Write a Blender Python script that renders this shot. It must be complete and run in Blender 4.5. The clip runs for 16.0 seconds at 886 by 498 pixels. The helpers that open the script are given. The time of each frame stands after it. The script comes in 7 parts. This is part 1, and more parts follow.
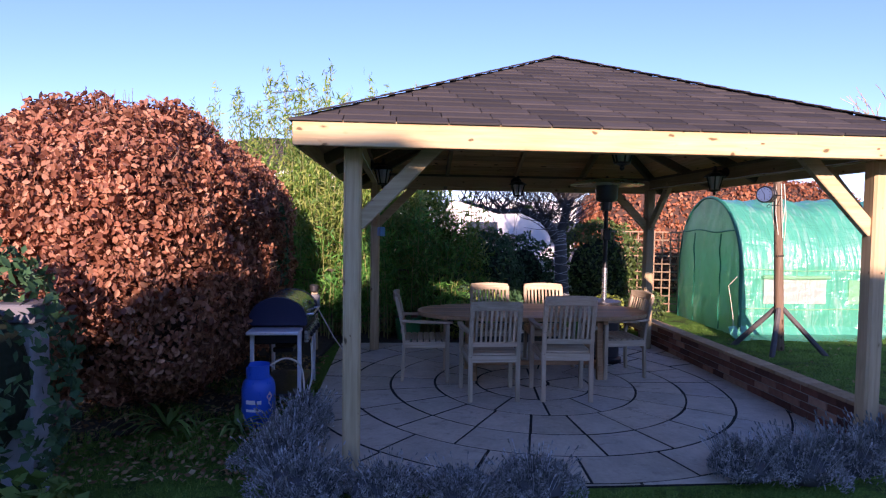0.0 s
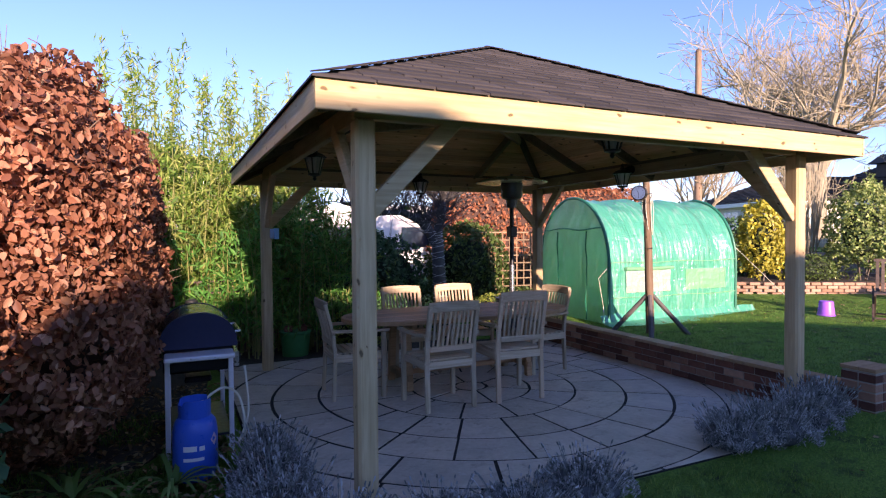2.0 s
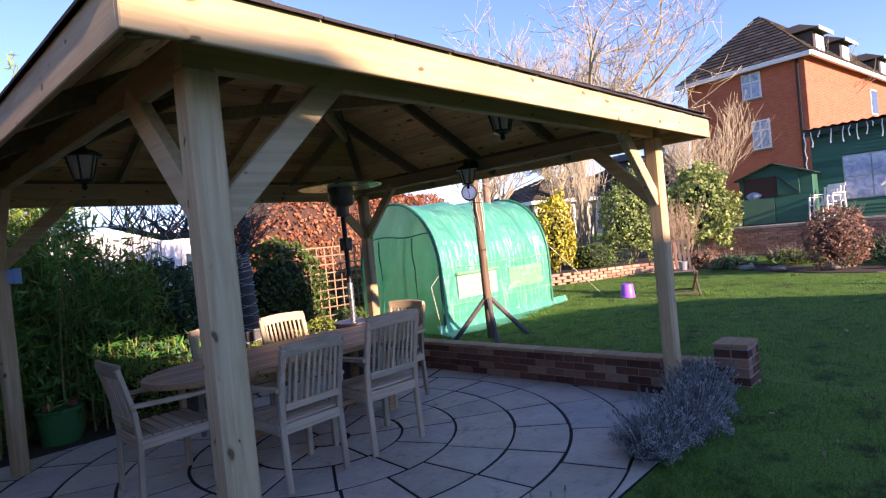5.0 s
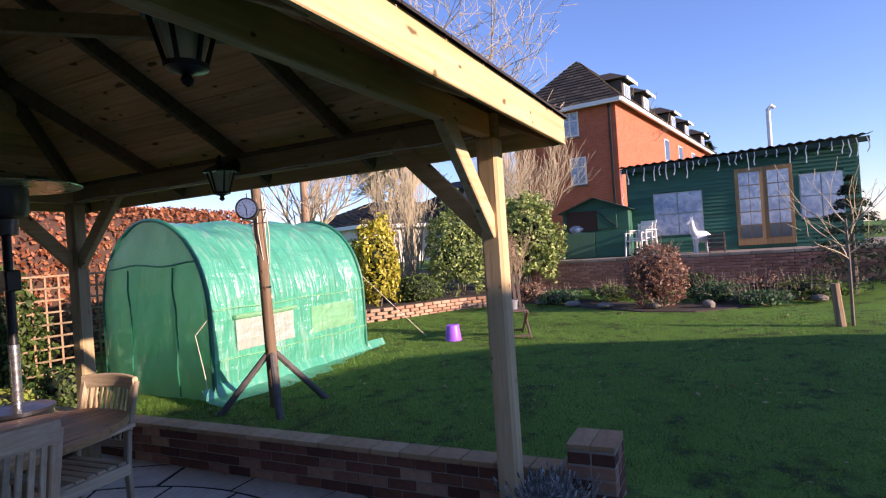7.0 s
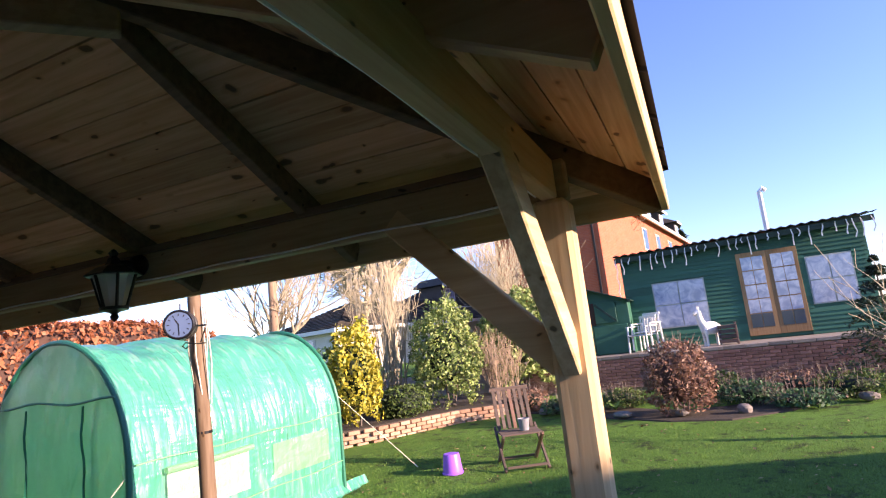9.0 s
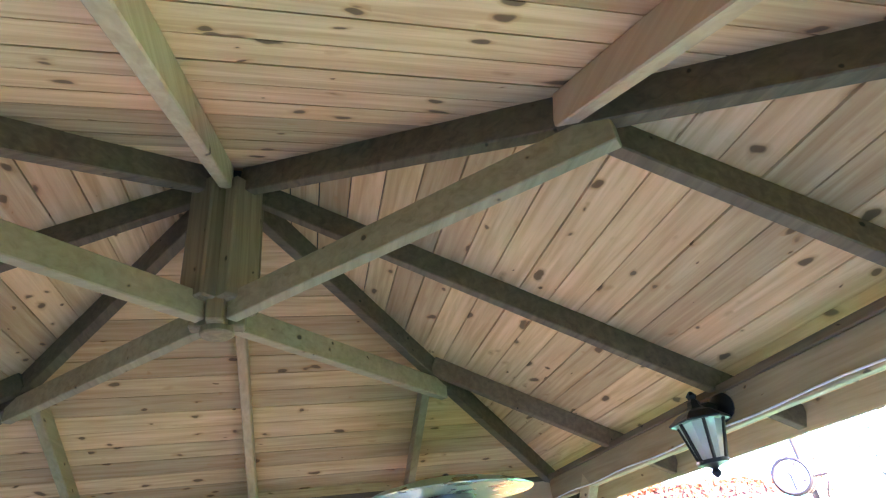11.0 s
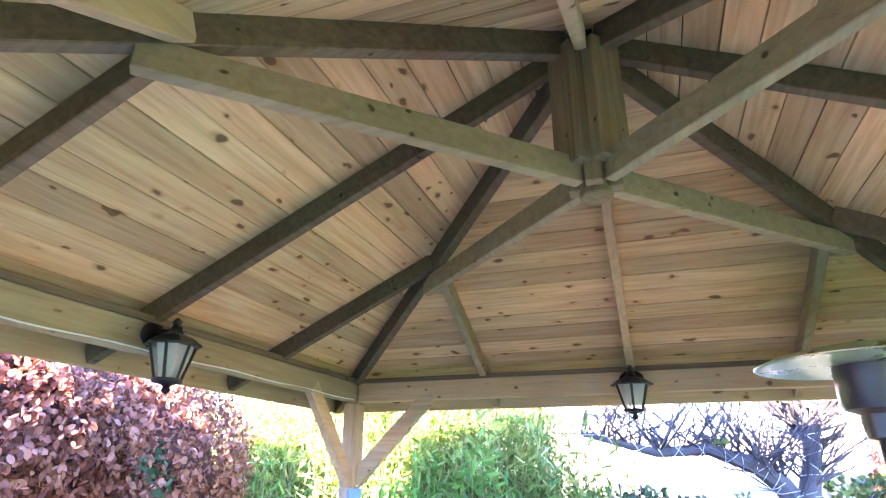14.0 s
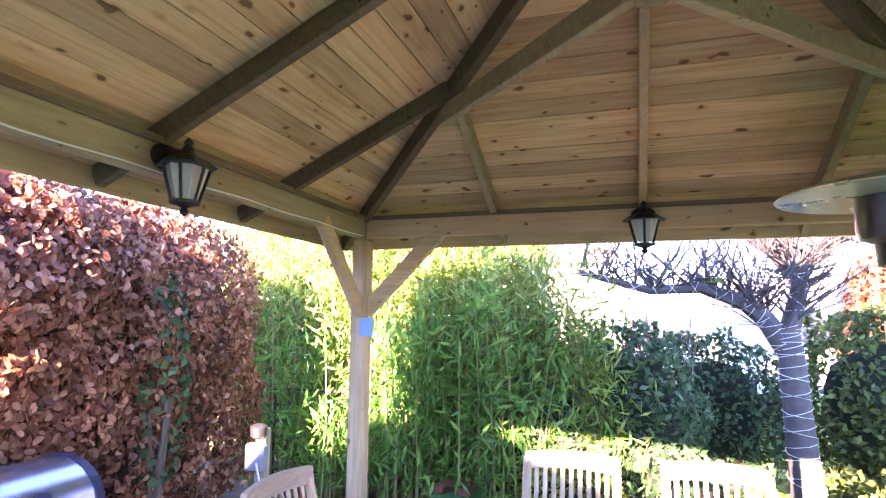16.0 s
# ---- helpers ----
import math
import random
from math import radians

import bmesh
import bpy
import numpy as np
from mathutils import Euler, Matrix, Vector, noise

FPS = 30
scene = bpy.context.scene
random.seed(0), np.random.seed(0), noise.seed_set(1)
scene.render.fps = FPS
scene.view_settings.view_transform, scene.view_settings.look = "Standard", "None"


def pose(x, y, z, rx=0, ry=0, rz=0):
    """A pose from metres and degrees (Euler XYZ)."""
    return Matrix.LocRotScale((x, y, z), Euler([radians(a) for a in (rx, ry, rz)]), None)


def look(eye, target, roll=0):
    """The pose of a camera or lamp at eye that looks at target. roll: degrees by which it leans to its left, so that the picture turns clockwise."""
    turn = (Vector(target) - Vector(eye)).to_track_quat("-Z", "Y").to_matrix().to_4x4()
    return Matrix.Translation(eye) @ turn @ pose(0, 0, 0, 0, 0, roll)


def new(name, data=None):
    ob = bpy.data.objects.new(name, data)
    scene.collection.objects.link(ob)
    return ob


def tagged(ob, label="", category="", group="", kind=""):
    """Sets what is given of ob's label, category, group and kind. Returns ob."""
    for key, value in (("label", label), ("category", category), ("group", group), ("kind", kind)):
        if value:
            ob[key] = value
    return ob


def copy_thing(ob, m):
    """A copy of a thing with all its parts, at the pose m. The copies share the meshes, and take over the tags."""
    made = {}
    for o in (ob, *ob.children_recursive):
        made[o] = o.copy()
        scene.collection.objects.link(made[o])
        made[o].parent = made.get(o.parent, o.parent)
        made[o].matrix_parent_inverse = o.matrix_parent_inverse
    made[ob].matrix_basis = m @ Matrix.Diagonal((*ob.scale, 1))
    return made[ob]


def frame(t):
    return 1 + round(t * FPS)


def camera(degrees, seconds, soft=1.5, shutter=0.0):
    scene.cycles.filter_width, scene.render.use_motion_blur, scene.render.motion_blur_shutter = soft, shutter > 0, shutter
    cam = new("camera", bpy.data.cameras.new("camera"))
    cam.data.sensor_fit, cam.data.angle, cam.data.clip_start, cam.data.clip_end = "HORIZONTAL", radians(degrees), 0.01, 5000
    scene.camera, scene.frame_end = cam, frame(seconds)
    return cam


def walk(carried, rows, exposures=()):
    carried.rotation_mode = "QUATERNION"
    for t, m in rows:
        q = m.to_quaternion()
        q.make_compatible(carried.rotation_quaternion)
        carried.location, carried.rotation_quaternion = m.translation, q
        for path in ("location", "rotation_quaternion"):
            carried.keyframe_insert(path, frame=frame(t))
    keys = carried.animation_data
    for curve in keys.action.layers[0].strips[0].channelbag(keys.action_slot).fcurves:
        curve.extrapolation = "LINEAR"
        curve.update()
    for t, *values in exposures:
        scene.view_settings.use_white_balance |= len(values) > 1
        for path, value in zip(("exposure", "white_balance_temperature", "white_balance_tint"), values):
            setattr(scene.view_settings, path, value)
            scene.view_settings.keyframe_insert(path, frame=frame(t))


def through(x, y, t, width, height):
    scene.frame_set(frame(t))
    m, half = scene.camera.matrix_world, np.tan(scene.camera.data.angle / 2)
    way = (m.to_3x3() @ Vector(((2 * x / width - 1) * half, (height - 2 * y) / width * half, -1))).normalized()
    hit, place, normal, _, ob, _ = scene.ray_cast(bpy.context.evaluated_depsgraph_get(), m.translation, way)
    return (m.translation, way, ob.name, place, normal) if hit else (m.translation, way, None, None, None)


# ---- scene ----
cam = camera(75.6, 16.0, soft=1.2)
PATH = [
    (0, (-1.613, -5.933, 1.735), (-1.457, -3.941, 1.647), 0.8),
    (0.5, (-2.031, -5.756, 1.713), (-1.669, -3.791, 1.63), 0.3),
    (1, (-2.378, -5.574, 1.669), (-1.83, -3.652, 1.593), 0.0),
    (1.5, (-2.663, -5.384, 1.622), (-1.958, -3.514, 1.561), -0.3),
    (2, (-2.917, -5.096, 1.584), (-2.066, -3.287, 1.537), -0.4),
    (2.5, (-3.154, -4.803, 1.571), (-2.173, -3.06, 1.538), -0.4),
    (3, (-3.306, -4.516, 1.545), (-2.206, -2.846, 1.525), -0.7),
    (5.3, (-2.649, -3.782, 1.595), (-1.139, -2.472, 1.549), -5.9),
    (5.5, (-2.505, -3.709, 1.629), (-0.96, -2.44, 1.575), -5.9),
    (6, (-2.189, -3.606, 1.649), (-0.571, -2.433, 1.596), -5.4),
    (6.5, (-1.672, -3.387, 1.627), (0.04, -2.353, 1.603), -4.5),
    (7, (-1.089, -3.102, 1.648), (0.702, -2.21, 1.647), -3.9),
    (7.5, (-0.583, -2.856, 1.707), (1.247, -2.048, 1.713), -3.7),
    (8, (-0.33, -2.624, 1.742), (1.52, -1.86, 1.774), -4.1),
    (8.5, (-0.035, -2.458, 1.76), (1.808, -1.69, 1.872), -5.6),
    (9, (0.07, -2.314, 1.825), (1.885, -1.538, 2.152), -6.4),
    (9.5, (0.19, -2.12, 1.852), (1.852, -1.205, 2.453), -9.5),
    (10, (0.294, -1.99, 1.843), (1.517, -0.696, 2.755), -9.4),
    (10.2, (0.305, -1.974, 1.875), (1.35, -0.54, 2.815), -8.9),
    (12.5, (0.257, -1.966, 1.81), (0.1, -0.262, 2.843), -3.5),
    (13, (0.191, -1.943, 1.816), (-0.156, -0.213, 2.757), -1.9),
    (13.5, (0.147, -1.916, 1.804), (-0.377, -0.178, 2.643), -0.3),
    (14, (0.095, -1.879, 1.794), (-0.529, -0.123, 2.519), 0.4),
    (14.5, (0.061, -1.854, 1.77), (-0.599, -0.066, 2.377), 0.6),
    (15, (-0.008, -1.842, 1.755), (-0.652, -0.009, 2.228), 0.6),
    (15.5, (-0.063, -1.843, 1.726), (-0.69, 0.025, 2.067), 0.6),
    (16, (-0.096, -1.815, 1.689), (-0.712, 0.073, 1.928), 0.6),
]
EXPO = [(0.0, 1.4, 6500, 46), (1.5, 1.5, 7000, 40), (3.0, 1.6, 6900, 38), (5.5, 1.75, 7100, 38), (6.5, 1.4, 7000, 36), (8.0, 1.25, 6900, 34), (9.0, 1.85, 7100, 36), (9.5, 2.6, 7300, 42), (10.0, 4.7, 7300, 46), (10.3, 5.2, 7000, 46), (12.3, 5.65, 6050, 42), (13.0, 5.7, 6200, 47), (14.0, 5.6, 6600, 49), (15.0, 5.2, 7400, 52), (16.0, 4.95, 7400, 53)]
walk(cam, [(t, look(eye, target, roll)) for t, eye, target, roll in PATH], EXPO)

# ---- light: low winter sun from behind the walker's left ----
SUN = Vector((-0.06, -0.961, 0.265)).normalized()
world = bpy.data.worlds.new("sky")
scene.world = world
world.use_nodes = True
wn = world.node_tree.nodes
sky = wn.new("ShaderNodeTexSky")
sky.sky_type, sky.sun_disc = "NISHITA", False
sky.sun_elevation = math.asin(SUN.z)
sky.sun_rotation = math.atan2(SUN.x, SUN.y)
sky.air_density, sky.dust_density, sky.ozone_density = 1.0, 0.05, 5.5
wn["Background"].inputs["Strength"].default_value = 0.115
hue = wn.new("ShaderNodeMix")
hue.data_type, hue.blend_type = "RGBA", "MULTIPLY"
hue.inputs[0].default_value = 1.0
hue.inputs[7].default_value = (1.0, 0.955, 1.03, 1)
world.node_tree.links.new(sky.outputs["Color"], hue.inputs[6])
world.node_tree.links.new(hue.outputs[2], wn["Background"].inputs["Color"])
sl = bpy.data.lights.new("sun", "SUN")
sl.energy, sl.angle, sl.color = 4.0, radians(0.6), (1.0, 0.86, 0.66)
sun = new("sun", sl)
sun.matrix_world = Matrix.Translation((0, 0, 30)) @ SUN.to_track_quat("Z", "Y").to_matrix().to_4x4()

R = random.Random(5)


# ---- materials ----
class Nodes:
    """Short hand for building a node material."""

    def __init__(self, name, rough=0.7, metal=0.0, spec=0.4):
        self.m = bpy.data.materials.new(name)
        self.m.use_nodes = True
        self.t = self.m.node_tree
        self.b = self.t.nodes["Principled BSDF"]
        self.b.inputs["Roughness"].default_value = rough
        self.b.inputs["Metallic"].default_value = metal
        self.b.inputs["Specular IOR Level"].default_value = spec
        self.co = self.t.nodes.new("ShaderNodeTexCoord")

    def put(self, value, sock):
        if isinstance(value, bpy.types.NodeSocket):
            self.t.links.new(value, sock)
        else:
            sock.default_value = value
        return sock

    def node(self, kind, **ins):
        n = self.t.nodes.new("ShaderNode" + kind)
        for k, v in ins.items():
            self.put(v, n.inputs[k.replace("_", " ")])
        return n

    def coords(self, scale=(1, 1, 1), kind="Object", turn=(0, 0, 0)):
        n = self.node("Mapping", Scale=scale, Rotation=turn)
        self.t.links.new(self.co.outputs[kind], n.inputs["Vector"])
        return n.outputs[0]

    def noise(self, scale, detail=3.0, vec=None, rough=0.55, dist=0.0):
        n = self.node("TexNoise", Scale=scale, Detail=detail, Roughness=rough, Distortion=dist)
        if vec is not None:
            self.t.links.new(vec, n.inputs["Vector"])
        return n.outputs["Fac"]

    def ramp(self, fac, *stops):
        n = self.t.nodes.new("ShaderNodeValToRGB")
        self.t.links.new(fac, n.inputs[0])
        e = n.color_ramp.elements
        while len(e) < len(stops):
            e.new(0.5)
        for el, (pos, col) in zip(e, stops):
            el.position = pos
            el.color = (*col, 1) if len(col) == 3 else col
        return n.outputs[0]

    def grey(self, fac, lo, hi, a=0.3, b=0.7):
        n = self.node("MapRange", Value=fac, From_Min=a, From_Max=b, To_Min=lo, To_Max=hi)
        return n.outputs[0]

    def mix(self, fac, a, b, mode="MIX"):
        n = self.t.nodes.new("ShaderNodeMix")
        n.data_type, n.blend_type = "RGBA", mode
        self.put(fac, n.inputs[0])
        for v, s in ((a, n.inputs[6]), (b, n.inputs[7])):
            self.put((*v, 1) if isinstance(v, tuple) and len(v) == 3 else v, s)
        return n.outputs[2]

    def value(self, col, fac, lo, hi):
        """col made lighter or darker between lo and hi as fac goes 0 to 1."""
        v = self.node("MapRange", Value=fac, To_Min=lo, To_Max=hi).outputs[0]
        n = self.node("HueSaturation", Value=v)
        self.put((*col, 1) if isinstance(col, tuple) else col, n.inputs["Color"])
        return n.outputs[0]

    def rand(self):
        return self.t.nodes.new("ShaderNodeObjectInfo").outputs["Random"]

    def island(self):
        return self.t.nodes.new("ShaderNodeNewGeometry").outputs["Random Per Island"]

    def bump(self, height, strength=0.3, dist=0.01):
        n = self.node("Bump", Height=height, Strength=strength, Distance=dist)
        self.t.links.new(n.outputs[0], self.b.inputs["Normal"])
        return self

    def colour(self, c):
        self.put((*c, 1) if isinstance(c, tuple) and len(c) == 3 else c, self.b.inputs["Base Color"])
        return self


def timber(name, light, dark, axis, knots=0.36, grain=1.0, rough=0.7, green=0.0, rnd="object"):
    """Softwood with grain along an axis, knots, and a tint of its own for each piece."""
    n = Nodes(name, rough, spec=0.25)
    sc = [38.0 * grain] * 3
    sc[axis] = 2.2
    r = n.rand() if rnd == "object" else n.island()
    off = n.node("VectorMath")
    off.operation = "MULTIPLY_ADD"
    n.t.links.new(n.co.outputs["Object"], off.inputs[0])
    off.inputs[1].default_value = (1, 1, 1)
    comb = n.node("CombineXYZ")
    k = n.node("Math", Value=r)
    k.operation = "MULTIPLY"
    k.inputs[1].default_value = 37.0
    for i in range(3):
        n.t.links.new(k.outputs[0], comb.inputs[i])
    n.t.links.new(comb.outputs[0], off.inputs[2])

    def mapped(scale):
        mp = n.node("Mapping", Scale=scale)
        n.t.links.new(off.outputs[0], mp.inputs["Vector"])
        return mp.outputs[0]

    g = n.noise(1.0, 4, mapped(tuple(sc)), dist=0.6)
    base = n.mix(n.grey(g, 0, 1, 0.3, 0.72), light, dark)
    wide = n.noise(1.4, 2, mapped((1, 1, 1)))
    base = n.value(base, wide, 0.75, 1.2)
    base = n.mix(n.grey(r, 0.0, 0.45, 0.6, 1.0), n.value(base, r, 0.66, 1.28), tuple(0.5 * a + 0.5 * b for a, b in zip(dark, (0.42, 0.16, 0.09))))
    if green:
        base = n.mix(n.grey(n.noise(2.3, 3, mapped((1, 1, 1))), 0, green, 0.45, 0.7), base, (0.16, 0.2, 0.09))
    if knots:
        # knots differ in size from cell to cell, and many cells have none
        wob = n.node("TexNoise", Scale=9.0, Detail=2.0)
        n.t.links.new(off.outputs[0], wob.inputs["Vector"])
        ks = [15.0] * 3
        ks[axis] = 7.5
        v = n.node("TexVoronoi", Scale=1.0, Randomness=1.0)
        bend = n.node("VectorMath")
        bend.operation = "MULTIPLY_ADD"
        n.t.links.new(wob.outputs["Color"], bend.inputs[0])
        bend.inputs[1].default_value = (0.9, 0.9, 0.9)
        n.t.links.new(mapped(tuple(ks)), bend.inputs[2])
        n.t.links.new(bend.outputs[0], v.inputs["Vector"])
        sp = n.node("SeparateXYZ")
        n.t.links.new(v.outputs["Color"], sp.inputs[0])
        size = n.node("MapRange", Value=sp.outputs[0], From_Min=0.3, From_Max=1.0, To_Min=0.03, To_Max=knots)
        rel = n.node("Math")
        rel.operation = "DIVIDE"
        n.t.links.new(v.outputs["Distance"], rel.inputs[0])
        n.t.links.new(size.outputs[0], rel.inputs[1])
        halo = n.ramp(rel.outputs[0], (0.0, (0.75, 0.75, 0.75)), (0.6, (0.6, 0.6, 0.6)), (1.0, (0, 0, 0)))
        spot = n.ramp(rel.outputs[0], (0.0, (0.9, 0.9, 0.9)), (0.5, (0.85, 0.85, 0.85)), (0.66, (0, 0, 0)))
        base = n.mix(halo, base, tuple(c * k for c, k in zip(dark, (0.8, 0.66, 0.5))))
        base = n.mix(spot, base, tuple(c * 0.22 for c in dark))
    n.colour(base).bump(g, 0.25, 0.004)
    return n.m


pine = [timber("pine_" + "xyz"[i], (0.62, 0.48, 0.28), (0.44, 0.31, 0.16), i, knots=0.26, green=0.16) for i in range(3)]
fascia_m = [timber("fascia_" + "xyz"[i], (0.66, 0.5, 0.28), (0.5, 0.35, 0.17), i, green=0.12) for i in range(3)]
board_m = timber("ceiling_board", (0.84, 0.56, 0.29), (0.58, 0.32, 0.135), 0, knots=0.42, green=0.04, rough=0.75)
# two tones of one rafter timber: light and shade put into the colour
rafter_lit = timber("lit_rafter", (0.56, 0.42, 0.25), (0.4, 0.28, 0.15), 1, knots=0.24, green=0.2)
rafter_shaded = timber("shaded_rafter", (0.23, 0.155, 0.09), (0.12, 0.08, 0.048), 0, knots=0.2, green=0.15)
teak_grey = [timber("weathered_teak_" + "xyz"[i], (0.6, 0.49, 0.35), (0.4, 0.3, 0.19), i, knots=False, grain=1.6) for i in range(3)]
teak = timber("oiled_teak", (0.52, 0.31, 0.16), (0.33, 0.18, 0.085), 0, knots=False, grain=1.4, rough=0.5)
tie_m = timber("tie_wood", (0.44, 0.34, 0.2), (0.3, 0.22, 0.12), 0, knots=0.24, green=0.3)
king_m = timber("king_post_wood", (0.36, 0.255, 0.14), (0.21, 0.14, 0.075), 2, knots=0.22, green=0.06)
old_wood = timber("old_post", (0.34, 0.24, 0.16), (0.2, 0.13, 0.08), 2, grain=0.8)


def plain(name, col, rough=0.5, metal=0.0, var=0.12, bump=0.0, scale=6.0, spec=0.4):
    n = Nodes(name, rough, metal, spec)
    f = n.noise(scale, 4, n.coords())
    n.colour(n.value(col, f, 1 - var, 1 + var))
    n.t.links.new(n.grey(n.noise(scale * 5, 3, n.coords()), rough * 0.8, min(1, rough * 1.25)), n.b.inputs["Roughness"])
    if bump:
        n.bump(n.noise(scale * 8, 3, n.coords()), bump, 0.004)
    return n.m


black_metal = plain("black_metal", (0.012, 0.012, 0.014), 0.38, 0.2)
steel = plain("steel", (0.55, 0.56, 0.58), 0.28, 0.95, var=0.06)
shelf_metal = plain("shelf_metal", (0.74, 0.77, 0.82), 0.34, 0.4, var=0.06)
dark_steel = plain("dark_steel", (0.1, 0.1, 0.11), 0.35, 0.8)
white_plastic = plain("white_plastic", (0.75, 0.75, 0.73), 0.45)
blue_paint = plain("blue_enamel", (0.012, 0.11, 0.52), 0.32)
navy_vinyl = plain("navy_cover", (0.012, 0.016, 0.05), 0.45, bump=0.2)
purple_plastic = plain("purple_plastic", (0.36, 0.12, 0.75), 0.4)
white_paint = plain("white_paint", (0.74, 0.74, 0.72), 0.55, var=0.06)
cream = plain("cream_render", (0.66, 0.62, 0.54), 0.85, bump=0.2)
rope_m = plain("pale_rope", (0.6, 0.57, 0.46), 0.8)
light_wire = plain("light_wire", (0.5, 0.52, 0.5), 0.4)
# green in this metal's colour stands for the garden reflected in the hood
hood_metal = plain("hood_metal", (0.5, 0.66, 0.5), 0.3, 0.75, var=0.06, scale=1.2)
dial_m = plain("clock_dial", (0.09, 0.14, 0.25), 0.35)
bark = plain("bark", (0.16, 0.13, 0.105), 0.9, var=0.4, bump=0.6, scale=14)
bark_dark = plain("bark_dark", (0.095, 0.088, 0.085), 0.9, var=0.45, bump=0.7, scale=18)
twig_m = plain("twig", (0.30, 0.22, 0.15), 0.9, var=0.3)
twig_pale = plain("pale_twig", (0.36, 0.31, 0.21), 0.9, var=0.3)
soil = plain("soil", (0.05, 0.04, 0.028), 0.95, var=0.6, bump=1.0, scale=9)
# near-black colours that stand for the shade deep between leaves
inner_shade_brown = plain("brown_inner_shade", (0.07, 0.036, 0.026), 1.0)
inner_shade_green = plain("green_inner_shade", (0.012, 0.022, 0.01), 1.0)


def leafy(name, a, b, c, rough=0.55, through=0.25, patch=1.2, lo=0.72, hi=1.25):
    """Leaves: each its own tint, larger drifts of colour, some light coming through."""
    n = Nodes(name, rough, spec=0.35)
    r = n.island()
    col = n.ramp(r, (0.0, a), (0.55, b), (1.0, c))
    col = n.value(col, n.grey(n.noise(patch, 3, n.coords()), 0, 1), lo, hi)
    n.colour(col)
    tr = n.node("BsdfTranslucent")
    n.t.links.new(col, tr.inputs["Color"])
    mx = n.node("MixShader", Fac=through)
    n.t.links.new(n.b.outputs[0], mx.inputs[1])
    n.t.links.new(tr.outputs[0], mx.inputs[2])
    n.t.links.new(mx.outputs[0], n.t.nodes["Material Output"].inputs["Surface"])
    return n.m


beech_leaf = leafy("beech_leaf", (0.17, 0.06, 0.035), (0.38, 0.155, 0.085), (0.62, 0.33, 0.2), through=0.32, patch=2.2, lo=0.55, hi=1.3)
beech_far = leafy("beech_leaf_far", (0.22, 0.07, 0.03), (0.36, 0.13, 0.06), (0.46, 0.22, 0.11))
bamboo_leaf = leafy("bamboo_leaf", (0.08, 0.19, 0.03), (0.2, 0.33, 0.055), (0.46, 0.5, 0.14), through=0.35, patch=0.9, lo=0.5, hi=1.25)
bamboo_green = leafy("bamboo_leaf_green", (0.04, 0.16, 0.03), (0.08, 0.3, 0.05), (0.2, 0.44, 0.09), through=0.35)
bamboo_cane = plain("bamboo_cane", (0.25, 0.26, 0.09), 0.5)
dark_leaf = leafy("dark_leaf", (0.025, 0.07, 0.03), (0.05, 0.135, 0.055), (0.1, 0.21, 0.09))
mid_leaf = leafy("mid_leaf", (0.04, 0.075, 0.02), (0.075, 0.13, 0.03), (0.14, 0.2, 0.05))
yellow_leaf = leafy("yellow_leaf", (0.3, 0.27, 0.02), (0.48, 0.42, 0.04), (0.55, 0.52, 0.12))
lime_leaf = leafy("lime_leaf", (0.14, 0.2, 0.03), (0.26, 0.32, 0.05), (0.4, 0.43, 0.12))
lavender_leaf = leafy("lavender_leaf", (0.13, 0.145, 0.12), (0.3, 0.32, 0.3), (0.62, 0.63, 0.62), rough=0.8, through=0.15, patch=6.0, lo=0.55)
laurel_leaf = leafy("laurel_leaf", (0.1, 0.16, 0.04), (0.24, 0.33, 0.09), (0.5, 0.55, 0.22), patch=2.5)
lily_leaf = leafy("lily_leaf", (0.07, 0.15, 0.03), (0.14, 0.26, 0.05), (0.28, 0.4, 0.12))
fir_leaf = leafy("fir_leaf", (0.015, 0.03, 0.015), (0.03, 0.05, 0.025), (0.05, 0.08, 0.04))
brown_leaf = leafy("brown_leaf", (0.15, 0.075, 0.05), (0.28, 0.15, 0.1), (0.42, 0.26, 0.18))
fallen = leafy("fallen_leaf", (0.16, 0.09, 0.04), (0.3, 0.19, 0.08), (0.42, 0.32, 0.16))
grass_blade = leafy("grass_blade", (0.06, 0.145, 0.022), (0.115, 0.25, 0.036), (0.24, 0.36, 0.075), rough=0.6, through=0.3, patch=4.5, lo=0.45, hi=1.3)


def lawn_material():
    n = Nodes("lawn", 0.85, spec=0.2)
    f = n.noise(60, 4, n.coords())
    c = n.ramp(f, (0.3, (0.055, 0.13, 0.02)), (0.55, (0.1, 0.23, 0.032)), (0.8, (0.19, 0.32, 0.06)))
    c = n.value(c, n.noise(0.9, 3, n.coords()), 0.7, 1.3)
    w = n.noise(3.1, 5, n.coords(), rough=0.7)
    c = n.mix(n.grey(w, 0, 0.9, 0.52, 0.64), c, (0.035, 0.05, 0.018))
    n.colour(c).bump(n.noise(180, 2, n.coords()), 0.9, 0.02)
    return n.m


lawn_m = lawn_material()


def masonry(name, a, b, c, bumpy=0.5, rough=0.9, rnd="object"):
    n = Nodes(name, rough, spec=0.2)
    r = n.rand() if rnd == "object" else n.island()
    col = n.ramp(r, (0.0, a), (0.5, b), (1.0, c))
    f = n.noise(22, 5, n.coords())
    col = n.value(col, f, 0.65, 1.3)
    col = n.value(col, n.noise(2.5, 3, n.coords()), 0.78, 1.18)
    n.colour(col).bump(n.noise(90, 3, n.coords()), bumpy, 0.004)
    return n.m


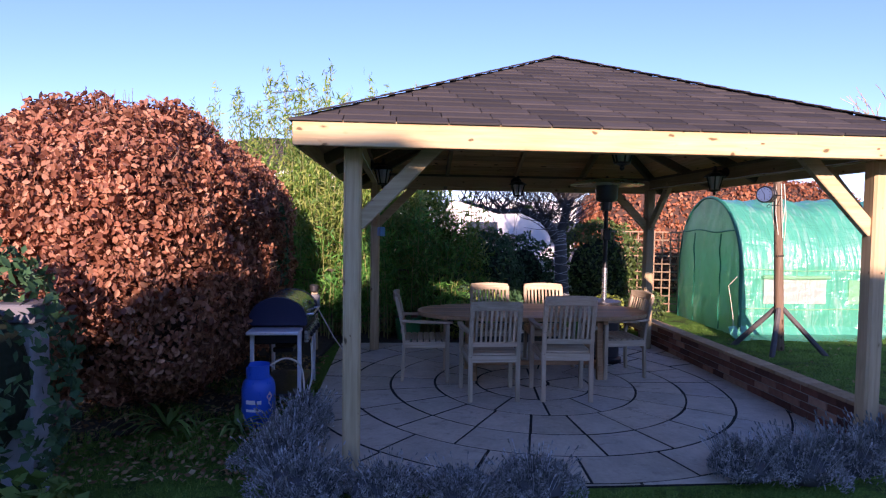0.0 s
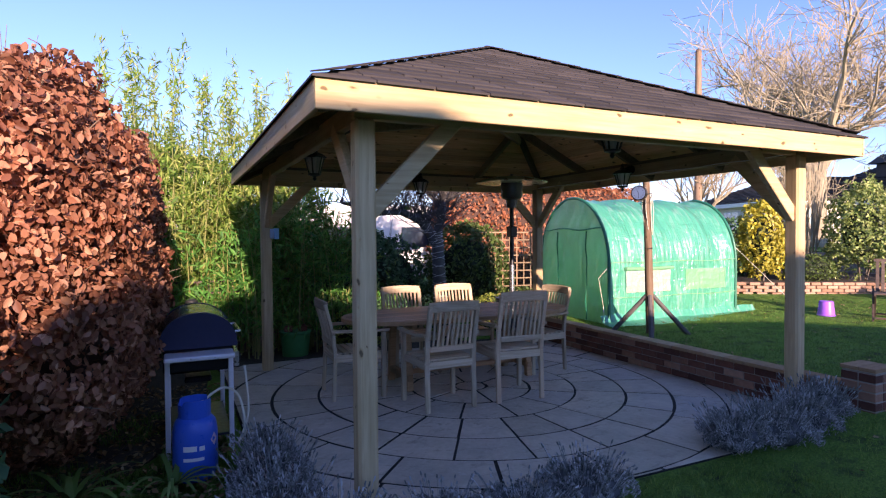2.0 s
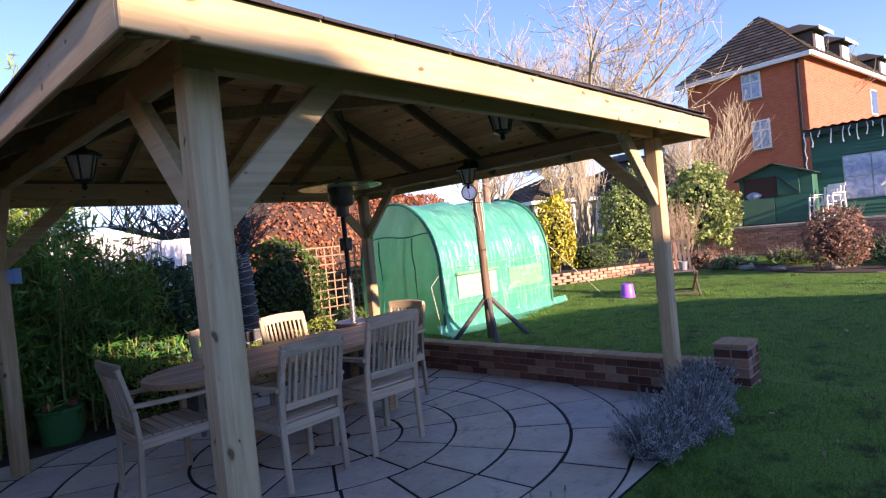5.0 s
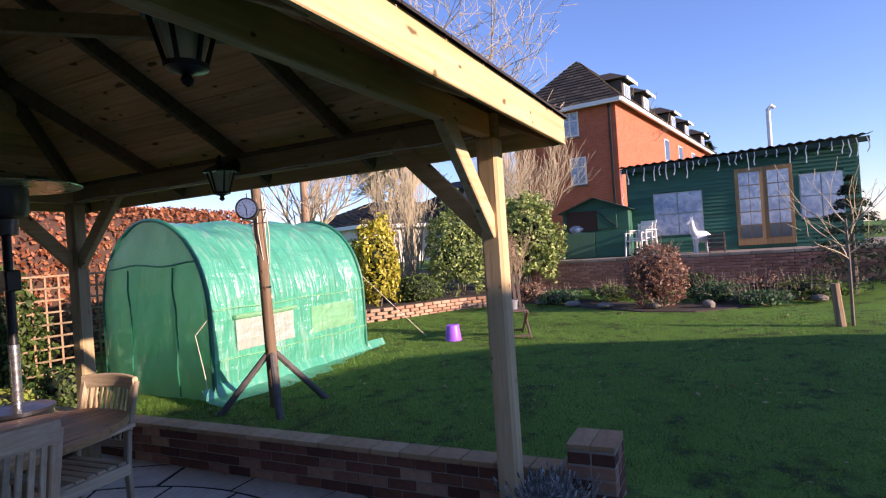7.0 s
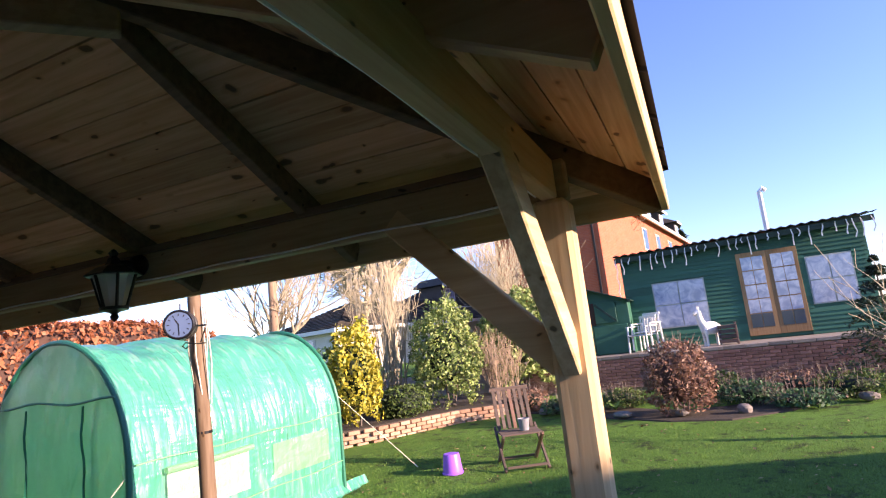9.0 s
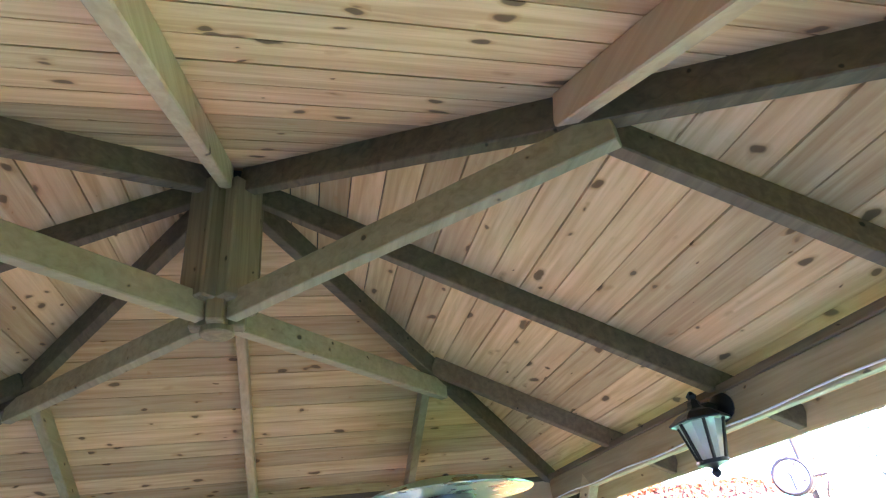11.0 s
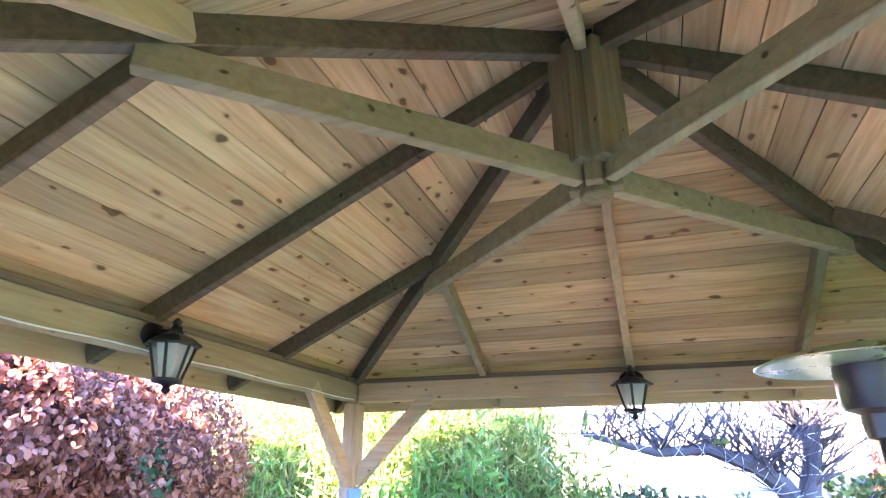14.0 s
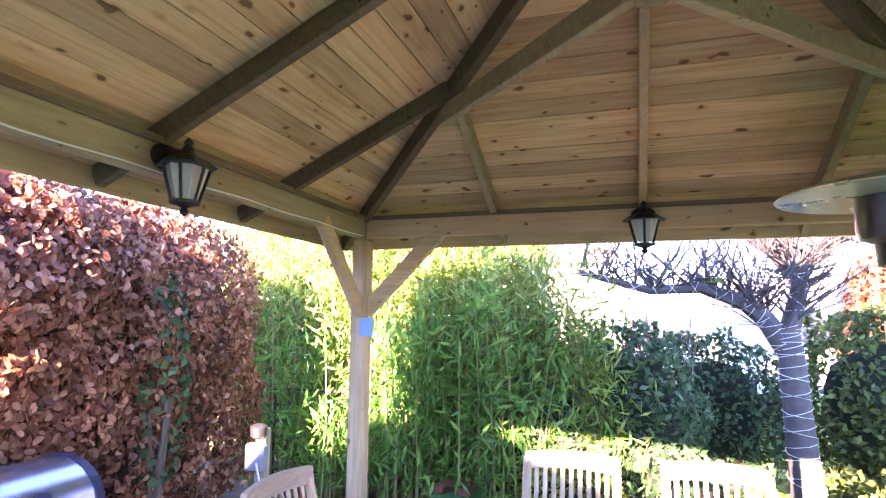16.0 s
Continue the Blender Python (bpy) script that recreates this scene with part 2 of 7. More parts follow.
def paving_material():
    """Riven sandstone: each slab its own buff or grey, with stains and lichen."""
    n = Nodes("sandstone_paving", 0.7, spec=0.3)
    col = n.ramp(n.rand(), (0.0, (0.43, 0.375, 0.285)), (0.35, (0.5, 0.44, 0.35)), (0.7, (0.55, 0.47, 0.36)), (1.0, (0.47, 0.43, 0.37)))
    col = n.value(col, n.noise(3.2, 5, n.coords(), rough=0.65), 0.62, 1.36)
    col = n.value(col, n.noise(26, 4, n.coords()), 0.8, 1.2)
    col = n.mix(n.grey(n.noise(5.5, 6, n.coords((1, 1.6, 1)), rough=0.7, dist=0.8), 0, 0.55, 0.56, 0.7), col, (0.16, 0.13, 0.1))
    col = n.mix(n.grey(n.noise(11, 4, n.coords(), rough=0.6), 0, 0.4, 0.62, 0.72), col, (0.6, 0.58, 0.5))
    n.colour(col).bump(n.noise(14, 6, n.coords(), rough=0.65), 0.5, 0.012)
    return n.m


brick_m = masonry("red_brick", (0.11, 0.045, 0.032), (0.22, 0.085, 0.055), (0.46, 0.26, 0.17))
brick_pale = masonry("pale_brick", (0.3, 0.17, 0.11), (0.4, 0.25, 0.17), (0.48, 0.33, 0.23))
brick_far = masonry("purple_brick", (0.15, 0.085, 0.075), (0.21, 0.115, 0.1), (0.27, 0.16, 0.14))
coping_m = masonry("coping_brick", (0.34, 0.2, 0.11), (0.42, 0.27, 0.15), (0.5, 0.34, 0.2))
mortar = plain("mortar", (0.3, 0.26, 0.21), 0.95, var=0.25, bump=0.5, scale=20)
joint_m = plain("dark_joint", (0.012, 0.011, 0.01), 0.95, var=0.3)
paving_m = paving_material()
stone_m = masonry("bed_stone", (0.17, 0.15, 0.13), (0.23, 0.2, 0.175), (0.3, 0.265, 0.23))


def shingle_material():
    n = Nodes("felt_shingle", 0.92, spec=0.2)
    c = n.ramp(n.rand(), (0.0, (0.03, 0.028, 0.028)), (0.5, (0.042, 0.038, 0.037)), (1.0, (0.056, 0.05, 0.048)))
    g = n.noise(350, 2, n.coords())
    c = n.value(c, g, 0.6, 1.5)
    n.colour(n.value(c, n.noise(3, 3, n.coords()), 0.8, 1.2)).bump(g, 0.5, 0.002)
    return n.m


shingle_m = shingle_material()


def poly_film(name, tint, alpha, gloss, thru):
    """Crinkled polythene: glossy film, partly see-through, its creases paler with glare painted into the colour."""
    n = Nodes(name, gloss, spec=0.6)
    soft = n.noise(2.2, 3, n.coords((1.0, 1.0, 0.6)), rough=0.5, dist=0.6)
    fine = n.noise(5.0, 3, n.coords((3.0, 0.8, 0.45), turn=(0.0, 0.7, 0.3)), rough=0.55, dist=0.5)
    wide = n.noise(4.0, 3, n.coords((0.5, 1.2, 1.6), turn=(0.2, -0.3, 0.0)), rough=0.55, dist=0.4)
    c = n.value(tint, soft, 0.85, 1.15)
    # pale crease streaks, which also put white highlights into the film colour
    c = n.mix(n.ramp(fine, (0.52, (0, 0, 0)), (0.72, (0.6, 0.6, 0.6))), c, tuple(0.45 + 0.5 * v for v in tint))
    h = n.node("Math", Value=soft)
    n.t.links.new(fine, h.inputs[1])
    h2 = n.node("Math", Value=h.outputs[0])
    n.t.links.new(wide, h2.inputs[1])
    n.colour(c).bump(h2.outputs[0], 1.0, 0.03)
    n.b.inputs["Coat Weight"].default_value = 1.0
    n.b.inputs["Coat Roughness"].default_value = 0.34
    n.b.inputs["Coat IOR"].default_value = 1.7
    n.t.links.new(n.b.inputs["Normal"].links[0].from_socket, n.b.inputs["Coat Normal"])
    tr = n.node("BsdfTranslucent")
    n.t.links.new(c, tr.inputs["Color"])
    clear = n.node("BsdfTransparent", Color=(*[0.4 + 0.6 * v for v in tint], 1))
    m1 = n.node("MixShader", Fac=thru)
    n.t.links.new(n.b.outputs[0], m1.inputs[1])
    n.t.links.new(tr.outputs[0], m1.inputs[2])
    m2 = n.node("MixShader", Fac=alpha)
    n.t.links.new(m1.outputs[0], m2.inputs[1])
    n.t.links.new(clear.outputs[0], m2.inputs[2])
    n.t.links.new(m2.outputs[0], n.t.nodes["Material Output"].inputs["Surface"])
    return n.m


green_film = poly_film("green_polythene", (0.08, 0.55, 0.36), 0.2, 0.22, 0.3)
pale_film = poly_film("pale_green_polythene", (0.52, 0.86, 0.58), 0.45, 0.25, 0.55)
mesh_film = poly_film("white_mesh", (0.56, 0.6, 0.54), 0.25, 0.5, 0.3)
green_trim = plain("green_trim", (0.01, 0.16, 0.1), 0.45)


lamp_glass = plain("lamp_glass", (0.86, 0.9, 0.9), 0.12, var=0.05, spec=0.8)
lamp_glass.node_tree.nodes["Principled BSDF"].inputs["Alpha"].default_value = 0.4


def window_material():
    """Window pane: glossy, with a mottled pale blue wash in its colour."""
    n = Nodes("window_pane", 0.06, spec=0.8)
    f = n.noise(5, 4, n.coords(), dist=0.8)
    n.colour(n.ramp(f, (0.35, (0.2, 0.28, 0.42)), (0.65, (0.42, 0.5, 0.62))))
    return n.m


pane_m = window_material()
pane_dark = plain("dark_pane", (0.05, 0.07, 0.1), 0.08, spec=0.8)


def clad_material():
    n = Nodes("green_cladding", 0.6, spec=0.3)
    c = n.value((0.025, 0.115, 0.075), n.rand(), 0.8, 1.25)
    n.colour(n.value(c, n.noise(4, 4, n.coords((1, 0.3, 1))), 0.75, 1.3)).bump(n.noise(40, 3, n.coords((4, 0.3, 4))), 0.3, 0.003)
    return n.m


clad_m = clad_material()


def wall_brick(name, a, b, mort, rowh=0.075, rough=0.9):
    """Far brickwork, too small to pick apart."""
    n = Nodes(name, rough, spec=0.2)
    sp = n.node("SeparateXYZ")
    n.t.links.new(n.co.outputs["Object"], sp.inputs[0])
    along = n.node("Math", Value=sp.outputs[0])
    n.t.links.new(sp.outputs[1], along.inputs[1])
    v = n.node("CombineXYZ", X=along.outputs[0], Y=sp.outputs[2])
    br = n.node("TexBrick", Scale=1.0, Color1=(*a, 1), Color2=(*b, 1), Mortar=(*mort, 1))
    br.inputs["Mortar Size"].default_value = 0.008
    br.inputs["Brick Width"].default_value = 0.225
    br.inputs["Row Height"].default_value = rowh
    n.t.links.new(v.outputs[0], br.inputs["Vector"])
    n.colour(n.value(br.outputs["Color"], n.noise(1.5, 4, n.coords()), 0.8, 1.2)).bump(br.outputs["Fac"], -0.3, 0.01)
    return n.m


house_brick = wall_brick("orange_brick", (0.52, 0.125, 0.06), (0.43, 0.095, 0.05), (0.42, 0.2, 0.14))


def tile_material():
    n = Nodes("concrete_tile", 0.85, spec=0.2)
    c = n.ramp(n.island(), (0.0, (0.05, 0.045, 0.04)), (0.6, (0.075, 0.065, 0.055)), (1.0, (0.11, 0.1, 0.075)))
    n.colour(n.value(c, n.noise(1.2, 4, n.coords()), 0.7, 1.3))
    return n.m


tile_m = tile_material()


# ---- mesh helpers ----
class Mb:
    """Collects vertices and faces."""

    def __init__(self):
        self.v, self.f = [], []

    def add(self, verts, faces):
        o = len(self.v)
        self.v += [tuple(p) for p in verts]
        self.f += [tuple(i + o for i in f) for f in faces]
        return self

    def box(self, lo, hi, ch=0.004, m=None):
        """A box with chamfered edges."""
        lo, hi = Vector(lo), Vector(hi)
        c, h = (lo + hi) / 2, (hi - lo) / 2
        ch = min(ch, 0.45 * min(h))
        vs, ids = [], {}
        for s in [(x, y, z) for x in (-1, 1) for y in (-1, 1) for z in (-1, 1)]:
            for a in range(3):
                p = [c[i] + s[i] * (h[i] - (0 if i == a else ch)) for i in range(3)]
                ids[(s, a)] = len(vs)
                vs.append(Vector(p))
        fs = []
        for a in range(3):
            b, d = (a + 1) % 3, (a + 2) % 3
            for sg in (-1, 1):
                q = []
                for sb, sd in ((-1, -1), (1, -1), (1, 1), (-1, 1)):
                    s = [0, 0, 0]
                    s[a], s[b], s[d] = sg, sb, sd
                    q.append(ids[(tuple(s), a)])
                fs.append(q if sg > 0 else q[::-1])
            for sb in (-1, 1):
                for sd in (-1, 1):
                    s0, s1 = [0, 0, 0], [0, 0, 0]
                    s0[a], s0[b], s0[d] = -1, sb, sd
                    s1[a], s1[b], s1[d] = 1, sb, sd
                    q = [ids[(tuple(s0), b)], ids[(tuple(s1), b)], ids[(tuple(s1), d)], ids[(tuple(s0), d)]]
                    fs.append(q if sb * sd < 0 else q[::-1])
        for s in [(x, y, z) for x in (-1, 1) for y in (-1, 1) for z in (-1, 1)]:
            q = [ids[(s, a)] for a in range(3)]
            fs.append(q if s[0] * s[1] * s[2] > 0 else q[::-1])
        if m is not None:
            vs = [m @ p for p in vs]
        return self.add(vs, fs)

    def beam(self, p0, p1, w, h, ch=0.004, up=(0, 0, 1)):
        """A squared timber from p0 to p1, w across and h deep."""
        p0, p1 = Vector(p0), Vector(p1)
        x = (p1 - p0).normalized()
        y = Vector(up).cross(x).normalized()
        z = x.cross(y)
        m = Matrix((x, y, z)).transposed().to_4x4()
        m.translation = p0
        return self.box((0, -w / 2, -h / 2), ((p1 - p0).length, w / 2, h / 2), ch, m)

    def sweep(self, pts, w, h, up=(0, 0, 1), closed=False):
        """One squared rail bent along points."""
        pts = [Vector(p) for p in pts]
        n, o = len(pts), len(self.v)
        for i, p in enumerate(pts):
            a = pts[i - 1] if i or closed else p
            b = pts[(i + 1) % n] if i < n - 1 or closed else p
            s = Vector(up).cross((b - a).normalized()).normalized()
            u = Vector(up)
            for q, r in ((-0.5, -0.38), (-0.38, -0.5), (0.38, -0.5), (0.5, -0.38), (0.5, 0.38), (0.38, 0.5), (-0.38, 0.5), (-0.5, 0.38)):
                self.v.append(tuple(p + s * q * w + u * r * h))
        for i in range(n if closed else n - 1):
            j = (i + 1) % n
            self.f += [(o + i * 8 + k, o + i * 8 + (k + 1) % 8, o + j * 8 + (k + 1) % 8, o + j * 8 + k) for k in range(8)]
        if not closed:
            self.f += [tuple(o + k for k in range(7, -1, -1)), tuple(o + (n - 1) * 8 + k for k in range(8))]
        return self

    def tube(self, pts, rad, n=6, cap=True):
        """A round tube along points."""
        pts = [Vector(p) for p in pts]
        rad = rad if isinstance(rad, (list, tuple)) else [rad] * len(pts)
        o = len(self.v)
        ref = None
        for i, p in enumerate(pts):
            d = (pts[min(i + 1, len(pts) - 1)] - pts[max(i - 1, 0)]).normalized()
            if ref is None:
                ref = d.orthogonal().normalized()
            ref = (ref - d * ref.dot(d)).normalized()
            q = d.cross(ref)
            for k in range(n):
                a = 2 * math.pi * k / n
                self.v.append(tuple(p + (ref * math.cos(a) + q * math.sin(a)) * rad[i]))
        for i in range(len(pts) - 1):
            for k in range(n):
                a, b = o + i * n + k, o + i * n + (k + 1) % n
                self.f.append((a, b, b + n, a + n))
        if cap:
            self.f.append(tuple(o + k for k in range(n))[::-1])
            self.f.append(tuple(o + (len(pts) - 1) * n + k for k in range(n)))
        return self

    def lathe(self, prof, n=20, c=(0, 0, 0), m=None):
        """A turned shape: prof holds (radius, height)."""
        vs, fs = [], []
        for r, z in prof:
            for k in range(n):
                a = 2 * math.pi * k / n
                p = Vector((c[0] + r * math.cos(a), c[1] + r * math.sin(a), c[2] + z))
                vs.append(m @ p if m is not None else p)
        for i in range(len(prof) - 1):
            for k in range(n):
                a, b = i * n + k, i * n + (k + 1) % n
                fs.append((a, b, b + n, a + n))
        fs.append(tuple(range(n))[::-1])
        fs.append(tuple((len(prof) - 1) * n + k for k in range(n)))
        return self.add(vs, fs)

    def slab(self, poly, z0, z1, inset=0.006):
        """A flat piece with a bevelled top edge, from an outline in x and y."""
        n = len(poly)
        cx, cy = sum(p[0] for p in poly) / n, sum(p[1] for p in poly) / n
        vs = [(x, y, z0) for x, y in poly] + [(x, y, z1 - inset) for x, y in poly]
        for x, y in poly:
            d = math.hypot(x - cx, y - cy) or 1
            vs.append((x - (x - cx) / d * inset, y - (y - cy) / d * inset, z1))
        fs = [tuple(2 * n + i for i in range(n))]
        for i in range(n):
            j = (i + 1) % n
            fs += [(i, j, n + j, n + i), (n + i, n + j, 2 * n + j, 2 * n + i)]
        return self.add(vs, fs)

    def mesh(self, name):
        me = bpy.data.meshes.new(name)
        me.from_pydata(self.v, [], self.f)
        me.update()
        return me


def part(name, mb, mat, parent=None, label="", smooth=False, m=None):
    """Links a mesh as one object, under a thing or a part."""
    me = mb.mesh(name) if isinstance(mb, Mb) else mb
    if mat is not None and not me.materials:
        me.materials.append(mat)
    if smooth:
        me.polygons.foreach_set("use_smooth", [True] * len(me.polygons))
        me.set_sharp_from_angle(angle=radians(40))
    ob = new(name, me)
    if name in ("leaves", "stems", "stalks", "canes", "crown", "twigs", "foliage"):
        ob["kind"] = "stuff"
    if parent is not None:
        ob.parent = parent
    if m is not None:
        ob.matrix_basis = m
    if label:
        tagged(ob, label)
    return ob


def thing(name, m, label, category, group="", kind=""):
    ob = new(name)
    ob.empty_display_size = 0.1
    ob.matrix_basis = m
    return tagged(ob, label, category, group, kind)


def leaf_cloud(name, pos, nrm, size, width=0.6, fold=0.25, droop=None, wild=0.7, seed=1, oval=False):
    """Many small leaves as one mesh: each a folded diamond, or an oval, on either side of its rib."""
    g = np.random.default_rng(seed)
    n = len(pos)
    nrm = nrm + g.normal(0, wild, (n, 3))
    nrm /= np.linalg.norm(nrm, axis=1)[:, None] + 1e-9
    d = g.normal(0, 1, (n, 3))
    if droop is not None:
        d = d * 0.55 + np.array(droop)
    d -= nrm * np.sum(d * nrm, axis=1)[:, None]
    d /= np.linalg.norm(d, axis=1)[:, None] + 1e-9
    s = np.cross(nrm, d)
    L = (size * g.uniform(0.65, 1.3, n))[:, None]
    w = L * width * 0.5
    p0 = pos - d * L * 0.5
    p1 = pos + d * L * 0.5
    mid = pos - d * L * 0.06
    a = mid + s * w + nrm * w * fold
    b = mid - s * w + nrm * w * fold
    if oval:
        curl = nrm * L * g.uniform(-0.14, 0.14, n)[:, None]
        side = [pos + d * L * u + sg * s * w * k + nrm * w * fold + curl * abs(u) * 2 for sg in (1, -1) for u, k in ((-0.24, 0.86), (0.05, 1.0), (0.3, 0.66))]
        v = np.stack([p0 + curl, side[0], side[1], side[2], p1 + curl, side[5], side[4], side[3]], axis=1).reshape(-1, 3).astype(np.float32)
        i = np.arange(n, dtype=np.int32)[:, None] * 8
        t = np.concatenate([i + [[0, q + 1, q]] for q in (1, 2, 3)] + [i + [[0, q + 1, q]] for q in (4, 5, 6)], axis=1).reshape(-1)
        return tri_mesh(name, v, t)
    v = np.stack([p0, a, p1, b], axis=1).reshape(-1, 3).astype(np.float32)
    i = np.arange(n, dtype=np.int32)[:, None] * 4
    t = np.concatenate([i + [[0, 2, 1]], i + [[0, 3, 2]]], axis=1).reshape(-1)
    return tri_mesh(name, v, t)


def tri_mesh(name, v, t):
    me = bpy.data.meshes.new(name)
    me.vertices.add(len(v))
    me.vertices.foreach_set("co", np.asarray(v, dtype=np.float32).ravel())
    k = len(t) // 3
    me.loops.add(len(t))
    me.loops.foreach_set("vertex_index", np.asarray(t, dtype=np.int32))
    me.polygons.add(k)
    me.polygons.foreach_set("loop_start", np.arange(k, dtype=np.int32) * 3)
    me.update(calc_edges=True)
    return me


# ---- ground ----
def smooth01(a, b, x):
    t = min(1.0, max(0.0, (x - a) / (b - a)))
    return t * t * (3 - 2 * t)


def ground_z(x, y):
    """The lawn climbs to the right of the patio; a terrace lies behind the far wall."""
    if x < 2.16 and -2.27 < y < 2.6:
        return -0.06
    if x > 14.6:
        return 1.05
    rise = 0.16 + 0.012 * (x - 2.3) if x > 2.3 else 0.16 * smooth01(0.6, 2.3, x)
    bump = 0.015 * math.sin(x * 0.9 + 1) * math.sin(y * 0.8) if x > 2.4 else 0
    return rise + bump - (0.014 if y < -2.27 and x < 2.3 else 0.05)


def build_ground():
    xs = sorted(set([-400, -150, -60, -25, -14] + [round(-9 + 0.35 * i, 3) for i in range(33)] + [2.15, 2.17] + [round(2.6 + 0.4 * i, 3) for i in range(40)] + [14.59, 14.61, 20, 24, 30, 45, 80, 180, 400]))
    ys = sorted(set([-400, -150, -60, -30, -18] + [round(-12 + 0.4 * i, 3) for i in range(24)] + [-2.285, -2.265, 2.59, 2.61] + [round(-2 + 0.4 * i, 3) for i in range(36)] + [14, 17, 22, 30, 60, 150, 400]))
    mb = Mb()
    mb.v = [(x, y, ground_z(x, y)) for y in ys for x in xs]
    w = len(xs)
    mb.f = [(j * w + i, j * w + i + 1, (j + 1) * w + i + 1, (j + 1) * w + i) for j in range(len(ys) - 1) for i in range(w - 1)]
    ob = part("ground", mb, lawn_m, smooth=True)
    tagged(ob, "mown winter lawn with worn earthy patches", "ground", kind="structure")
    # planting beds of bare earth lying on the lawn
    for poly, lab in ((((-9, -1.6), (-4.4, -1.4), (-3.3, -0.75), (-2.75, 0.2), (-2.5, 3.0), (-9, 9)), "dark bare earth under the beech hedge"),
                      (((-2.45, 2.35), (2.1, 2.35), (2.6, 6.5), (-3, 8)), "leaf-strewn earth behind the patio")):
        b = Mb().slab(poly, -0.06, -0.02, 0.02)
        tagged(part("bed", b, soil), lab, "flower bed", kind="structure")


build_ground()


def build_grass():
    """Short blades over the lawn that the walk passes."""
    g = np.random.default_rng(3)
    n = 150000
    x = 0.2 + g.power(1.0, n) * 9.5
    y = -5.2 + g.uniform(0, 1, n) * 8.3
    keep = (x > 2.4) | (y < -2.4)
    keep &= g.uniform(0, 1, n) < np.clip(1.35 - x * 0.11, 0.15, 1)
    x, y = x[keep], y[keep]
    x2, y2 = g.uniform(-3.4, 0.8, 26000), g.uniform(-4.2, -2.35, 26000)
    x3, y3 = g.uniform(-4.6, -2.45, 12000), g.uniform(-2.4, -0.5, 12000)
    x, y = np.concatenate([x, x2, x3]), np.concatenate([y, y2, y3])
    z = np.array([ground_z(a, b) for a, b in zip(x, y)])
    n = len(x)
    h = g.uniform(0.018, 0.045, n)
    an = g.uniform(0, 6.283, n)
    lean = g.normal(0, 0.018, (n, 2))
    w = 0.003
    p = np.stack([x, y, z - 0.004], 1)
    d = np.stack([np.cos(an) * w, np.sin(an) * w, np.zeros(n)], 1)
    top = p + np.stack([lean[:, 0], lean[:, 1], h], 1)
    v = np.stack([p - d, p + d, top], 1).reshape(-1, 3)
    ob = part("grass", tri_mesh("grass", v, np.arange(3 * n)), grass_blade)
    tagged(ob, "short green grass blades on the lawn", "grass", kind="stuff")
    m = 420
    x, y = g.uniform(1.0, 10, m), g.uniform(-4.5, 2.2, m)
    ok = (x > 2.4) | (y < -2.4)
    x, y = x[ok], y[ok]
    pos = np.stack([x, y, np.array([ground_z(a, b) for a, b in zip(x, y)]) + 0.025], 1)
    ob = part("fallen_leaves", leaf_cloud("fallen_leaves", pos, np.tile([0, 0, 1.0], (len(pos), 1)), 0.05, wild=0.3, seed=9), fallen)
    tagged(ob, "dry fallen leaves scattered over the lawn", "leaves", kind="stuff")


build_grass()

# ---- gazebo ----
A, B = 1.93, 2.28                 # posts' centre line, outside of the fascia
BEAM0, BEAM1 = 2.25, 2.385        # ring beam
APEX, EAVE = 3.48, 2.375          # outside of the roof
SL = (APEX - EAVE) / B            # roof slope


def under(r):
    """Underside of the boarding at a distance from the centre line."""
    return APEX - 0.07 - SL * r


gaz = thing("gazebo", pose(0, 0, 0), "open square timber gazebo with a dark felt-shingled hipped roof", "gazebo")
for sx in (-1, 1):
    for sy in (-1, 1):
        post = part("post", Mb().box((-0.06, -0.06, -0.05), (0.06, 0.06, BEAM0), 0.016), pine[2], gaz, m=pose(A * sx, A * sy, 0))
        for dx, dy in ((-sx, 0), (0, -sy)):
            d = Vector((dx, dy, 0))
            b = Mb()
            p0, p1 = d * 0.03 + Vector((0, 0, 1.72)), d * 0.60 + Vector((0, 0, 2.30))
            b.beam(p0, p1, 0.058, 0.105, 0.006)
            part("brace", b, pine[0 if dx else 1], post)
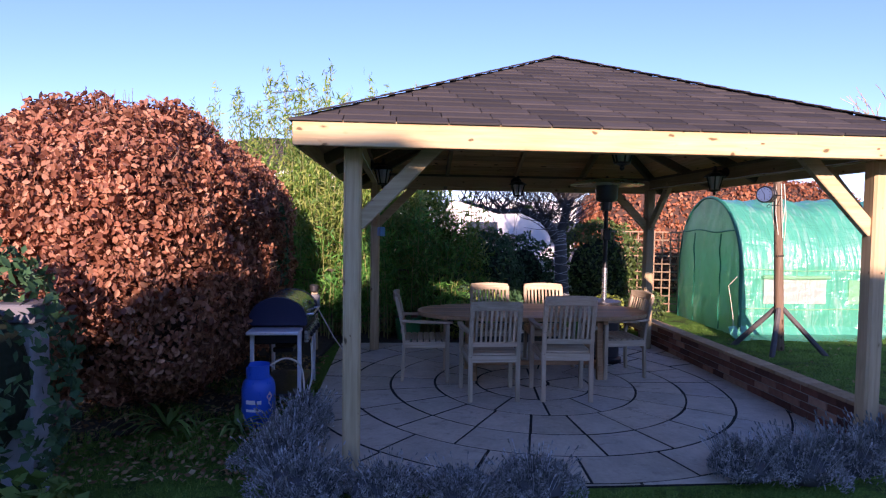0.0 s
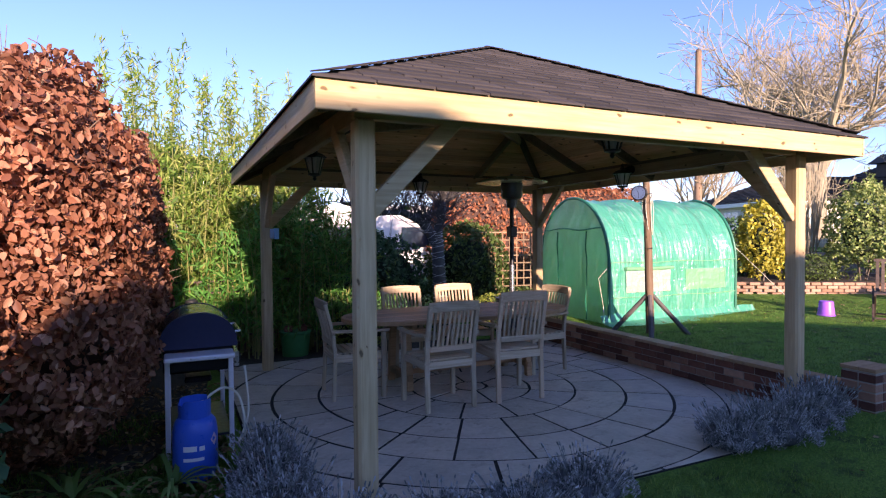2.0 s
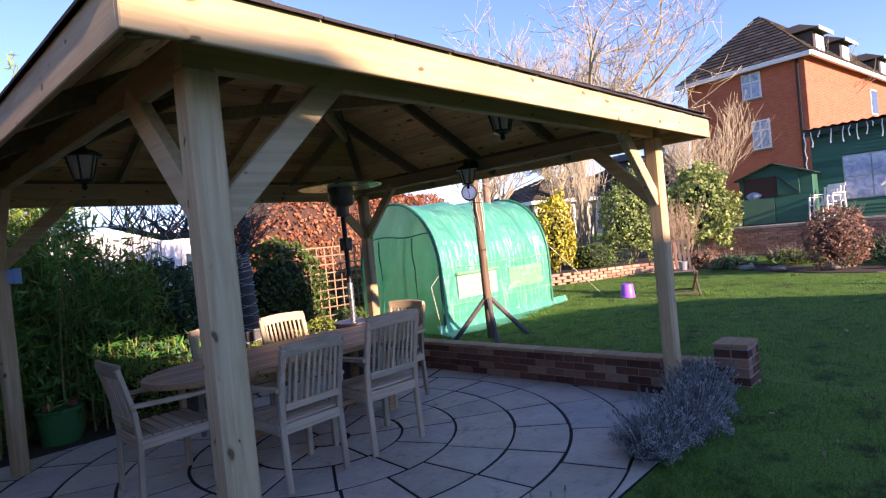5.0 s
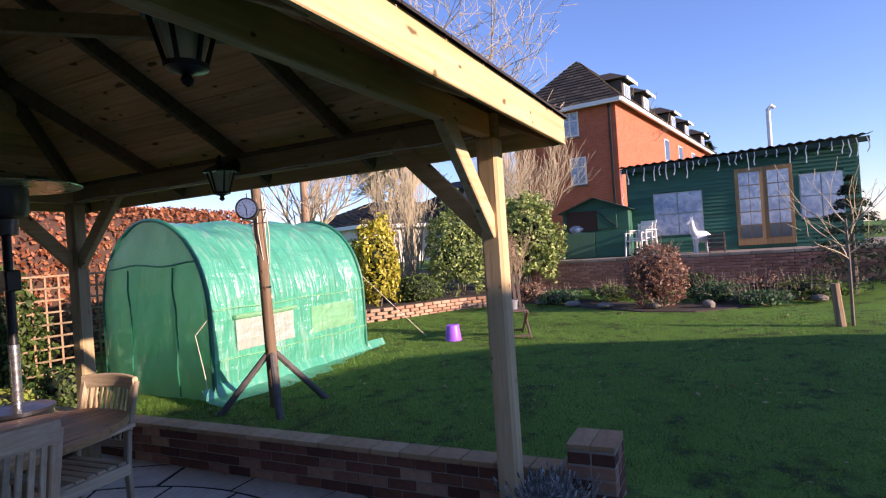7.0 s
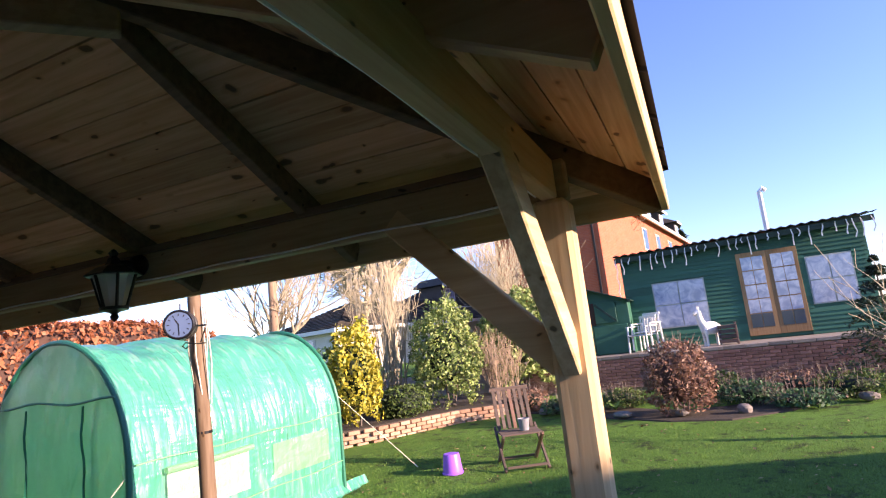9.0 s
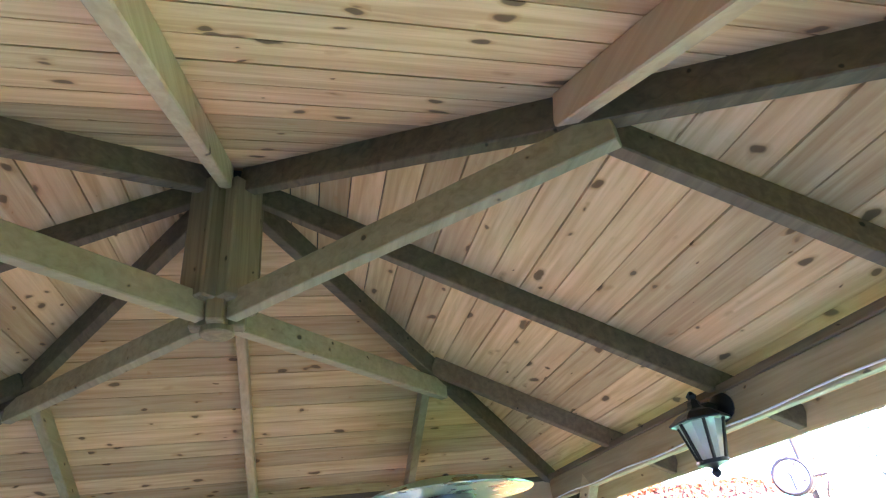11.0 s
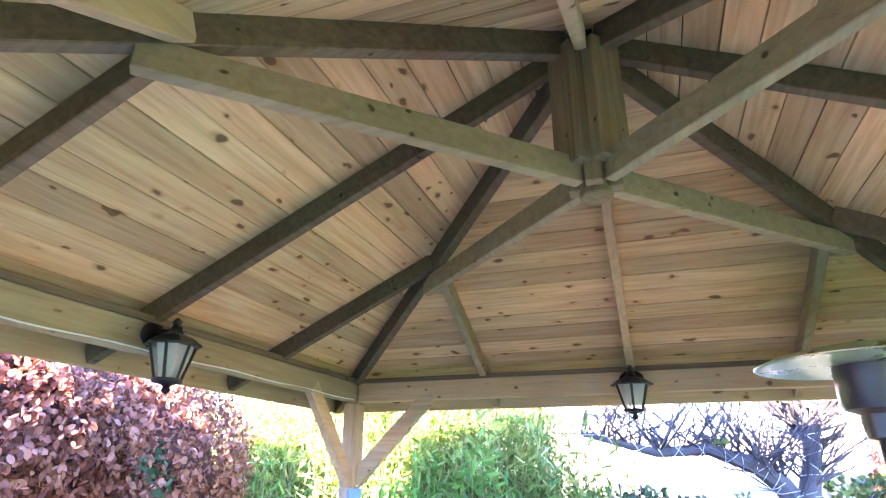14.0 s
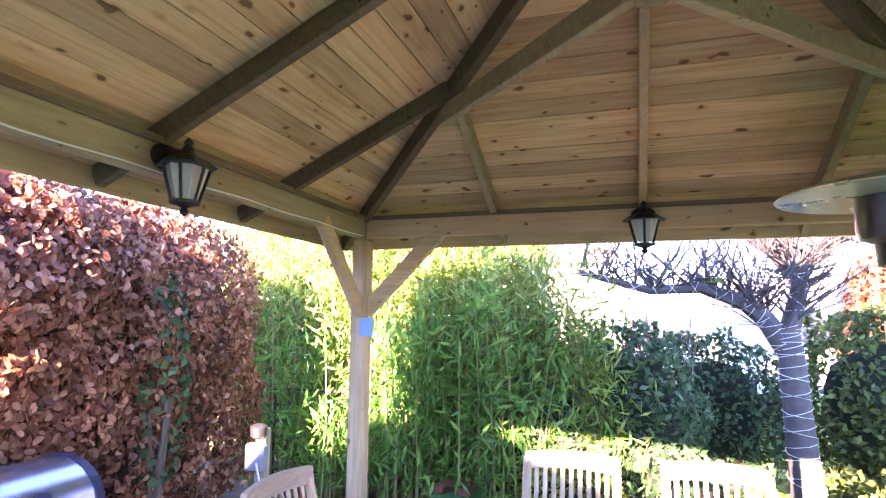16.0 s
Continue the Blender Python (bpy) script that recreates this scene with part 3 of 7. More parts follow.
for i, (dx, dy) in enumerate(((1, 0), (0, 1), (-1, 0), (0, -1))):
    # every side built along its own x, with y pointing outwards
    t = Matrix.Rotation(i * math.pi / 2, 4, "Z")
    part("ring_beam", Mb().box((-A - 0.06, -A - 0.028, BEAM0), (A - 0.035, -A + 0.028, BEAM1), 0.006), pine[0], gaz, m=t)
    part("fascia", Mb().box((-B, -B, 2.215), (B - 0.027, -B + 0.026, EAVE - 0.002), 0.004), fascia_m[0], gaz, m=t, label="pale sawn fascia board with knots")
    for x0 in (-0.95, 0.0, 0.95):
        top = 0.09 if x0 == 0 else abs(x0) + 0.02
        zo, zi = under(B - 0.03) - 0.052, under(top) - 0.052
        # front and back rafters take the lit tone, side ones the shaded tone
        part("rafter", Mb().beam((x0, -B + 0.03, zo), (x0, -top, zi), 0.046, 0.095, 0.004), rafter_shaded if i % 2 else rafter_lit, gaz, m=t)
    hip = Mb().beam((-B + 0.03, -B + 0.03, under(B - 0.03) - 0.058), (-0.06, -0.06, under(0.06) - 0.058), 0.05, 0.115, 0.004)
    part("hip_rafter", hip, rafter_shaded, gaz, m=t)
    tie = Mb().beam((-1.04, -1.04, 2.775), (-0.05, -0.05, 2.775), 0.046, 0.1, 0.004)
    part("tie_beam", tie, tie_m, gaz, m=t)
    fil = Mb().box((-A + 0.05, -A + 0.03, BEAM1 - 0.004), (A - 0.05, -A + 0.05, BEAM1 + 0.026), 0.003)
    part("batten", fil, rafter_shaded, gaz, m=t)
king = part("king_post", Mb().lathe([(0.001, 2.712), (0.052, 2.712), (0.052, 3.34)], 8, m=pose(0, 0, 0, 0, 0, 22.5)), king_m, gaz)
for j in range(4):
    # a narrow stave runs down each face; wider ones end over the tie beams
    part("stave", Mb().box((0.03, -0.03, 2.715), (0.094, 0.03, 3.30), 0.005, Matrix.Rotation(j * math.pi / 2, 4, "Z")), king_m, king)
    part("stave", Mb().box((0.05, -0.066, 2.79), (0.126, 0.066, 3.30), 0.007, Matrix.Rotation((j + 0.5) * math.pi / 2, 4, "Z")), king_m, king)
part("boss", Mb().lathe([(0.001, 2.69), (0.052, 2.69), (0.058, 2.695), (0.058, 2.716)], 20), king_m, gaz, smooth=True)

# boards under the roof and shingles over it
rs = math.sqrt(1 + SL * SL)
for i in range(4):
    t = Matrix.Rotation(i * math.pi / 2, 4, "Z")
    wd, r = 0.126, B - 0.005
    while r > 0.06:
        r2 = max(0.04, r - wd / rs)
        g = 0.005
        z1, z2 = under(r), under(r2)
        n = 0.016
        vs = [(-r, -r, z1), (r, -r, z1), (r2 + g, -r2 - g, z2 - g * SL), (-r2 - g, -r2 - g, z2 - g * SL)]
        q = Mb()
        jog = R.uniform(-0.0015, 0.0015)
        vs = [Vector(p) + Vector((0, 0, jog)) for p in vs]
        up = [p + Vector((0, 0, n)) for p in vs]
        q.add(vs + up, [(3, 2, 1, 0), (4, 5, 6, 7), (0, 1, 5, 4), (1, 2, 6, 5), (2, 3, 7, 6), (3, 0, 4, 7)])
        part("ceiling_board", q, board_m, gaz, m=t)
        r = r2


def shingles(i):
    """Courses of tabs on one slope; each course laps the one below."""
    out = []
    ex = 0.135 / rs
    r, row = B + 0.02, 0
    while r > 0.1:
        r2 = max(0.02, r - ex)
        half = r
        x = -half - (0.16 if row % 2 else 0.0)
        while x < half:
            xa, xb = max(x + 0.003, -half), min(x + 0.33, half)
            x += 0.333
            if xb - xa < 0.03:
                continue
            lift = 0.012 + R.uniform(0, 0.003)
            zt = lambda q: APEX - SL * q
            ra = max(0.02, r2 - 0.03)
            ta, tb = max(xa, -ra) if xa < 0 else min(xa, ra), min(xb, ra) if xb > 0 else max(xb, -ra)
            vs = [(xa, -r, zt(r) + lift), (xb, -r, zt(r) + lift), (tb, -ra, zt(ra) + 0.002), (ta, -ra, zt(ra) + 0.002),
                  (xa, -r, zt(r) + 0.001), (xb, -r, zt(r) + 0.001)]
            fs = [(0, 1, 2, 3), (4, 5, 1, 0), (4, 0, 3), (5, 2, 1)]
            out.append((vs, fs))
        r, row = r2, row + 1
    return out


for i in range(4):
    t = Matrix.Rotation(i * math.pi / 2, 4, "Z")
    if i in (0, 3):
        for vs, fs in shingles(i):
            part("shingle", Mb().add(vs, fs), shingle_m, gaz, m=t)
    else:
        mb = Mb()
        for vs, fs in shingles(i):
            mb.add(vs, fs)
        tagged(part("shingle_slope", mb, shingle_m, gaz, m=t), kind="stuff")
    for j in range(17):
        c = Mb()
        a, b = B - 0.03 - j * 0.133, B - 0.03 - (j + 1) * 0.133 - 0.03
        c.beam((-a, -a, APEX - SL * a + 0.022), (-max(b, 0.0), -max(b, 0.0), APEX - SL * max(b, 0) + 0.014), 0.11, 0.008, 0.002)
        part("hip_shingle", c, shingle_m, gaz, m=t)
# pale cable clipped along the beams
cab = Mb()
for i in (0, 1, 3):
    t = Matrix.Rotation(i * math.pi / 2, 4, "Z")
    cab.tube([t @ Vector((x, -A + 0.034, BEAM0 + 0.012 + 0.004 * math.sin(x * 9))) for x in np.linspace(-A + 0.08, A - 0.08, 30)], 0.004, 5)
part("cable", cab, white_plastic, gaz, "thin white cable along the beams")


# ---- wall lanterns ----
def lantern(m):
    L = thing("wall_lantern", m, "black cast-metal half lantern with clear glass fixed to the beam", "lantern", "lanterns under the gazebo roof")
    part("back_plate", Mb().lathe([(0.055, 0), (0.06, 0.008), (0.045, 0.02), (0.02, 0.03)], 16, m=pose(0, 0, 0.1, -90)), black_metal, L, smooth=True)
    part("arm", Mb().tube([(0, 0.02, 0.1), (0, 0.06, 0.115), (0, 0.1, 0.105)], 0.014, 8), black_metal, L, smooth=True)
    f = Mb()
    for k in range(6):
        a = math.pi / 3 * k + math.pi / 6
        f.tube([(0.078 * math.cos(a), 0.11 + 0.078 * math.sin(a), 0.05), (0.044 * math.cos(a), 0.11 + 0.044 * math.sin(a), -0.1)], 0.006, 5)
    part("frame", f, black_metal, L)
    part("roof", Mb().lathe([(0.098, 0.045), (0.1, 0.052), (0.062, 0.085), (0.03, 0.1), (0.022, 0.115), (0.02, 0.13), (0.012, 0.14), (0.018, 0.155), (0.008, 0.17), (0.001, 0.175)], 6, (0, 0.11, 0)), black_metal, L)
    part("base", Mb().lathe([(0.001, -0.165), (0.012, -0.155), (0.016, -0.143), (0.01, -0.13), (0.02, -0.122), (0.05, -0.112), (0.052, -0.098)], 12, (0, 0.11, 0)), black_metal, L, smooth=True)
    gl = part("glass", Mb().lathe([(0.039, -0.1), (0.072, 0.048)], 6, (0, 0.11, 0)), lamp_glass, L)
    gl.visible_shadow = False
    part("bulb", Mb().lathe([(0.008, 0.03), (0.018, 0.0), (0.02, -0.02), (0.012, -0.045), (0.002, -0.052)], 12, (0, 0.11, 0)), white_plastic, L, smooth=True)
    return L


LZ = 2.235
lan = lantern(pose(0.04, -A + 0.03, LZ))
FLARE = Matrix.Diagonal((1.25, 1.12, 0.95, 1))
copy_thing(lan, pose(A - 0.03, 0.0, LZ, 0, 0, 90) @ FLARE)
copy_thing(lan, pose(0, A - 0.03, LZ, 0, 0, 180) @ FLARE)
copy_thing(lan, pose(-A + 0.03, 0, LZ, 0, 0, -90) @ FLARE)
lan.matrix_basis = pose(0.04, -A + 0.03, LZ + 0.07) @ FLARE

# ---- patio ----
PX0, PX1, PY0, PY1 = -2.42, 2.13, -2.28, 2.32
CX, CY = -0.12, 0.2
base = Mb().slab([(PX0, PY0), (PX1, PY0), (PX1, PY1), (PX0, PY1)], -0.1, -0.004, 0.002)
patio = tagged(part("patio", base, joint_m), "grey sandstone paving laid in a circle with dark open joints", "patio", kind="structure")


def clip_poly(poly, ax, lim, keep_less):
    out = []
    for i in range(len(poly)):
        p, q = poly[i - 1], poly[i]
        ip, iq = (p[ax] <= lim) == keep_less, (q[ax] <= lim) == keep_less
        if ip != iq:
            t = (lim - p[ax]) / (q[ax] - p[ax])
            out.append((p[0] + t * (q[0] - p[0]), p[1] + t * (q[1] - p[1])))
        if iq:
            out.append(q)
    return out


RINGS = [(0.0, 0.17, 1, 0), (0.17, 0.62, 6, 0.4), (0.62, 1.08, 13, radians(-95)), (1.08, 1.56, 21, radians(-87)), (1.56, 2.0, 21, radians(-87)), (2.0, 2.45, 19, radians(-75)), (2.45, 2.95, 24, 0.33), (2.95, 3.6, 26, 0.2)]
STONES = []
for r0, r1, cnt, ph in RINGS:
    for kk in range(cnt):
        gap = R.choice((0.009, 0.011, 0.013, 0.015, 0.018))
        if cnt == 1:
            poly = [(CX + (r1 - gap) * math.cos(a), CY + (r1 - gap) * math.sin(a)) for a in np.linspace(0, 2 * math.pi, 20, endpoint=False)]
        else:
            a0, a1 = ph + 2 * math.pi * kk / cnt, ph + 2 * math.pi * (kk + 1) / cnt
            st = 6
            outer = [(r1 - gap, a0 + gap / r1 + (a1 - a0 - 2 * gap / r1) * s / st) for s in range(st + 1)]
            rr = r0 + gap
            inner = [(rr, a1 - gap / rr - (a1 - a0 - 2 * gap / rr) * s / st) for s in range(st + 1)]
            poly = [(CX + r * math.cos(a), CY + r * math.sin(a)) for r, a in outer + inner]
        for ax, lim, less in ((0, PX0 + 0.005, False), (0, PX1 - 0.005, True), (1, PY0 + 0.005, False), (1, PY1 - 0.005, True)):
            poly = clip_poly(poly, ax, lim, less) if poly else poly
        if len(poly) < 3:
            continue
        ar = abs(sum(poly[j - 1][0] * poly[j][1] - poly[j][0] * poly[j - 1][1] for j in range(len(poly)))) / 2
        if ar > 0.004:
            STONES.append(poly)

# ---- retaining wall between patio and lawn ----
WX0, WX1, WY0, WY1, WTOP = 2.11, 2.26, -2.2, 4.3, 0.335
ret = tagged(part("retaining_wall", Mb().box((WX0 + 0.012, WY0, -0.1), (WX1 - 0.012, WY1, WTOP - 0.037), 0.002), mortar), "low red-brick retaining wall edging the patio", "wall", kind="structure")
pil = tagged(part("wall_pillar", Mb().box((WX0 + 0.0, WY0 - 0.275, -0.1), (WX1 + 0.13, WY0 - 0.02, 0.46), 0.002), mortar), "short brick pillar ending the low wall", "pillar", kind="structure")


# ---- teak furniture ----
def garden_chair(m, label):
    ch = thing("garden_chair", m, label, "chair", "chairs round the table")
    W = 0.235
    for sx in (-1, 1):
        bl = Mb()
        pts = [(sx * W, -0.27, 0), (sx * W, -0.25, 0.42), (sx * W, -0.27, 0.62), (sx * W, -0.345, 0.91)]
        for a, b in zip(pts, pts[1:]):
            bl.beam(a, b, 0.045, 0.034, 0.006, up=(0, 1, 0))
        part("back_leg", bl, teak_grey[2], ch)
        part("front_leg", Mb().box((sx * 0.265 - 0.022, 0.2, 0), (sx * 0.265 + 0.022, 0.245, 0.63), 0.006), teak_grey[2], ch)
        ar = Mb().sweep([(sx * 0.25, -0.285, 0.655), (sx * 0.272, -0.1, 0.65), (sx * 0.28, 0.12, 0.645), (sx * 0.275, 0.275, 0.65)], 0.06, 0.026)
        part("armrest", ar, teak_grey[1], ch)
        part("side_rail", Mb().box((sx * 0.25 - 0.014, -0.25, 0.365), (sx * 0.25 + 0.014, 0.21, 0.43), 0.004), teak_grey[1], ch)
    part("seat_rail", Mb().box((-0.25, 0.205, 0.37), (0.25, 0.235, 0.43), 0.004), teak_grey[0], ch)
    part("seat_rail", Mb().box((-0.22, -0.268, 0.365), (0.22, -0.24, 0.43), 0.004), teak_grey[0], ch)
    for j in range(7):
        y = -0.21 + j * 0.068
        part("seat_slat", Mb().box((-0.245, y - 0.027, 0.43), (0.245, y + 0.027, 0.447), 0.004), teak_grey[0], ch)
    bow = lambda x: 1 - (x / 0.245) ** 2
    tr = Mb().sweep([(x, -0.335 - 0.035 * bow(x), 0.893 + 0.012 * bow(x)) for x in np.linspace(-0.245, 0.245, 13)], 0.034, 0.085)
    part("top_rail", tr, teak_grey[0], ch)
    part("lower_rail", Mb().box((-0.22, -0.29, 0.515), (0.22, -0.262, 0.56), 0.005), teak_grey[0], ch)
    for j in range(9):
        x = -0.185 + j * 0.0462
        s = Mb().beam((x, -0.275, 0.55), (x, -0.33 - 0.035 * (1 - (x / 0.245) ** 2), 0.865), 0.024, 0.012, 0.003, up=(0, 1, 0))
        part("back_slat", s, teak_grey[2], ch)
    return ch


TALL = Matrix.Diagonal((1, 1, 0.97, 1))
gc = garden_chair(pose(-0.67, -0.2, 0, 0, 0, 1) @ Matrix.Diagonal((1, 1, 1.06, 1)), "weathered grey teak armchair with a slatted back at the table")
copy_thing(gc, pose(0.07, -0.23, 0, 0, 0, -3) @ Matrix.Diagonal((1, 1, 1.06, 1)))
copy_thing(gc, pose(-1.28, 0.5, 0, 0, 0, -92) @ TALL)
copy_thing(gc, pose(0.93, 0.56, 0, 0, 0, 94) @ TALL)
copy_thing(gc, pose(-0.42, 1.1, 0, 0, 0, 180) @ TALL)
copy_thing(gc, pose(0.28, 1.1, 0, 0, 0, 178) @ TALL)


def table(m):
    t = thing("garden_table", m, "oval slatted teak dining table on trestle legs", "table")
    HL, HW, Z = 1.31, 0.52, 0.75

    def halfw(x):
        u = min(1.0, abs(x) / HL)
        return HW * (1 - u ** 3.2) ** (1 / 2.2)

    wd = 0.094
    j = 0
    y = -HW
    while y < HW - 0.01:
        yc = y + wd / 2
        q = min(0.999, (abs(yc) + 0.01) / HW)
        L = HL * (1 - q ** 2.2) ** (1 / 3.2)
        part("table_slat", Mb().box((-L, y + 0.003, Z - 0.03), (L, y + wd - 0.003, Z), 0.005), teak, t)
        y += wd
    rim = Mb()
    pts = []
    for a in np.linspace(0, 2 * math.pi, 48, endpoint=False):
        c, s = math.cos(a), math.sin(a)
        pts.append((HL * math.copysign(abs(c) ** (2 / 3.0), c), HW * math.copysign(abs(s) ** (2 / 2.3), s), Z - 0.022))
    rim.sweep(pts, 0.05, 0.045, closed=True)
    part("rim", rim, teak, t)
    for sx in (-1, 1):
        for sy in (-1, 1):
            part("leg", Mb().beam((sx * 0.72, sy * 0.27, 0), (sx * 0.72, sy * 0.2, Z - 0.04), 0.075, 0.06, 0.008, up=(0, 1, 0)), teak, t)
        part("foot_rail", Mb().box((sx * 0.72 - 0.03, -0.3, 0.1), (sx * 0.72 + 0.03, 0.3, 0.17), 0.008), teak, t)
        part("top_bearer", Mb().box((sx * 0.72 - 0.03, -0.42, Z - 0.1), (sx * 0.72 + 0.03, 0.42, Z - 0.032), 0.008), teak, t)
    part("stretcher", Mb().box((-0.72, -0.03, 0.11), (0.72, 0.03, 0.16), 0.006), teak, t)
    part("stretcher", Mb().box((-0.72, -0.03, Z - 0.12), (0.72, 0.03, Z - 0.05), 0.006), teak, t)
    return t


table(pose(-0.05, 0.56, 0))


def patio_heater(m):
    h = thing("patio_heater", m, "tall black gas patio heater with a wide metal reflector hood", "heater")
    part("base", Mb().lathe([(0.23, 0), (0.235, 0.02), (0.235, 0.05), (0.2, 0.07)], 28), black_metal, h, smooth=True)
    part("tank_housing", Mb().lathe([(0.19, 0.06), (0.2, 0.08), (0.2, 0.74), (0.215, 0.75), (0.215, 0.775), (0.12, 0.79), (0.05, 0.8)], 28), dark_steel, h, smooth=True)
    part("pole", Mb().lathe([(0.03, 0.79), (0.03, 1.25), (0.028, 1.26), (0.028, 1.94)], 16), black_metal, h, smooth=True)
    part("sleeve", Mb().lathe([(0.034, 0.8), (0.034, 1.2)], 16), steel, h, smooth=True)
    part("valve", Mb().box((-0.05, -0.06, 1.56), (0.05, 0.05, 1.7), 0.01), black_metal, h)
    part("burner", Mb().lathe([(0.03, 1.93), (0.07, 1.94), (0.075, 2.04), (0.125, 2.06), (0.14, 2.09), (0.14, 2.25), (0.12, 2.27)], 24), dark_steel, h, smooth=True)
    part("hood", Mb().lathe([(0.455, 2.255), (0.46, 2.26), (0.39, 2.29), (0.24, 2.325), (0.07, 2.345), (0.01, 2.35)], 40), hood_metal, h, "thin domed metal reflector", smooth=True)
    part("hood_inside", Mb().lathe([(0.008, 2.339), (0.07, 2.333), (0.24, 2.313), (0.39, 2.278), (0.448, 2.253)], 40), hood_metal, h, smooth=True)
    part("finial", Mb().lathe([(0.02, 2.345), (0.025, 2.36), (0.01, 2.372)], 12), dark_steel, h, smooth=True)


patio_heater(pose(1.04, 1.22, 0))


# ---- planting ----
def blob_points(n, c, r, e=2.6, seed=1, low=-1.0, rough=0.08, deep=0.05):
    """Points and outward directions near the skin of a rounded block."""
    g = np.random.default_rng(seed)
    d = g.normal(0, 1, (int(n * 1.7), 3))
    d /= np.linalg.norm(d, axis=1)[:, None]
    k = (np.abs(d) ** e).sum(1) ** (-1 / e)
    p = d * k[:, None]
    p = p[p[:, 2] > low][:n]
    nr = np.sign(p) * np.abs(p) ** (e - 1) / np.array(r)
    nr /= np.linalg.norm(nr, axis=1)[:, None] + 1e-9
    lump = np.array([noise.noise(Vector(q) * 3.1 + Vector((seed, 0, 0))) for q in p])
    tuft = np.array([noise.noise(Vector(q) * 11.0 + Vector((0, seed, 0))) for q in p])
    s = 1 - np.abs(g.normal(0, deep, len(p))) + rough * lump + 0.5 * rough * tuft
    return np.array(c) + p * np.array(r) * s[:, None], nr


def blob_core(c, r, e=2.6, k=0.86, seed=0):
    mb = Mb()
    nu, nv = 18, 10
    for j in range(nv + 1):
        th = math.pi * j / nv
        for i in range(nu):
            ph = 2 * math.pi * i / nu
            d = Vector((math.sin(th) * math.cos(ph), math.sin(th) * math.sin(ph), math.cos(th)))
            q = sum(abs(a) ** e for a in d) ** (-1 / e) * k * (1 + 0.1 * noise.noise(d * 2.5 + Vector((seed, 1, 2))))
            mb.v.append((c[0] + d.x * q * r[0], c[1] + d.y * q * r[1], c[2] + d.z * q * r[2]))
    mb.f = [(j * nu + i, (j + 1) * nu + i, (j + 1) * nu + (i + 1) % nu, j * nu + (i + 1) % nu) for j in range(nv) for i in range(nu)]
    return mb


def bush(name, c, r, n, size, mat, label, category="shrub", seed=1, e=2.3, wild=0.7, width=0.55, core=inner_shade_green, droop=None, group="", low=-0.85, twigs=0, kk=0.8, rough=0.12):
    """A clipped or loose bush: leaves over a dark shell painted as inner shade, on a few stems."""
    base = (c[0], c[1], c[2] - r[2])
    th = thing(name, pose(*base), label, category, group)
    p, nr = blob_points(n, (0, 0, r[2]), r, e, seed, low, rough)
    part("leaves", leaf_cloud("leaves", p, nr, size, width, wild=wild, seed=seed, droop=droop), mat, th)
    # added dark shell: its colour stands for shade between the leaves
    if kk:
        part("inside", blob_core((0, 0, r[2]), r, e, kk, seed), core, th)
    st = Mb()
    g = random.Random(seed)
    for k in range(5):
        a = g.uniform(0, 6.28)
        st.tube([(0.1 * r[0] * math.cos(a), 0.1 * r[1] * math.sin(a), -0.06), (0.4 * r[0] * math.cos(a), 0.4 * r[1] * math.sin(a), r[2] * 0.9)], [0.02, 0.012], 5)
    for k in range(twigs):
        i = g.randrange(len(p))
        q, d = Vector(p[i]), Vector(nr[i])
        st.tube([q - d * 0.1, q + d * g.uniform(0.05, 0.16) + Vector((0, 0, g.uniform(0.03, 0.12)))], [0.004, 0.002], 3, False)
    part("stem", st, bark, th)
    return th


# tall beech hedge beside the patio, in two grown-together masses
hd = thing("beech_hedge", pose(-4.15, 0.3, 0), "tall clipped beech hedge holding dry copper-brown leaves", "hedge")


def undercut(p):
    """The hedge's near end hangs over: its foot draws back."""
    k = np.clip(1.0 - p[:, 2] / 1.05, 0, 1) * np.clip((-0.2 - p[:, 1]) / 1.2, 0, 1)
    p[:, 1] += 0.5 * k * k + 0.1 * k
    return p


P1, N1 = blob_points(76000, (0, -0.35, 1.38), (1.13, 1.75, 1.36), 3.2, 11, -0.995, 0.12, 0.08)
P1 = undercut(P1)
P2, N2 = blob_points(34000, (0.1, 1.2, 1.3), (1.0, 1.3, 1.25), 3.6, 12, -0.98, 0.12, 0.08)
part("leaves", leaf_cloud("beech_leaves", np.concatenate([P1, P2]), np.concatenate([N1, N2]), 0.054, 0.58, 0.3, wild=0.9, seed=4, droop=(0, 0, -0.7), oval=True), beech_leaf, hd)
# dark shells behind the leaves paint the hedge's inner shade
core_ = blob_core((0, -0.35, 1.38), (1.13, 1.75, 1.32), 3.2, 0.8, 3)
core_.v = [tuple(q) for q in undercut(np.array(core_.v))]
part("inside", core_, inner_shade_brown, hd)
part("inside", blob_core((0.1, 1.2, 1.3), (1.0, 1.3, 1.25), 3.6, 0.8, 4), inner_shade_brown, hd)
tw = Mb()
for k in range(420):
    j = R.randrange(len(P1))
    q, d = Vector(P1[j]), Vector(N1[j])
    if q.z > 0.3:
        tw.tube([q - d * 0.12, q + d * R.uniform(0.03, 0.12) + Vector((R.uniform(-.03, .03), R.uniform(-.03, .03), R.uniform(0.02, 0.12)))], [0.004, 0.0015], 3, False)
tagged(part("twig_spray", tw, twig_m, hd), kind="stuff")
stm = Mb()
for k in range(7):
    y = -0.1 + k * 0.35
    stm.tube([(R.uniform(-.3, .5), y, -0.05), (R.uniform(-.2, .3), y + 0.1, 0.6)], [0.06, 0.05], 7)
part("stem", stm, bark, hd)

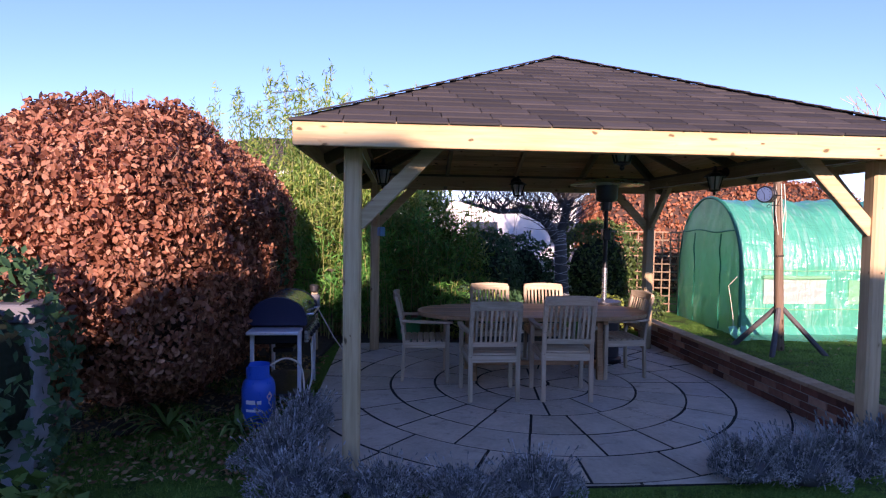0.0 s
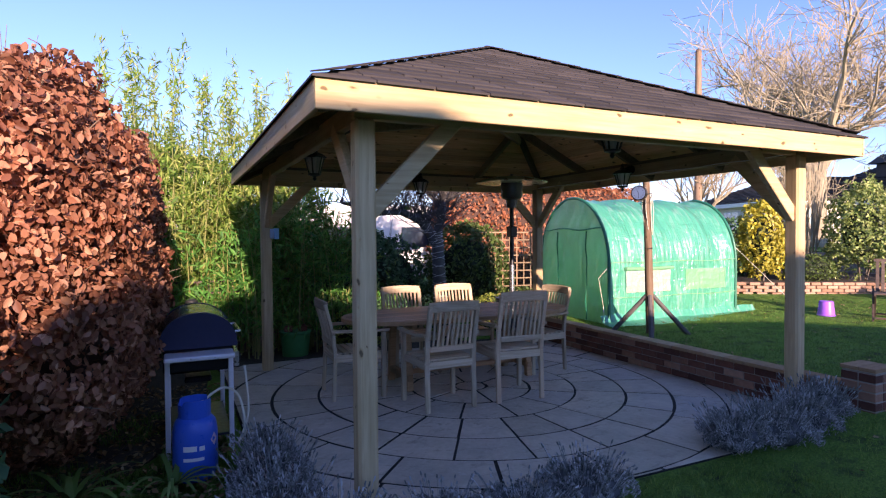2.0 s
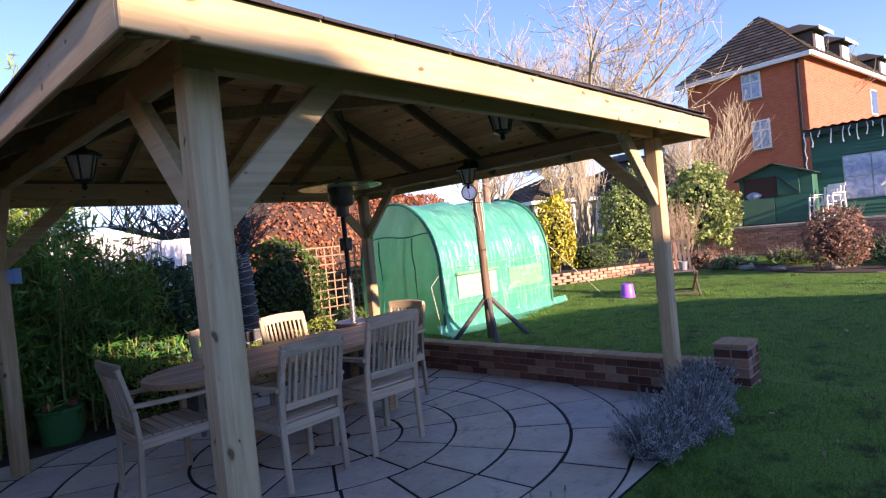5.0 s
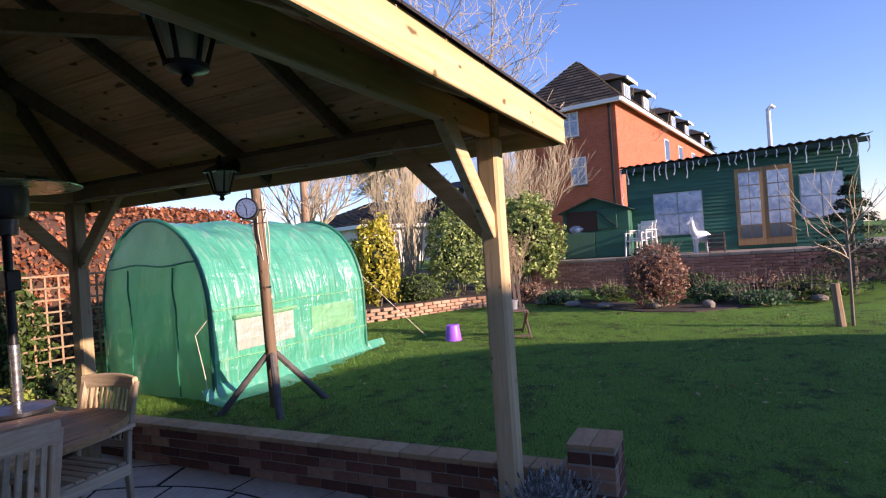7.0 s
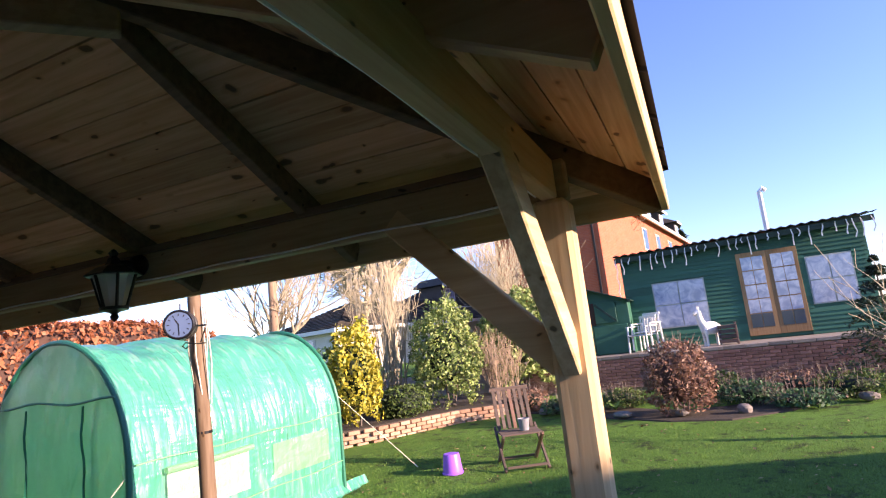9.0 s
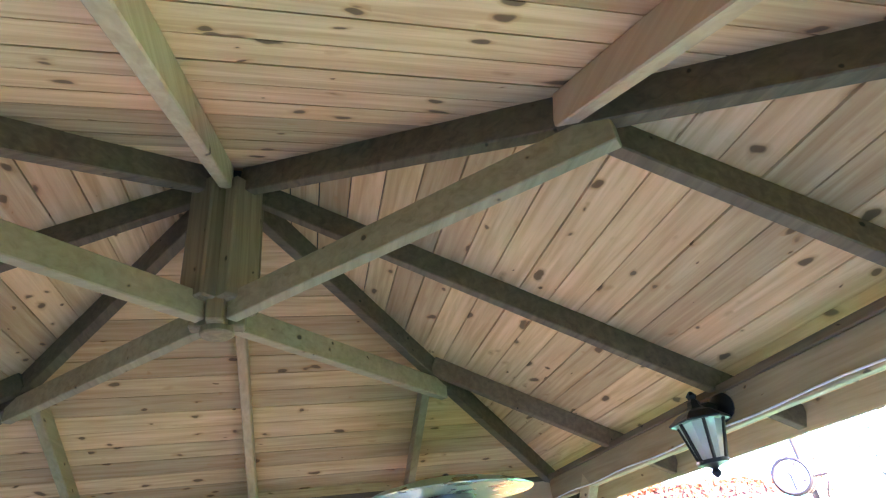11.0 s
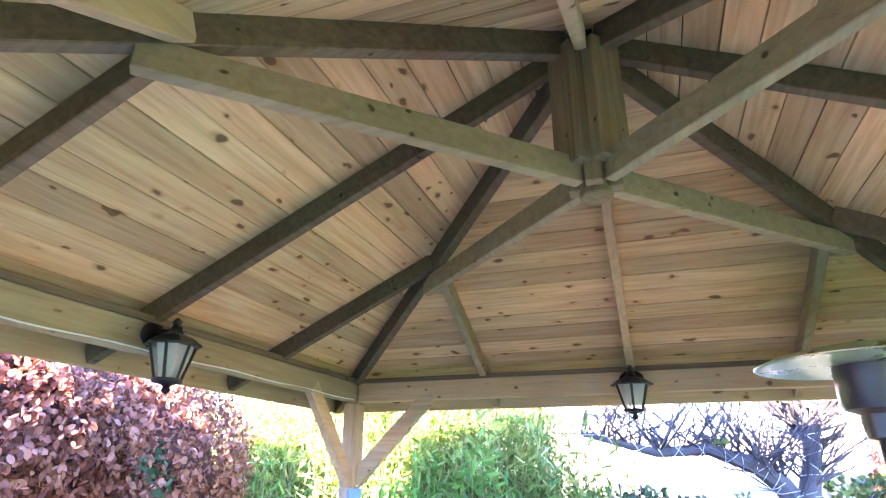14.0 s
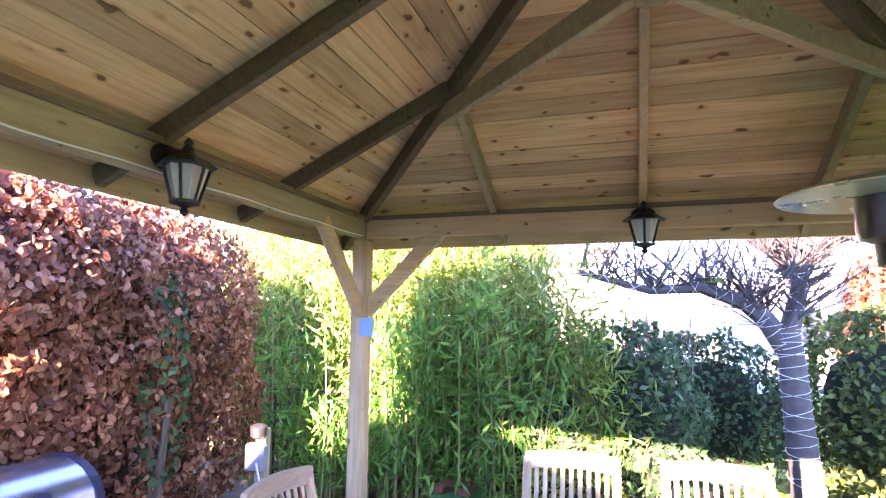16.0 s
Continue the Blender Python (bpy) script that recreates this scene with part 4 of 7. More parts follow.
# ivy growing on the hedge's end
bush("ivy", (-3.12, 1.35, 1.2), (0.12, 0.2, 0.75), 260, 0.09, dark_leaf, "dark glossy ivy climbing the hedge", "ivy", seed=31, kk=0)

# strap-leaved clump under the hedge
def strap_clump(m, n, ln, seed, label):
    th = thing("lily_clump", m, label, "plant")
    g = random.Random(seed)
    mb = Mb()
    for k in range(n):
        a, l = g.uniform(0, 6.28), ln * g.uniform(0.6, 1.1)
        w = g.uniform(0.012, 0.02)
        o = len(mb.v)
        hgt = g.uniform(0.35, 0.75)
        for s in range(7):
            u = s / 6
            x = l * u * 0.75
            z = l * (hgt * u * 1.4 - 0.95 * hgt * u * u * 1.25) + 0.01
            ww = w * (1 - u ** 3) + 0.001
            for sg in (-1, 1):
                mb.v.append((x * math.cos(a) - sg * ww * math.sin(a), x * math.sin(a) + sg * ww * math.cos(a), max(0.01, z)))
            if s:
                mb.f.append((o + 2 * s - 2, o + 2 * s - 1, o + 2 * s + 1, o + 2 * s))
    part("leaves", mb, lily_leaf, th, smooth=True)
    return th


strap_clump(pose(-3.5, -1.1, -0.02), 26, 0.6, 3, "arching strap-leaved lily clump below the hedge")
strap_clump(pose(-2.95, -1.1, -0.02), 16, 0.5, 5, "small strap-leaved clump in the bed")
strap_clump(pose(-1.75, 3.0, -0.02), 22, 0.45, 8, "tufted green grass plant in the bed")


def leaf_litter():
    g = np.random.default_rng(19)
    n = 2600
    x, y = g.uniform(-4.6, -2.5, n), g.uniform(-2.1, 1.6, n)
    pos = np.stack([x, y, np.full(n, -0.012) + g.uniform(0, 0.02, n)], 1)
    ob = part("leaf_litter", leaf_cloud("leaf_litter", pos, np.tile([0, 0, 1.0], (n, 1)), 0.05, wild=0.45, seed=20), fallen)
    tagged(ob, "dry brown leaf litter on the bare earth", "leaves", kind="stuff")
    n = 9000
    x, y = g.uniform(-4.4, -2.45, n), g.uniform(-1.7, 0.6, n)
    keep = np.array([noise.noise(Vector((a * 2.3, b * 2.3, 4.0))) for a, b in zip(x, y)]) > 0.05
    x, y = x[keep], y[keep]
    n = len(x)
    p = np.stack([x, y, np.full(n, -0.03)], 1)
    an = g.uniform(0, 6.283, n)
    d = np.stack([np.cos(an), np.sin(an), np.zeros(n)], 1) * 0.004
    top = p + np.stack([g.normal(0, 0.03, n), g.normal(0, 0.03, n), g.uniform(0.03, 0.09, n)], 1)
    ob = part("weeds", tri_mesh("weeds", np.stack([p - d, p + d, top], 1).reshape(-1, 3), np.arange(3 * n)), grass_blade)
    tagged(ob, "thin grass and weeds on the bare earth", "grass", kind="stuff")


leaf_litter()


# lavender edging
def lavender(x, y, r, h, seed):
    z = max(-0.02, ground_z(x, y)) if not (-2.4 < x < 2.1 and -2.3 < y < 2.3) else 0.0
    th = thing("lavender", pose(x, y, z), "silvery grey-blue lavender bush edging the patio", "lavender", "lavender edging")
    g = np.random.default_rng(seed)
    n = 6200
    a, rr = g.uniform(0, 6.283, n), np.sqrt(g.uniform(0, 1, n))
    lump = 1 + 0.18 * np.sin(a * 3 + seed) + 0.1 * np.sin(a * 5 + 2 * seed)
    px, py = rr * np.cos(a) * r * lump, rr * np.sin(a) * r * lump
    top = h * (1 - 0.55 * rr ** 2.5)
    pz = top * (1 - np.abs(g.normal(0, 0.24, n))) * (0.82 + 0.3 * np.sin(px * 31 + seed) * np.sin(py * 29))
    keep = pz > 0.01
    pos = np.stack([px, py, pz], 1)[keep]
    dr = np.stack([px / r * 0.6, py / r * 0.6, np.full(n, 1.0)], 1)[keep]
    d = dr + g.normal(0, 0.7, dr.shape)
    d /= np.linalg.norm(d, axis=1)[:, None]
    L = g.uniform(0.016, 0.048, len(d))[:, None]
    s = np.cross(d, g.normal(0, 1, d.shape))
    s /= np.linalg.norm(s, axis=1)[:, None]
    w = 0.0038
    v = np.stack([pos - d * L * 0.5, pos + s * w, pos + d * L * 0.5, pos - s * w], 1).reshape(-1, 3)
    i = np.arange(len(pos))[:, None] * 4
    t = np.concatenate([i + [[0, 1, 2]], i + [[0, 2, 3]]], 1).reshape(-1)
    part("foliage", tri_mesh("foliage", v, t), lavender_leaf, th)
    stk = Mb()
    q = random.Random(seed)
    for k in range(130):
        b, u = q.uniform(0, 6.28), q.uniform(0.1, 1.0)
        p0 = Vector((u * r * 0.8 * math.cos(b), u * r * 0.8 * math.sin(b), h * 0.45))
        p1 = p0 + Vector((0.12 * math.cos(b) * u, 0.12 * math.sin(b) * u, h * q.uniform(0.4, 0.65)))
        stk.tube([p0, p0.lerp(p1, 0.8) + Vector((0, 0, 0.01)), p0.lerp(p1, 0.9), p1], [0.0012, 0.0014, 0.0058, 0.004], 4, False)
    tagged(part("flower_spray", stk, lavender_leaf, th), kind="stuff")
    # dark blob below the foliage, coloured as the bush's inner shade
    part("inside", blob_core((0, 0, h * 0.36), (r * 0.8, r * 0.8, h * 0.4), 2.2, 0.9, seed), lav_shade, th)
    return th


# dark grey that paints the shade within the lavender
lav_shade = plain("lavender_inner_shade", (0.07, 0.075, 0.075), 0.95, var=0.4)
for k, (x, y, r, h) in enumerate(((-2.36, -1.05, 0.2, 0.27), (-2.4, -1.45, 0.26, 0.32), (-2.42, -1.9, 0.3, 0.32), (-2.2, -2.36, 0.3, 0.29), (-1.68, -2.42, 0.28, 0.24),
                                  (-1.2, -2.46, 0.26, 0.22), (-0.72, -2.4, 0.27, 0.27), (0.78, -2.22, 0.24, 0.28), (1.15, -2.28, 0.28, 0.31), (1.55, -2.22, 0.28, 0.34), (1.93, -2.14, 0.26, 0.36))):
    lavender(x, y, r, h, 40 + k)


# bamboo grove behind the patio
def bamboo_clump(x, y, h, n, seed, mat, r=0.55, tips=3, low=0.62):
    th = thing("bamboo", pose(x, y, -0.03), "dense yellow-green bamboo with slender arching canes", "bamboo", "bamboo behind the patio")
    g = np.random.default_rng(seed)
    cn = Mb()
    P, D = [], []
    for k in range(n):
        a, u = g.uniform(0, 6.283), math.sqrt(g.uniform(0, 1)) * r
        bx, by = u * math.cos(a), u * math.sin(a)
        hh = h * g.uniform(low, 1.08) if k >= tips else h * g.uniform(1.22, 1.42)
        lx, ly = g.normal(0, 0.09 * hh / 2), g.normal(0, 0.09 * hh / 2)
        pts = [Vector((bx + lx * (q ** 2), by + ly * (q ** 2), hh * q * (1 - 0.04 * q))) for q in np.linspace(0, 1, 7)]
        cn.tube(pts, [0.011 - 0.0014 * i for i in range(7)], 5, False)
        m = int(150 * hh / 2.6)
        q = g.uniform(0.22, 1.0, m)
        sp = 0.34 * (1.12 - q) ** 0.7 + 0.05 if k >= tips else 0.2 * (1.15 - q) + 0.03
        P.append(np.stack([bx + lx * q ** 2 + g.normal(0, 1, m) * sp * 0.6, by + ly * q ** 2 + g.normal(0, 1, m) * sp * 0.6, hh * q * (1 - 0.04 * q) + g.normal(0, 0.05, m)], 1))
        D.append(np.stack([g.normal(0, 1, m), g.normal(0, 1, m), g.uniform(0.2, 1.0, m)], 1))
    tagged(part("cane_thicket", cn, bamboo_cane, th), kind="stuff")
    P, D = np.concatenate(P), np.concatenate(D)
    part("leaves", leaf_cloud("bamboo_leaves", P, D, 0.14, 0.17, 0.1, droop=(0, 0, -0.5), wild=0.5, seed=seed), mat, th)
    return th


for k, (x, y, h) in enumerate(((-4.6, 4.3, 3.1), (-3.9, 3.9, 3.1), (-3.3, 4.0, 3.2), (-2.75, 3.7, 3.2), (-2.2, 3.9, 3.15), (-1.65, 3.75, 3.0), (-1.15, 3.7, 2.5), (-0.75, 3.45, 2.0), (-3.5, 4.9, 3.4), (-2.4, 4.8, 3.3), (-1.4, 4.6, 2.9), (-5.4, 4.6, 3.0))):
    bamboo_clump(x, y, h, 34, 60 + k, bamboo_leaf, 0.5, 5)


for k, (x, y, h) in enumerate(((-2.1, 3.25, 1.75), (-1.65, 3.15, 1.95), (-1.2, 3.1, 2.0), (-0.8, 3.15, 1.85), (-2.7, 3.2, 1.7), (-3.2, 3.3, 1.8))):
    bamboo_clump(x, y, h, 26, 160 + k, bamboo_green, 0.55, 0, 0.4)


# shrubs behind the patio
bush("evergreen_shrub", (-0.1, 3.75, 0.78), (0.6, 0.5, 0.85), 4200, 0.075, dark_leaf, "dark evergreen shrub in the bed behind the patio", seed=71, wild=1.1, rough=0.26, kk=0.68)
bush("evergreen_shrub", (2.25, 4.75, 0.85), (0.85, 0.5, 0.95), 5200, 0.085, mid_leaf, "broad dark evergreen shrub beside the tree", seed=72, wild=1.1, rough=0.26, kk=0.68)
bush("evergreen_shrub", (-0.75, 3.2, 0.6), (0.5, 0.4, 0.65), 2000, 0.07, dark_leaf, "low dark evergreen shrub in front of the bamboo", seed=73, wild=1.1, rough=0.26, kk=0.68)
bush("evergreen_shrub", (0.65, 4.9, 0.72), (0.75, 0.4, 0.8), 4200, 0.075, dark_leaf, "dark ivy-like shrub by the trellis", seed=75, wild=1.1, rough=0.26, kk=0.68)
bush("lime_shrub", (-0.55, 2.72, 0.27), (0.42, 0.24, 0.3), 1500, 0.05, lime_leaf, "low yellow-green shrub catching the sun", seed=76)
bush("lime_shrub", (0.75, 2.8, 0.24), (0.3, 0.24, 0.28), 1000, 0.05, lime_leaf, "low yellow-green shrub at the tree's foot", seed=77)
bush("lime_shrub", (1.75, 2.9, 0.3), (0.4, 0.3, 0.34), 1300, 0.055, lime_leaf, "low yellow-green shrub beside the post", seed=78)
bush("lime_shrub", (2.5, 3.2, 0.35), (0.3, 0.25, 0.35), 900, 0.06, mid_leaf, "small green shrub by the low wall", seed=79)


# ---- bare trees ----
def grow(mb, p, d, ln, r, depth, g, spread=0.55, lift=0.12, kids=3, minr=0.004, wires=None, sides=6):
    """A tapering limb and its smaller ones."""
    n = 4
    pts, rad = [p.copy()], [r]
    dd = d.copy()
    for i in range(n):
        dd = (dd + Vector((g.uniform(-1, 1), g.uniform(-1, 1), g.uniform(-1, 1))) * 0.14 + Vector((0, 0, lift * 0.25))).normalized()
        pts.append(pts[-1] + dd * ln / n)
        rad.append(max(minr, r * (1 - 0.45 * (i + 1) / n)))
    mb.tube(pts, rad, sides if r > 0.03 else (4 if r > 0.012 else 3), False)
    if depth <= 0:
        return
    for k in range(kids + (1 if depth > 2 else 0)):
        u = g.uniform(0.35, 1.0) if k else 1.0
        j = min(n, int(u * n))
        ax = Vector((g.uniform(-1, 1), g.uniform(-1, 1), g.uniform(-0.4, 0.8))).normalized()
        nd = (dd + ax * spread * (1.4 if k else 0.5) + Vector((0, 0, lift))).normalized()
        grow(mb, pts[j], nd, ln * g.uniform(0.58, 0.85), rad[j] * (0.72 if k else 0.85), depth - 1, g, spread, lift, kids, minr, sides=sides)


def bare_tree(name, x, y, z, h, r, seed, label, mat, depth=5, spread=0.55, kids=3, stems=1, lift=0.12, lean=0.05, minr=0.006):
    th = thing(name, pose(x, y, z), label, "tree")
    g = random.Random(seed)
    mb = Mb()
    if stems == 1:
        mb.tube([(0, 0, -0.1), (0.02, 0, h * 0.12), (0.05 * h * lean, 0, h * 0.26)], [r * 1.25, r, r * 0.85], 9)
        part("trunk", mb, mat, th, smooth=True)
        mb = Mb()
        for k in range(4):
            a = k * 1.7 + g.uniform(0, 1)
            grow(mb, Vector((0.05 * h * lean, 0, h * (0.22 + 0.01 * k))), Vector((math.cos(a) * 0.55, math.sin(a) * 0.55, 0.9)).normalized(), h * 0.3, r * 0.62, depth - 1, g, spread, lift, kids, minr)
    else:
        for k in range(stems):
            a = g.uniform(0, 6.28)
            u = g.uniform(0.05, 0.3)
            grow(mb, Vector((u * math.cos(a), u * math.sin(a), -0.05)), Vector((math.cos(a) * 0.25, math.sin(a) * 0.25, 1)).normalized(), h * 0.5, r * g.uniform(0.6, 1), depth - 2, g, spread * 0.6, lift * 1.4, kids, minr)
    part("crown", mb, mat, th)
    return th


bare_tree("bare_tree", 19.3, 8.5, 0.82, 12.5, 0.26, 5, "large leafless tree with fine pale branches", twig_pale, 6, kids=3, minr=0.011, spread=1.0, lift=0.0)
bare_tree("bare_tree", 24.75, 12.9, 0.88, 10.5, 0.2, 6, "leafless garden tree in the distance", twig_pale, 6, kids=3, minr=0.014, spread=0.85, lift=0.04)
bare_tree("bare_tree", 14.3, 9.7, 0.5, 6.0, 0.12, 16, "small leafless tree beyond the hedge", twig_pale, 5, minr=0.01)
bare_tree("bare_shrub", 11.9, 4.4, 0.42, 3.2, 0.03, 7, "tall leafless shrub of upright straw-brown stems", twig_pale, 5, stems=15, spread=0.35, kids=3, lift=0.35, minr=0.004)
bare_tree("bare_shrub", 15.6, 2.35, 1.05, 3.3, 0.03, 8, "twiggy leafless shrub beside the small shed", twig_pale, 6, stems=9, spread=0.95, kids=3, minr=0.005)
bare_tree("bare_shrub", 12.4, 2.0, 0.4, 1.3, 0.012, 9, "low reddish leafless twiggy shrub behind the brick edging", twig_m, 5, stems=16, spread=0.6, kids=3, minr=0.003)
bare_tree("bare_shrub", -0.1, 4.2, -0.02, 1.9, 0.014, 10, "brown upright leafless stems beside the bamboo", twig_m, 4, stems=22, spread=0.3, lift=0.4, minr=0.003)
bare_tree("bare_tree", 34, 3.0, 0.9, 9, 0.2, 26, "leafless tree behind the houses", twig_pale, 5, minr=0.02)


# old fruit tree wound with string lights
def fruit_tree(m):
    th = thing("fruit_tree", m, "old pruned fruit tree wound with white string lights", "tree")
    g = random.Random(21)
    tr = Mb()
    trunk = [Vector(p) for p in ((0.05, 0, -0.1), (0.03, 0, 0.4), (0, 0, 0.9), (-0.02, 0, 1.35), (-0.06, 0, 1.6))]
    tr.tube(trunk, [0.15, 0.12, 0.105, 0.1, 0.1], 12)
    part("trunk", tr, bark_dark, th, smooth=True)
    limbs = [[(-0.06, 0, 1.42), (-0.2, -0.02, 1.66), (-0.36, -0.05, 1.8), (-0.7, -0.1, 1.93), (-1.1, -0.15, 1.9), (-1.7, -0.2, 2.06)],
             [(-0.04, 0, 1.5), (0.06, 0.02, 1.85), (0.1, 0.02, 2.15), (0.28, 0.05, 2.5), (0.4, 0.1, 2.9)],
             [(0.08, 0.02, 2.1), (0.4, -0.1, 2.3), (0.85, -0.15, 2.4), (1.3, -0.15, 2.45)],
             [(0.05, 0, 2.0), (-0.1, 0.25, 2.3), (-0.25, 0.5, 2.55)]]
    rads = [[0.09, 0.08, 0.07, 0.055, 0.04, 0.02], [0.085, 0.07, 0.06, 0.04, 0.022], [0.05, 0.04, 0.03, 0.016], [0.045, 0.035, 0.016]]
    for l, r in zip(limbs, rads):
        b = Mb()
        b.tube([Vector(p) for p in l], r, 9)
        for k in range(5):
            i = g.randrange(1, len(l))
            q = Vector(l[i])
            b.lathe([(0.02, -0.03), (r[i] * 0.9, 0), (r[i] * 0.75, 0.05), (0.02, 0.09)], 8, q + Vector((0, 0, r[i] * 0.5)))
        part("limb", b, bark_dark, th, smooth=True)
    tw = Mb()
    for l in limbs:
        for k in range(115):
            i = g.randrange(1, len(l))
            q = Vector(l[i - 1]).lerp(Vector(l[i]), g.random())
            grow(tw, q, Vector((g.uniform(-1, 1), g.uniform(-1, 1), g.uniform(0.1, 1.2))).normalized(), g.uniform(0.2, 0.62), 0.012, 2, g, 0.6, 0.1, 2, 0.003)
    tagged(part("twig_spray", tw, bark_dark, th), kind="stuff")
    wi = Mb()
    tp = [0.15, 0.125, 0.11, 0.105, 0.105]
    l0, l1 = ([Vector(p) for p in limbs[i]] for i in (0, 1))
    for path, rr, turns, way in ((trunk, tp, 15, 1), (trunk, tp, 11, -1), (l0, rads[0], 13, 1), (l0, rads[0], 8, -1), (l1, rads[1], 9, 1), (l1, rads[1], 6, -1)):
        pts = []
        N = turns * 9
        for k in range(N + 1):
            u = k / N * (len(path) - 1)
            i = min(int(u), len(path) - 2)
            f = u - i
            c = path[i].lerp(path[i + 1], f)
            r = rr[i] * (1 - f) + rr[i + 1] * f + 0.006
            d = (path[i + 1] - path[i]).normalized()
            e1 = d.orthogonal().normalized()
            e2 = d.cross(e1)
            a = way * (2 * math.pi * turns * k / N + 1.1 * math.sin(k * 0.13) + 0.4 * math.sin(k * 0.41))
            pts.append(c + (e1 * math.cos(a) + e2 * math.sin(a)) * r)
        wi.tube(pts, 0.0038, 3, False)
    part("string_light_wire", wi, light_wire, th, "thin white wire of string lights")
    moss = Mb().lathe([(0.01, 0), (0.09, 0.01), (0.07, 0.05), (0.01, 0.06)], 10, (-0.6, -0.08, 1.96))
    part("moss", moss, lily_leaf, th)


fruit_tree(pose(1.26, 3.95, -0.02) @ Matrix.Diagonal((1.06, 1.06, 1.04, 1)))


# far hedges and shrubs
fh = thing("beech_hedge", pose(6.3, 7.6, 0.2), "long clipped beech hedge with orange-brown leaves", "hedge")
P3, N3 = blob_points(20000, (0, 0, 1.25), (3.5, 0.6, 1.45), 5.0, 13, -0.98, 0.05)
part("leaves", leaf_cloud("far_beech", P3, N3, 0.1, 0.62, 0.3, wild=0.75, seed=14, droop=(0, 0, -0.4)), beech_far, fh)
# dark shell painting the shade within the far hedge
part("inside", blob_core((0, 0, 1.25), (3.5, 0.6, 1.45), 5.0, 0.9, 3), inner_shade_brown, fh)
bush("golden_shrub", (9.75, 4.0, 1.4), (0.45, 0.45, 0.95), 3600, 0.1, yellow_leaf, "bright golden-yellow evergreen shrub", seed=81, e=2.6, wild=1.2, rough=0.34, kk=0.6)
bush("evergreen_shrub", (12.0, 3.0, 1.62), (0.72, 0.75, 1.15), 7500, 0.085, laurel_leaf, "rounded green laurel shrub in the bed", seed=82, wild=1.2, rough=0.45, kk=0.55, e=2.0)
bush("evergreen_shrub", (13.9, 1.85, 1.75), (0.7, 0.95, 1.1), 7000, 0.11, laurel_leaf, "glossy laurel bush beside the small shed", seed=83, wild=1.2, rough=0.45, kk=0.55, e=2.0)
bush("evergreen_shrub", (10.9, 3.6, 0.72), (0.6, 0.5, 0.35), 1600, 0.07, mid_leaf, "low spreading green shrub behind the brick edging", seed=84)
bush("evergreen_shrub", (8.8, 5.2, 1.2), (0.7, 0.7, 1.1), 3000, 0.09, dark_leaf, "dark evergreen behind the tunnel", seed=85, wild=1.1, rough=0.26, kk=0.68)
bush("evergreen_shrub", (11.2, 5.6, 1.1), (1.2, 0.7, 0.9), 3000, 0.1, dark_leaf, "dark evergreen mass at the garden's edge", seed=86, wild=1.1, rough=0.26, kk=0.68)
bush("brown_shrub", (10.75, -1.8, 0.82), (0.56, 0.56, 0.62), 2800, 0.07, brown_leaf, "dense russet-brown twiggy shrub in the bed", seed=87, wild=1.1, rough=0.25, kk=0.65, twigs=200, core=inner_shade_brown)
for k, (x, y, rx, rz, mt, lab) in enumerate(((11.6, 0.4, 0.5, 0.25, dark_leaf, "low dark green plant in the bed"), (11.9, -0.7, 0.45, 0.3, mid_leaf, "low green plant in the bed"), (11.5, -2.9, 0.55, 0.35, dark_leaf, "low dark green plant in the bed"),
                                             (12.0, -3.6, 0.6, 0.4, brown_leaf, "dry brown plant in the bed"), (11.6, -4.4, 0.6, 0.38, mid_leaf, "green clump in the bed"), (12.4, -2.4, 0.5, 0.45, mid_leaf, "green leafy clump below the wall"),
                                             (10.9, -3.6, 0.5, 0.22, dark_leaf, "low spreading dark plant at the lawn's edge"), (12.2, 1.3, 0.4, 0.4, brown_leaf, "dry brown plant below the wall"))):
    bush("bed_plant", (x + 0.1, y, 0.24 + rz * 0.5), (rx, rx * 0.9, rz * 0.55), 800, 0.07, mt, lab, "plant", seed=90 + k, wild=1.2, twigs=110, kk=0.6, rough=0.35)


for k, (x, y, ln) in enumerate(((11.9, -2.9, 0.75), (11.6, -3.5, 0.6), (12.3, -3.2, 0.8), (11.2, -0.6, 0.5), (12.0, 0.2, 0.7), (12.5, -4.3, 0.8), (11.5, -5.0, 0.6), (12.4, -0.2, 0.75))):
    strap_clump(pose(x + 0.2, y, 0.26), 30, ln, 120 + k, "wispy strap-leaved plant in the border")


def conifer(name, x, y, z, h, r, n, seed, label, size=0.1):
    th = thing(name, pose(x, y, z), label, "conifer")
    g = np.random.default_rng(seed)
    u = g.uniform(0.05, 1, n) ** 0.8
    tier = np.round(u * 9) / 9 * 0.35 + u * 0.65
    a = g.uniform(0, 6.283, n)
    rr = r * (1.02 - tier) * np.sqrt(g.uniform(0.15, 1, n)) * (1 + 0.25 * np.sin(a * 5 + tier * 20))
    p = np.stack([rr * np.cos(a), rr * np.sin(a), tier * h - rr * 0.15], 1)
    p[:, 2] = np.maximum(p[:, 2], 0.03)
    nn = np.stack([np.cos(a) * 0.3, np.sin(a) * 0.3, np.ones(n)], 1)
    part("foliage", leaf_cloud("needles", p, nn, size, 0.35, wild=0.5, seed=seed), fir_leaf, th)
    part("trunk", Mb().tube([(0, 0, -0.05), (0, 0, h * 0.95)], [0.05 * h / 2, 0.008], 6), bark, th)


conifer("fir_shrub", 12.5, -5.3, 0.24, 2.3, 1.2, 3500, 101, "spreading dark green fir shrub near the shed")
conifer("fir_shrub", 13.8, -7.2, 0.25, 2.0, 1.1, 2500, 102, "dark fir shrub at the end of the bed")
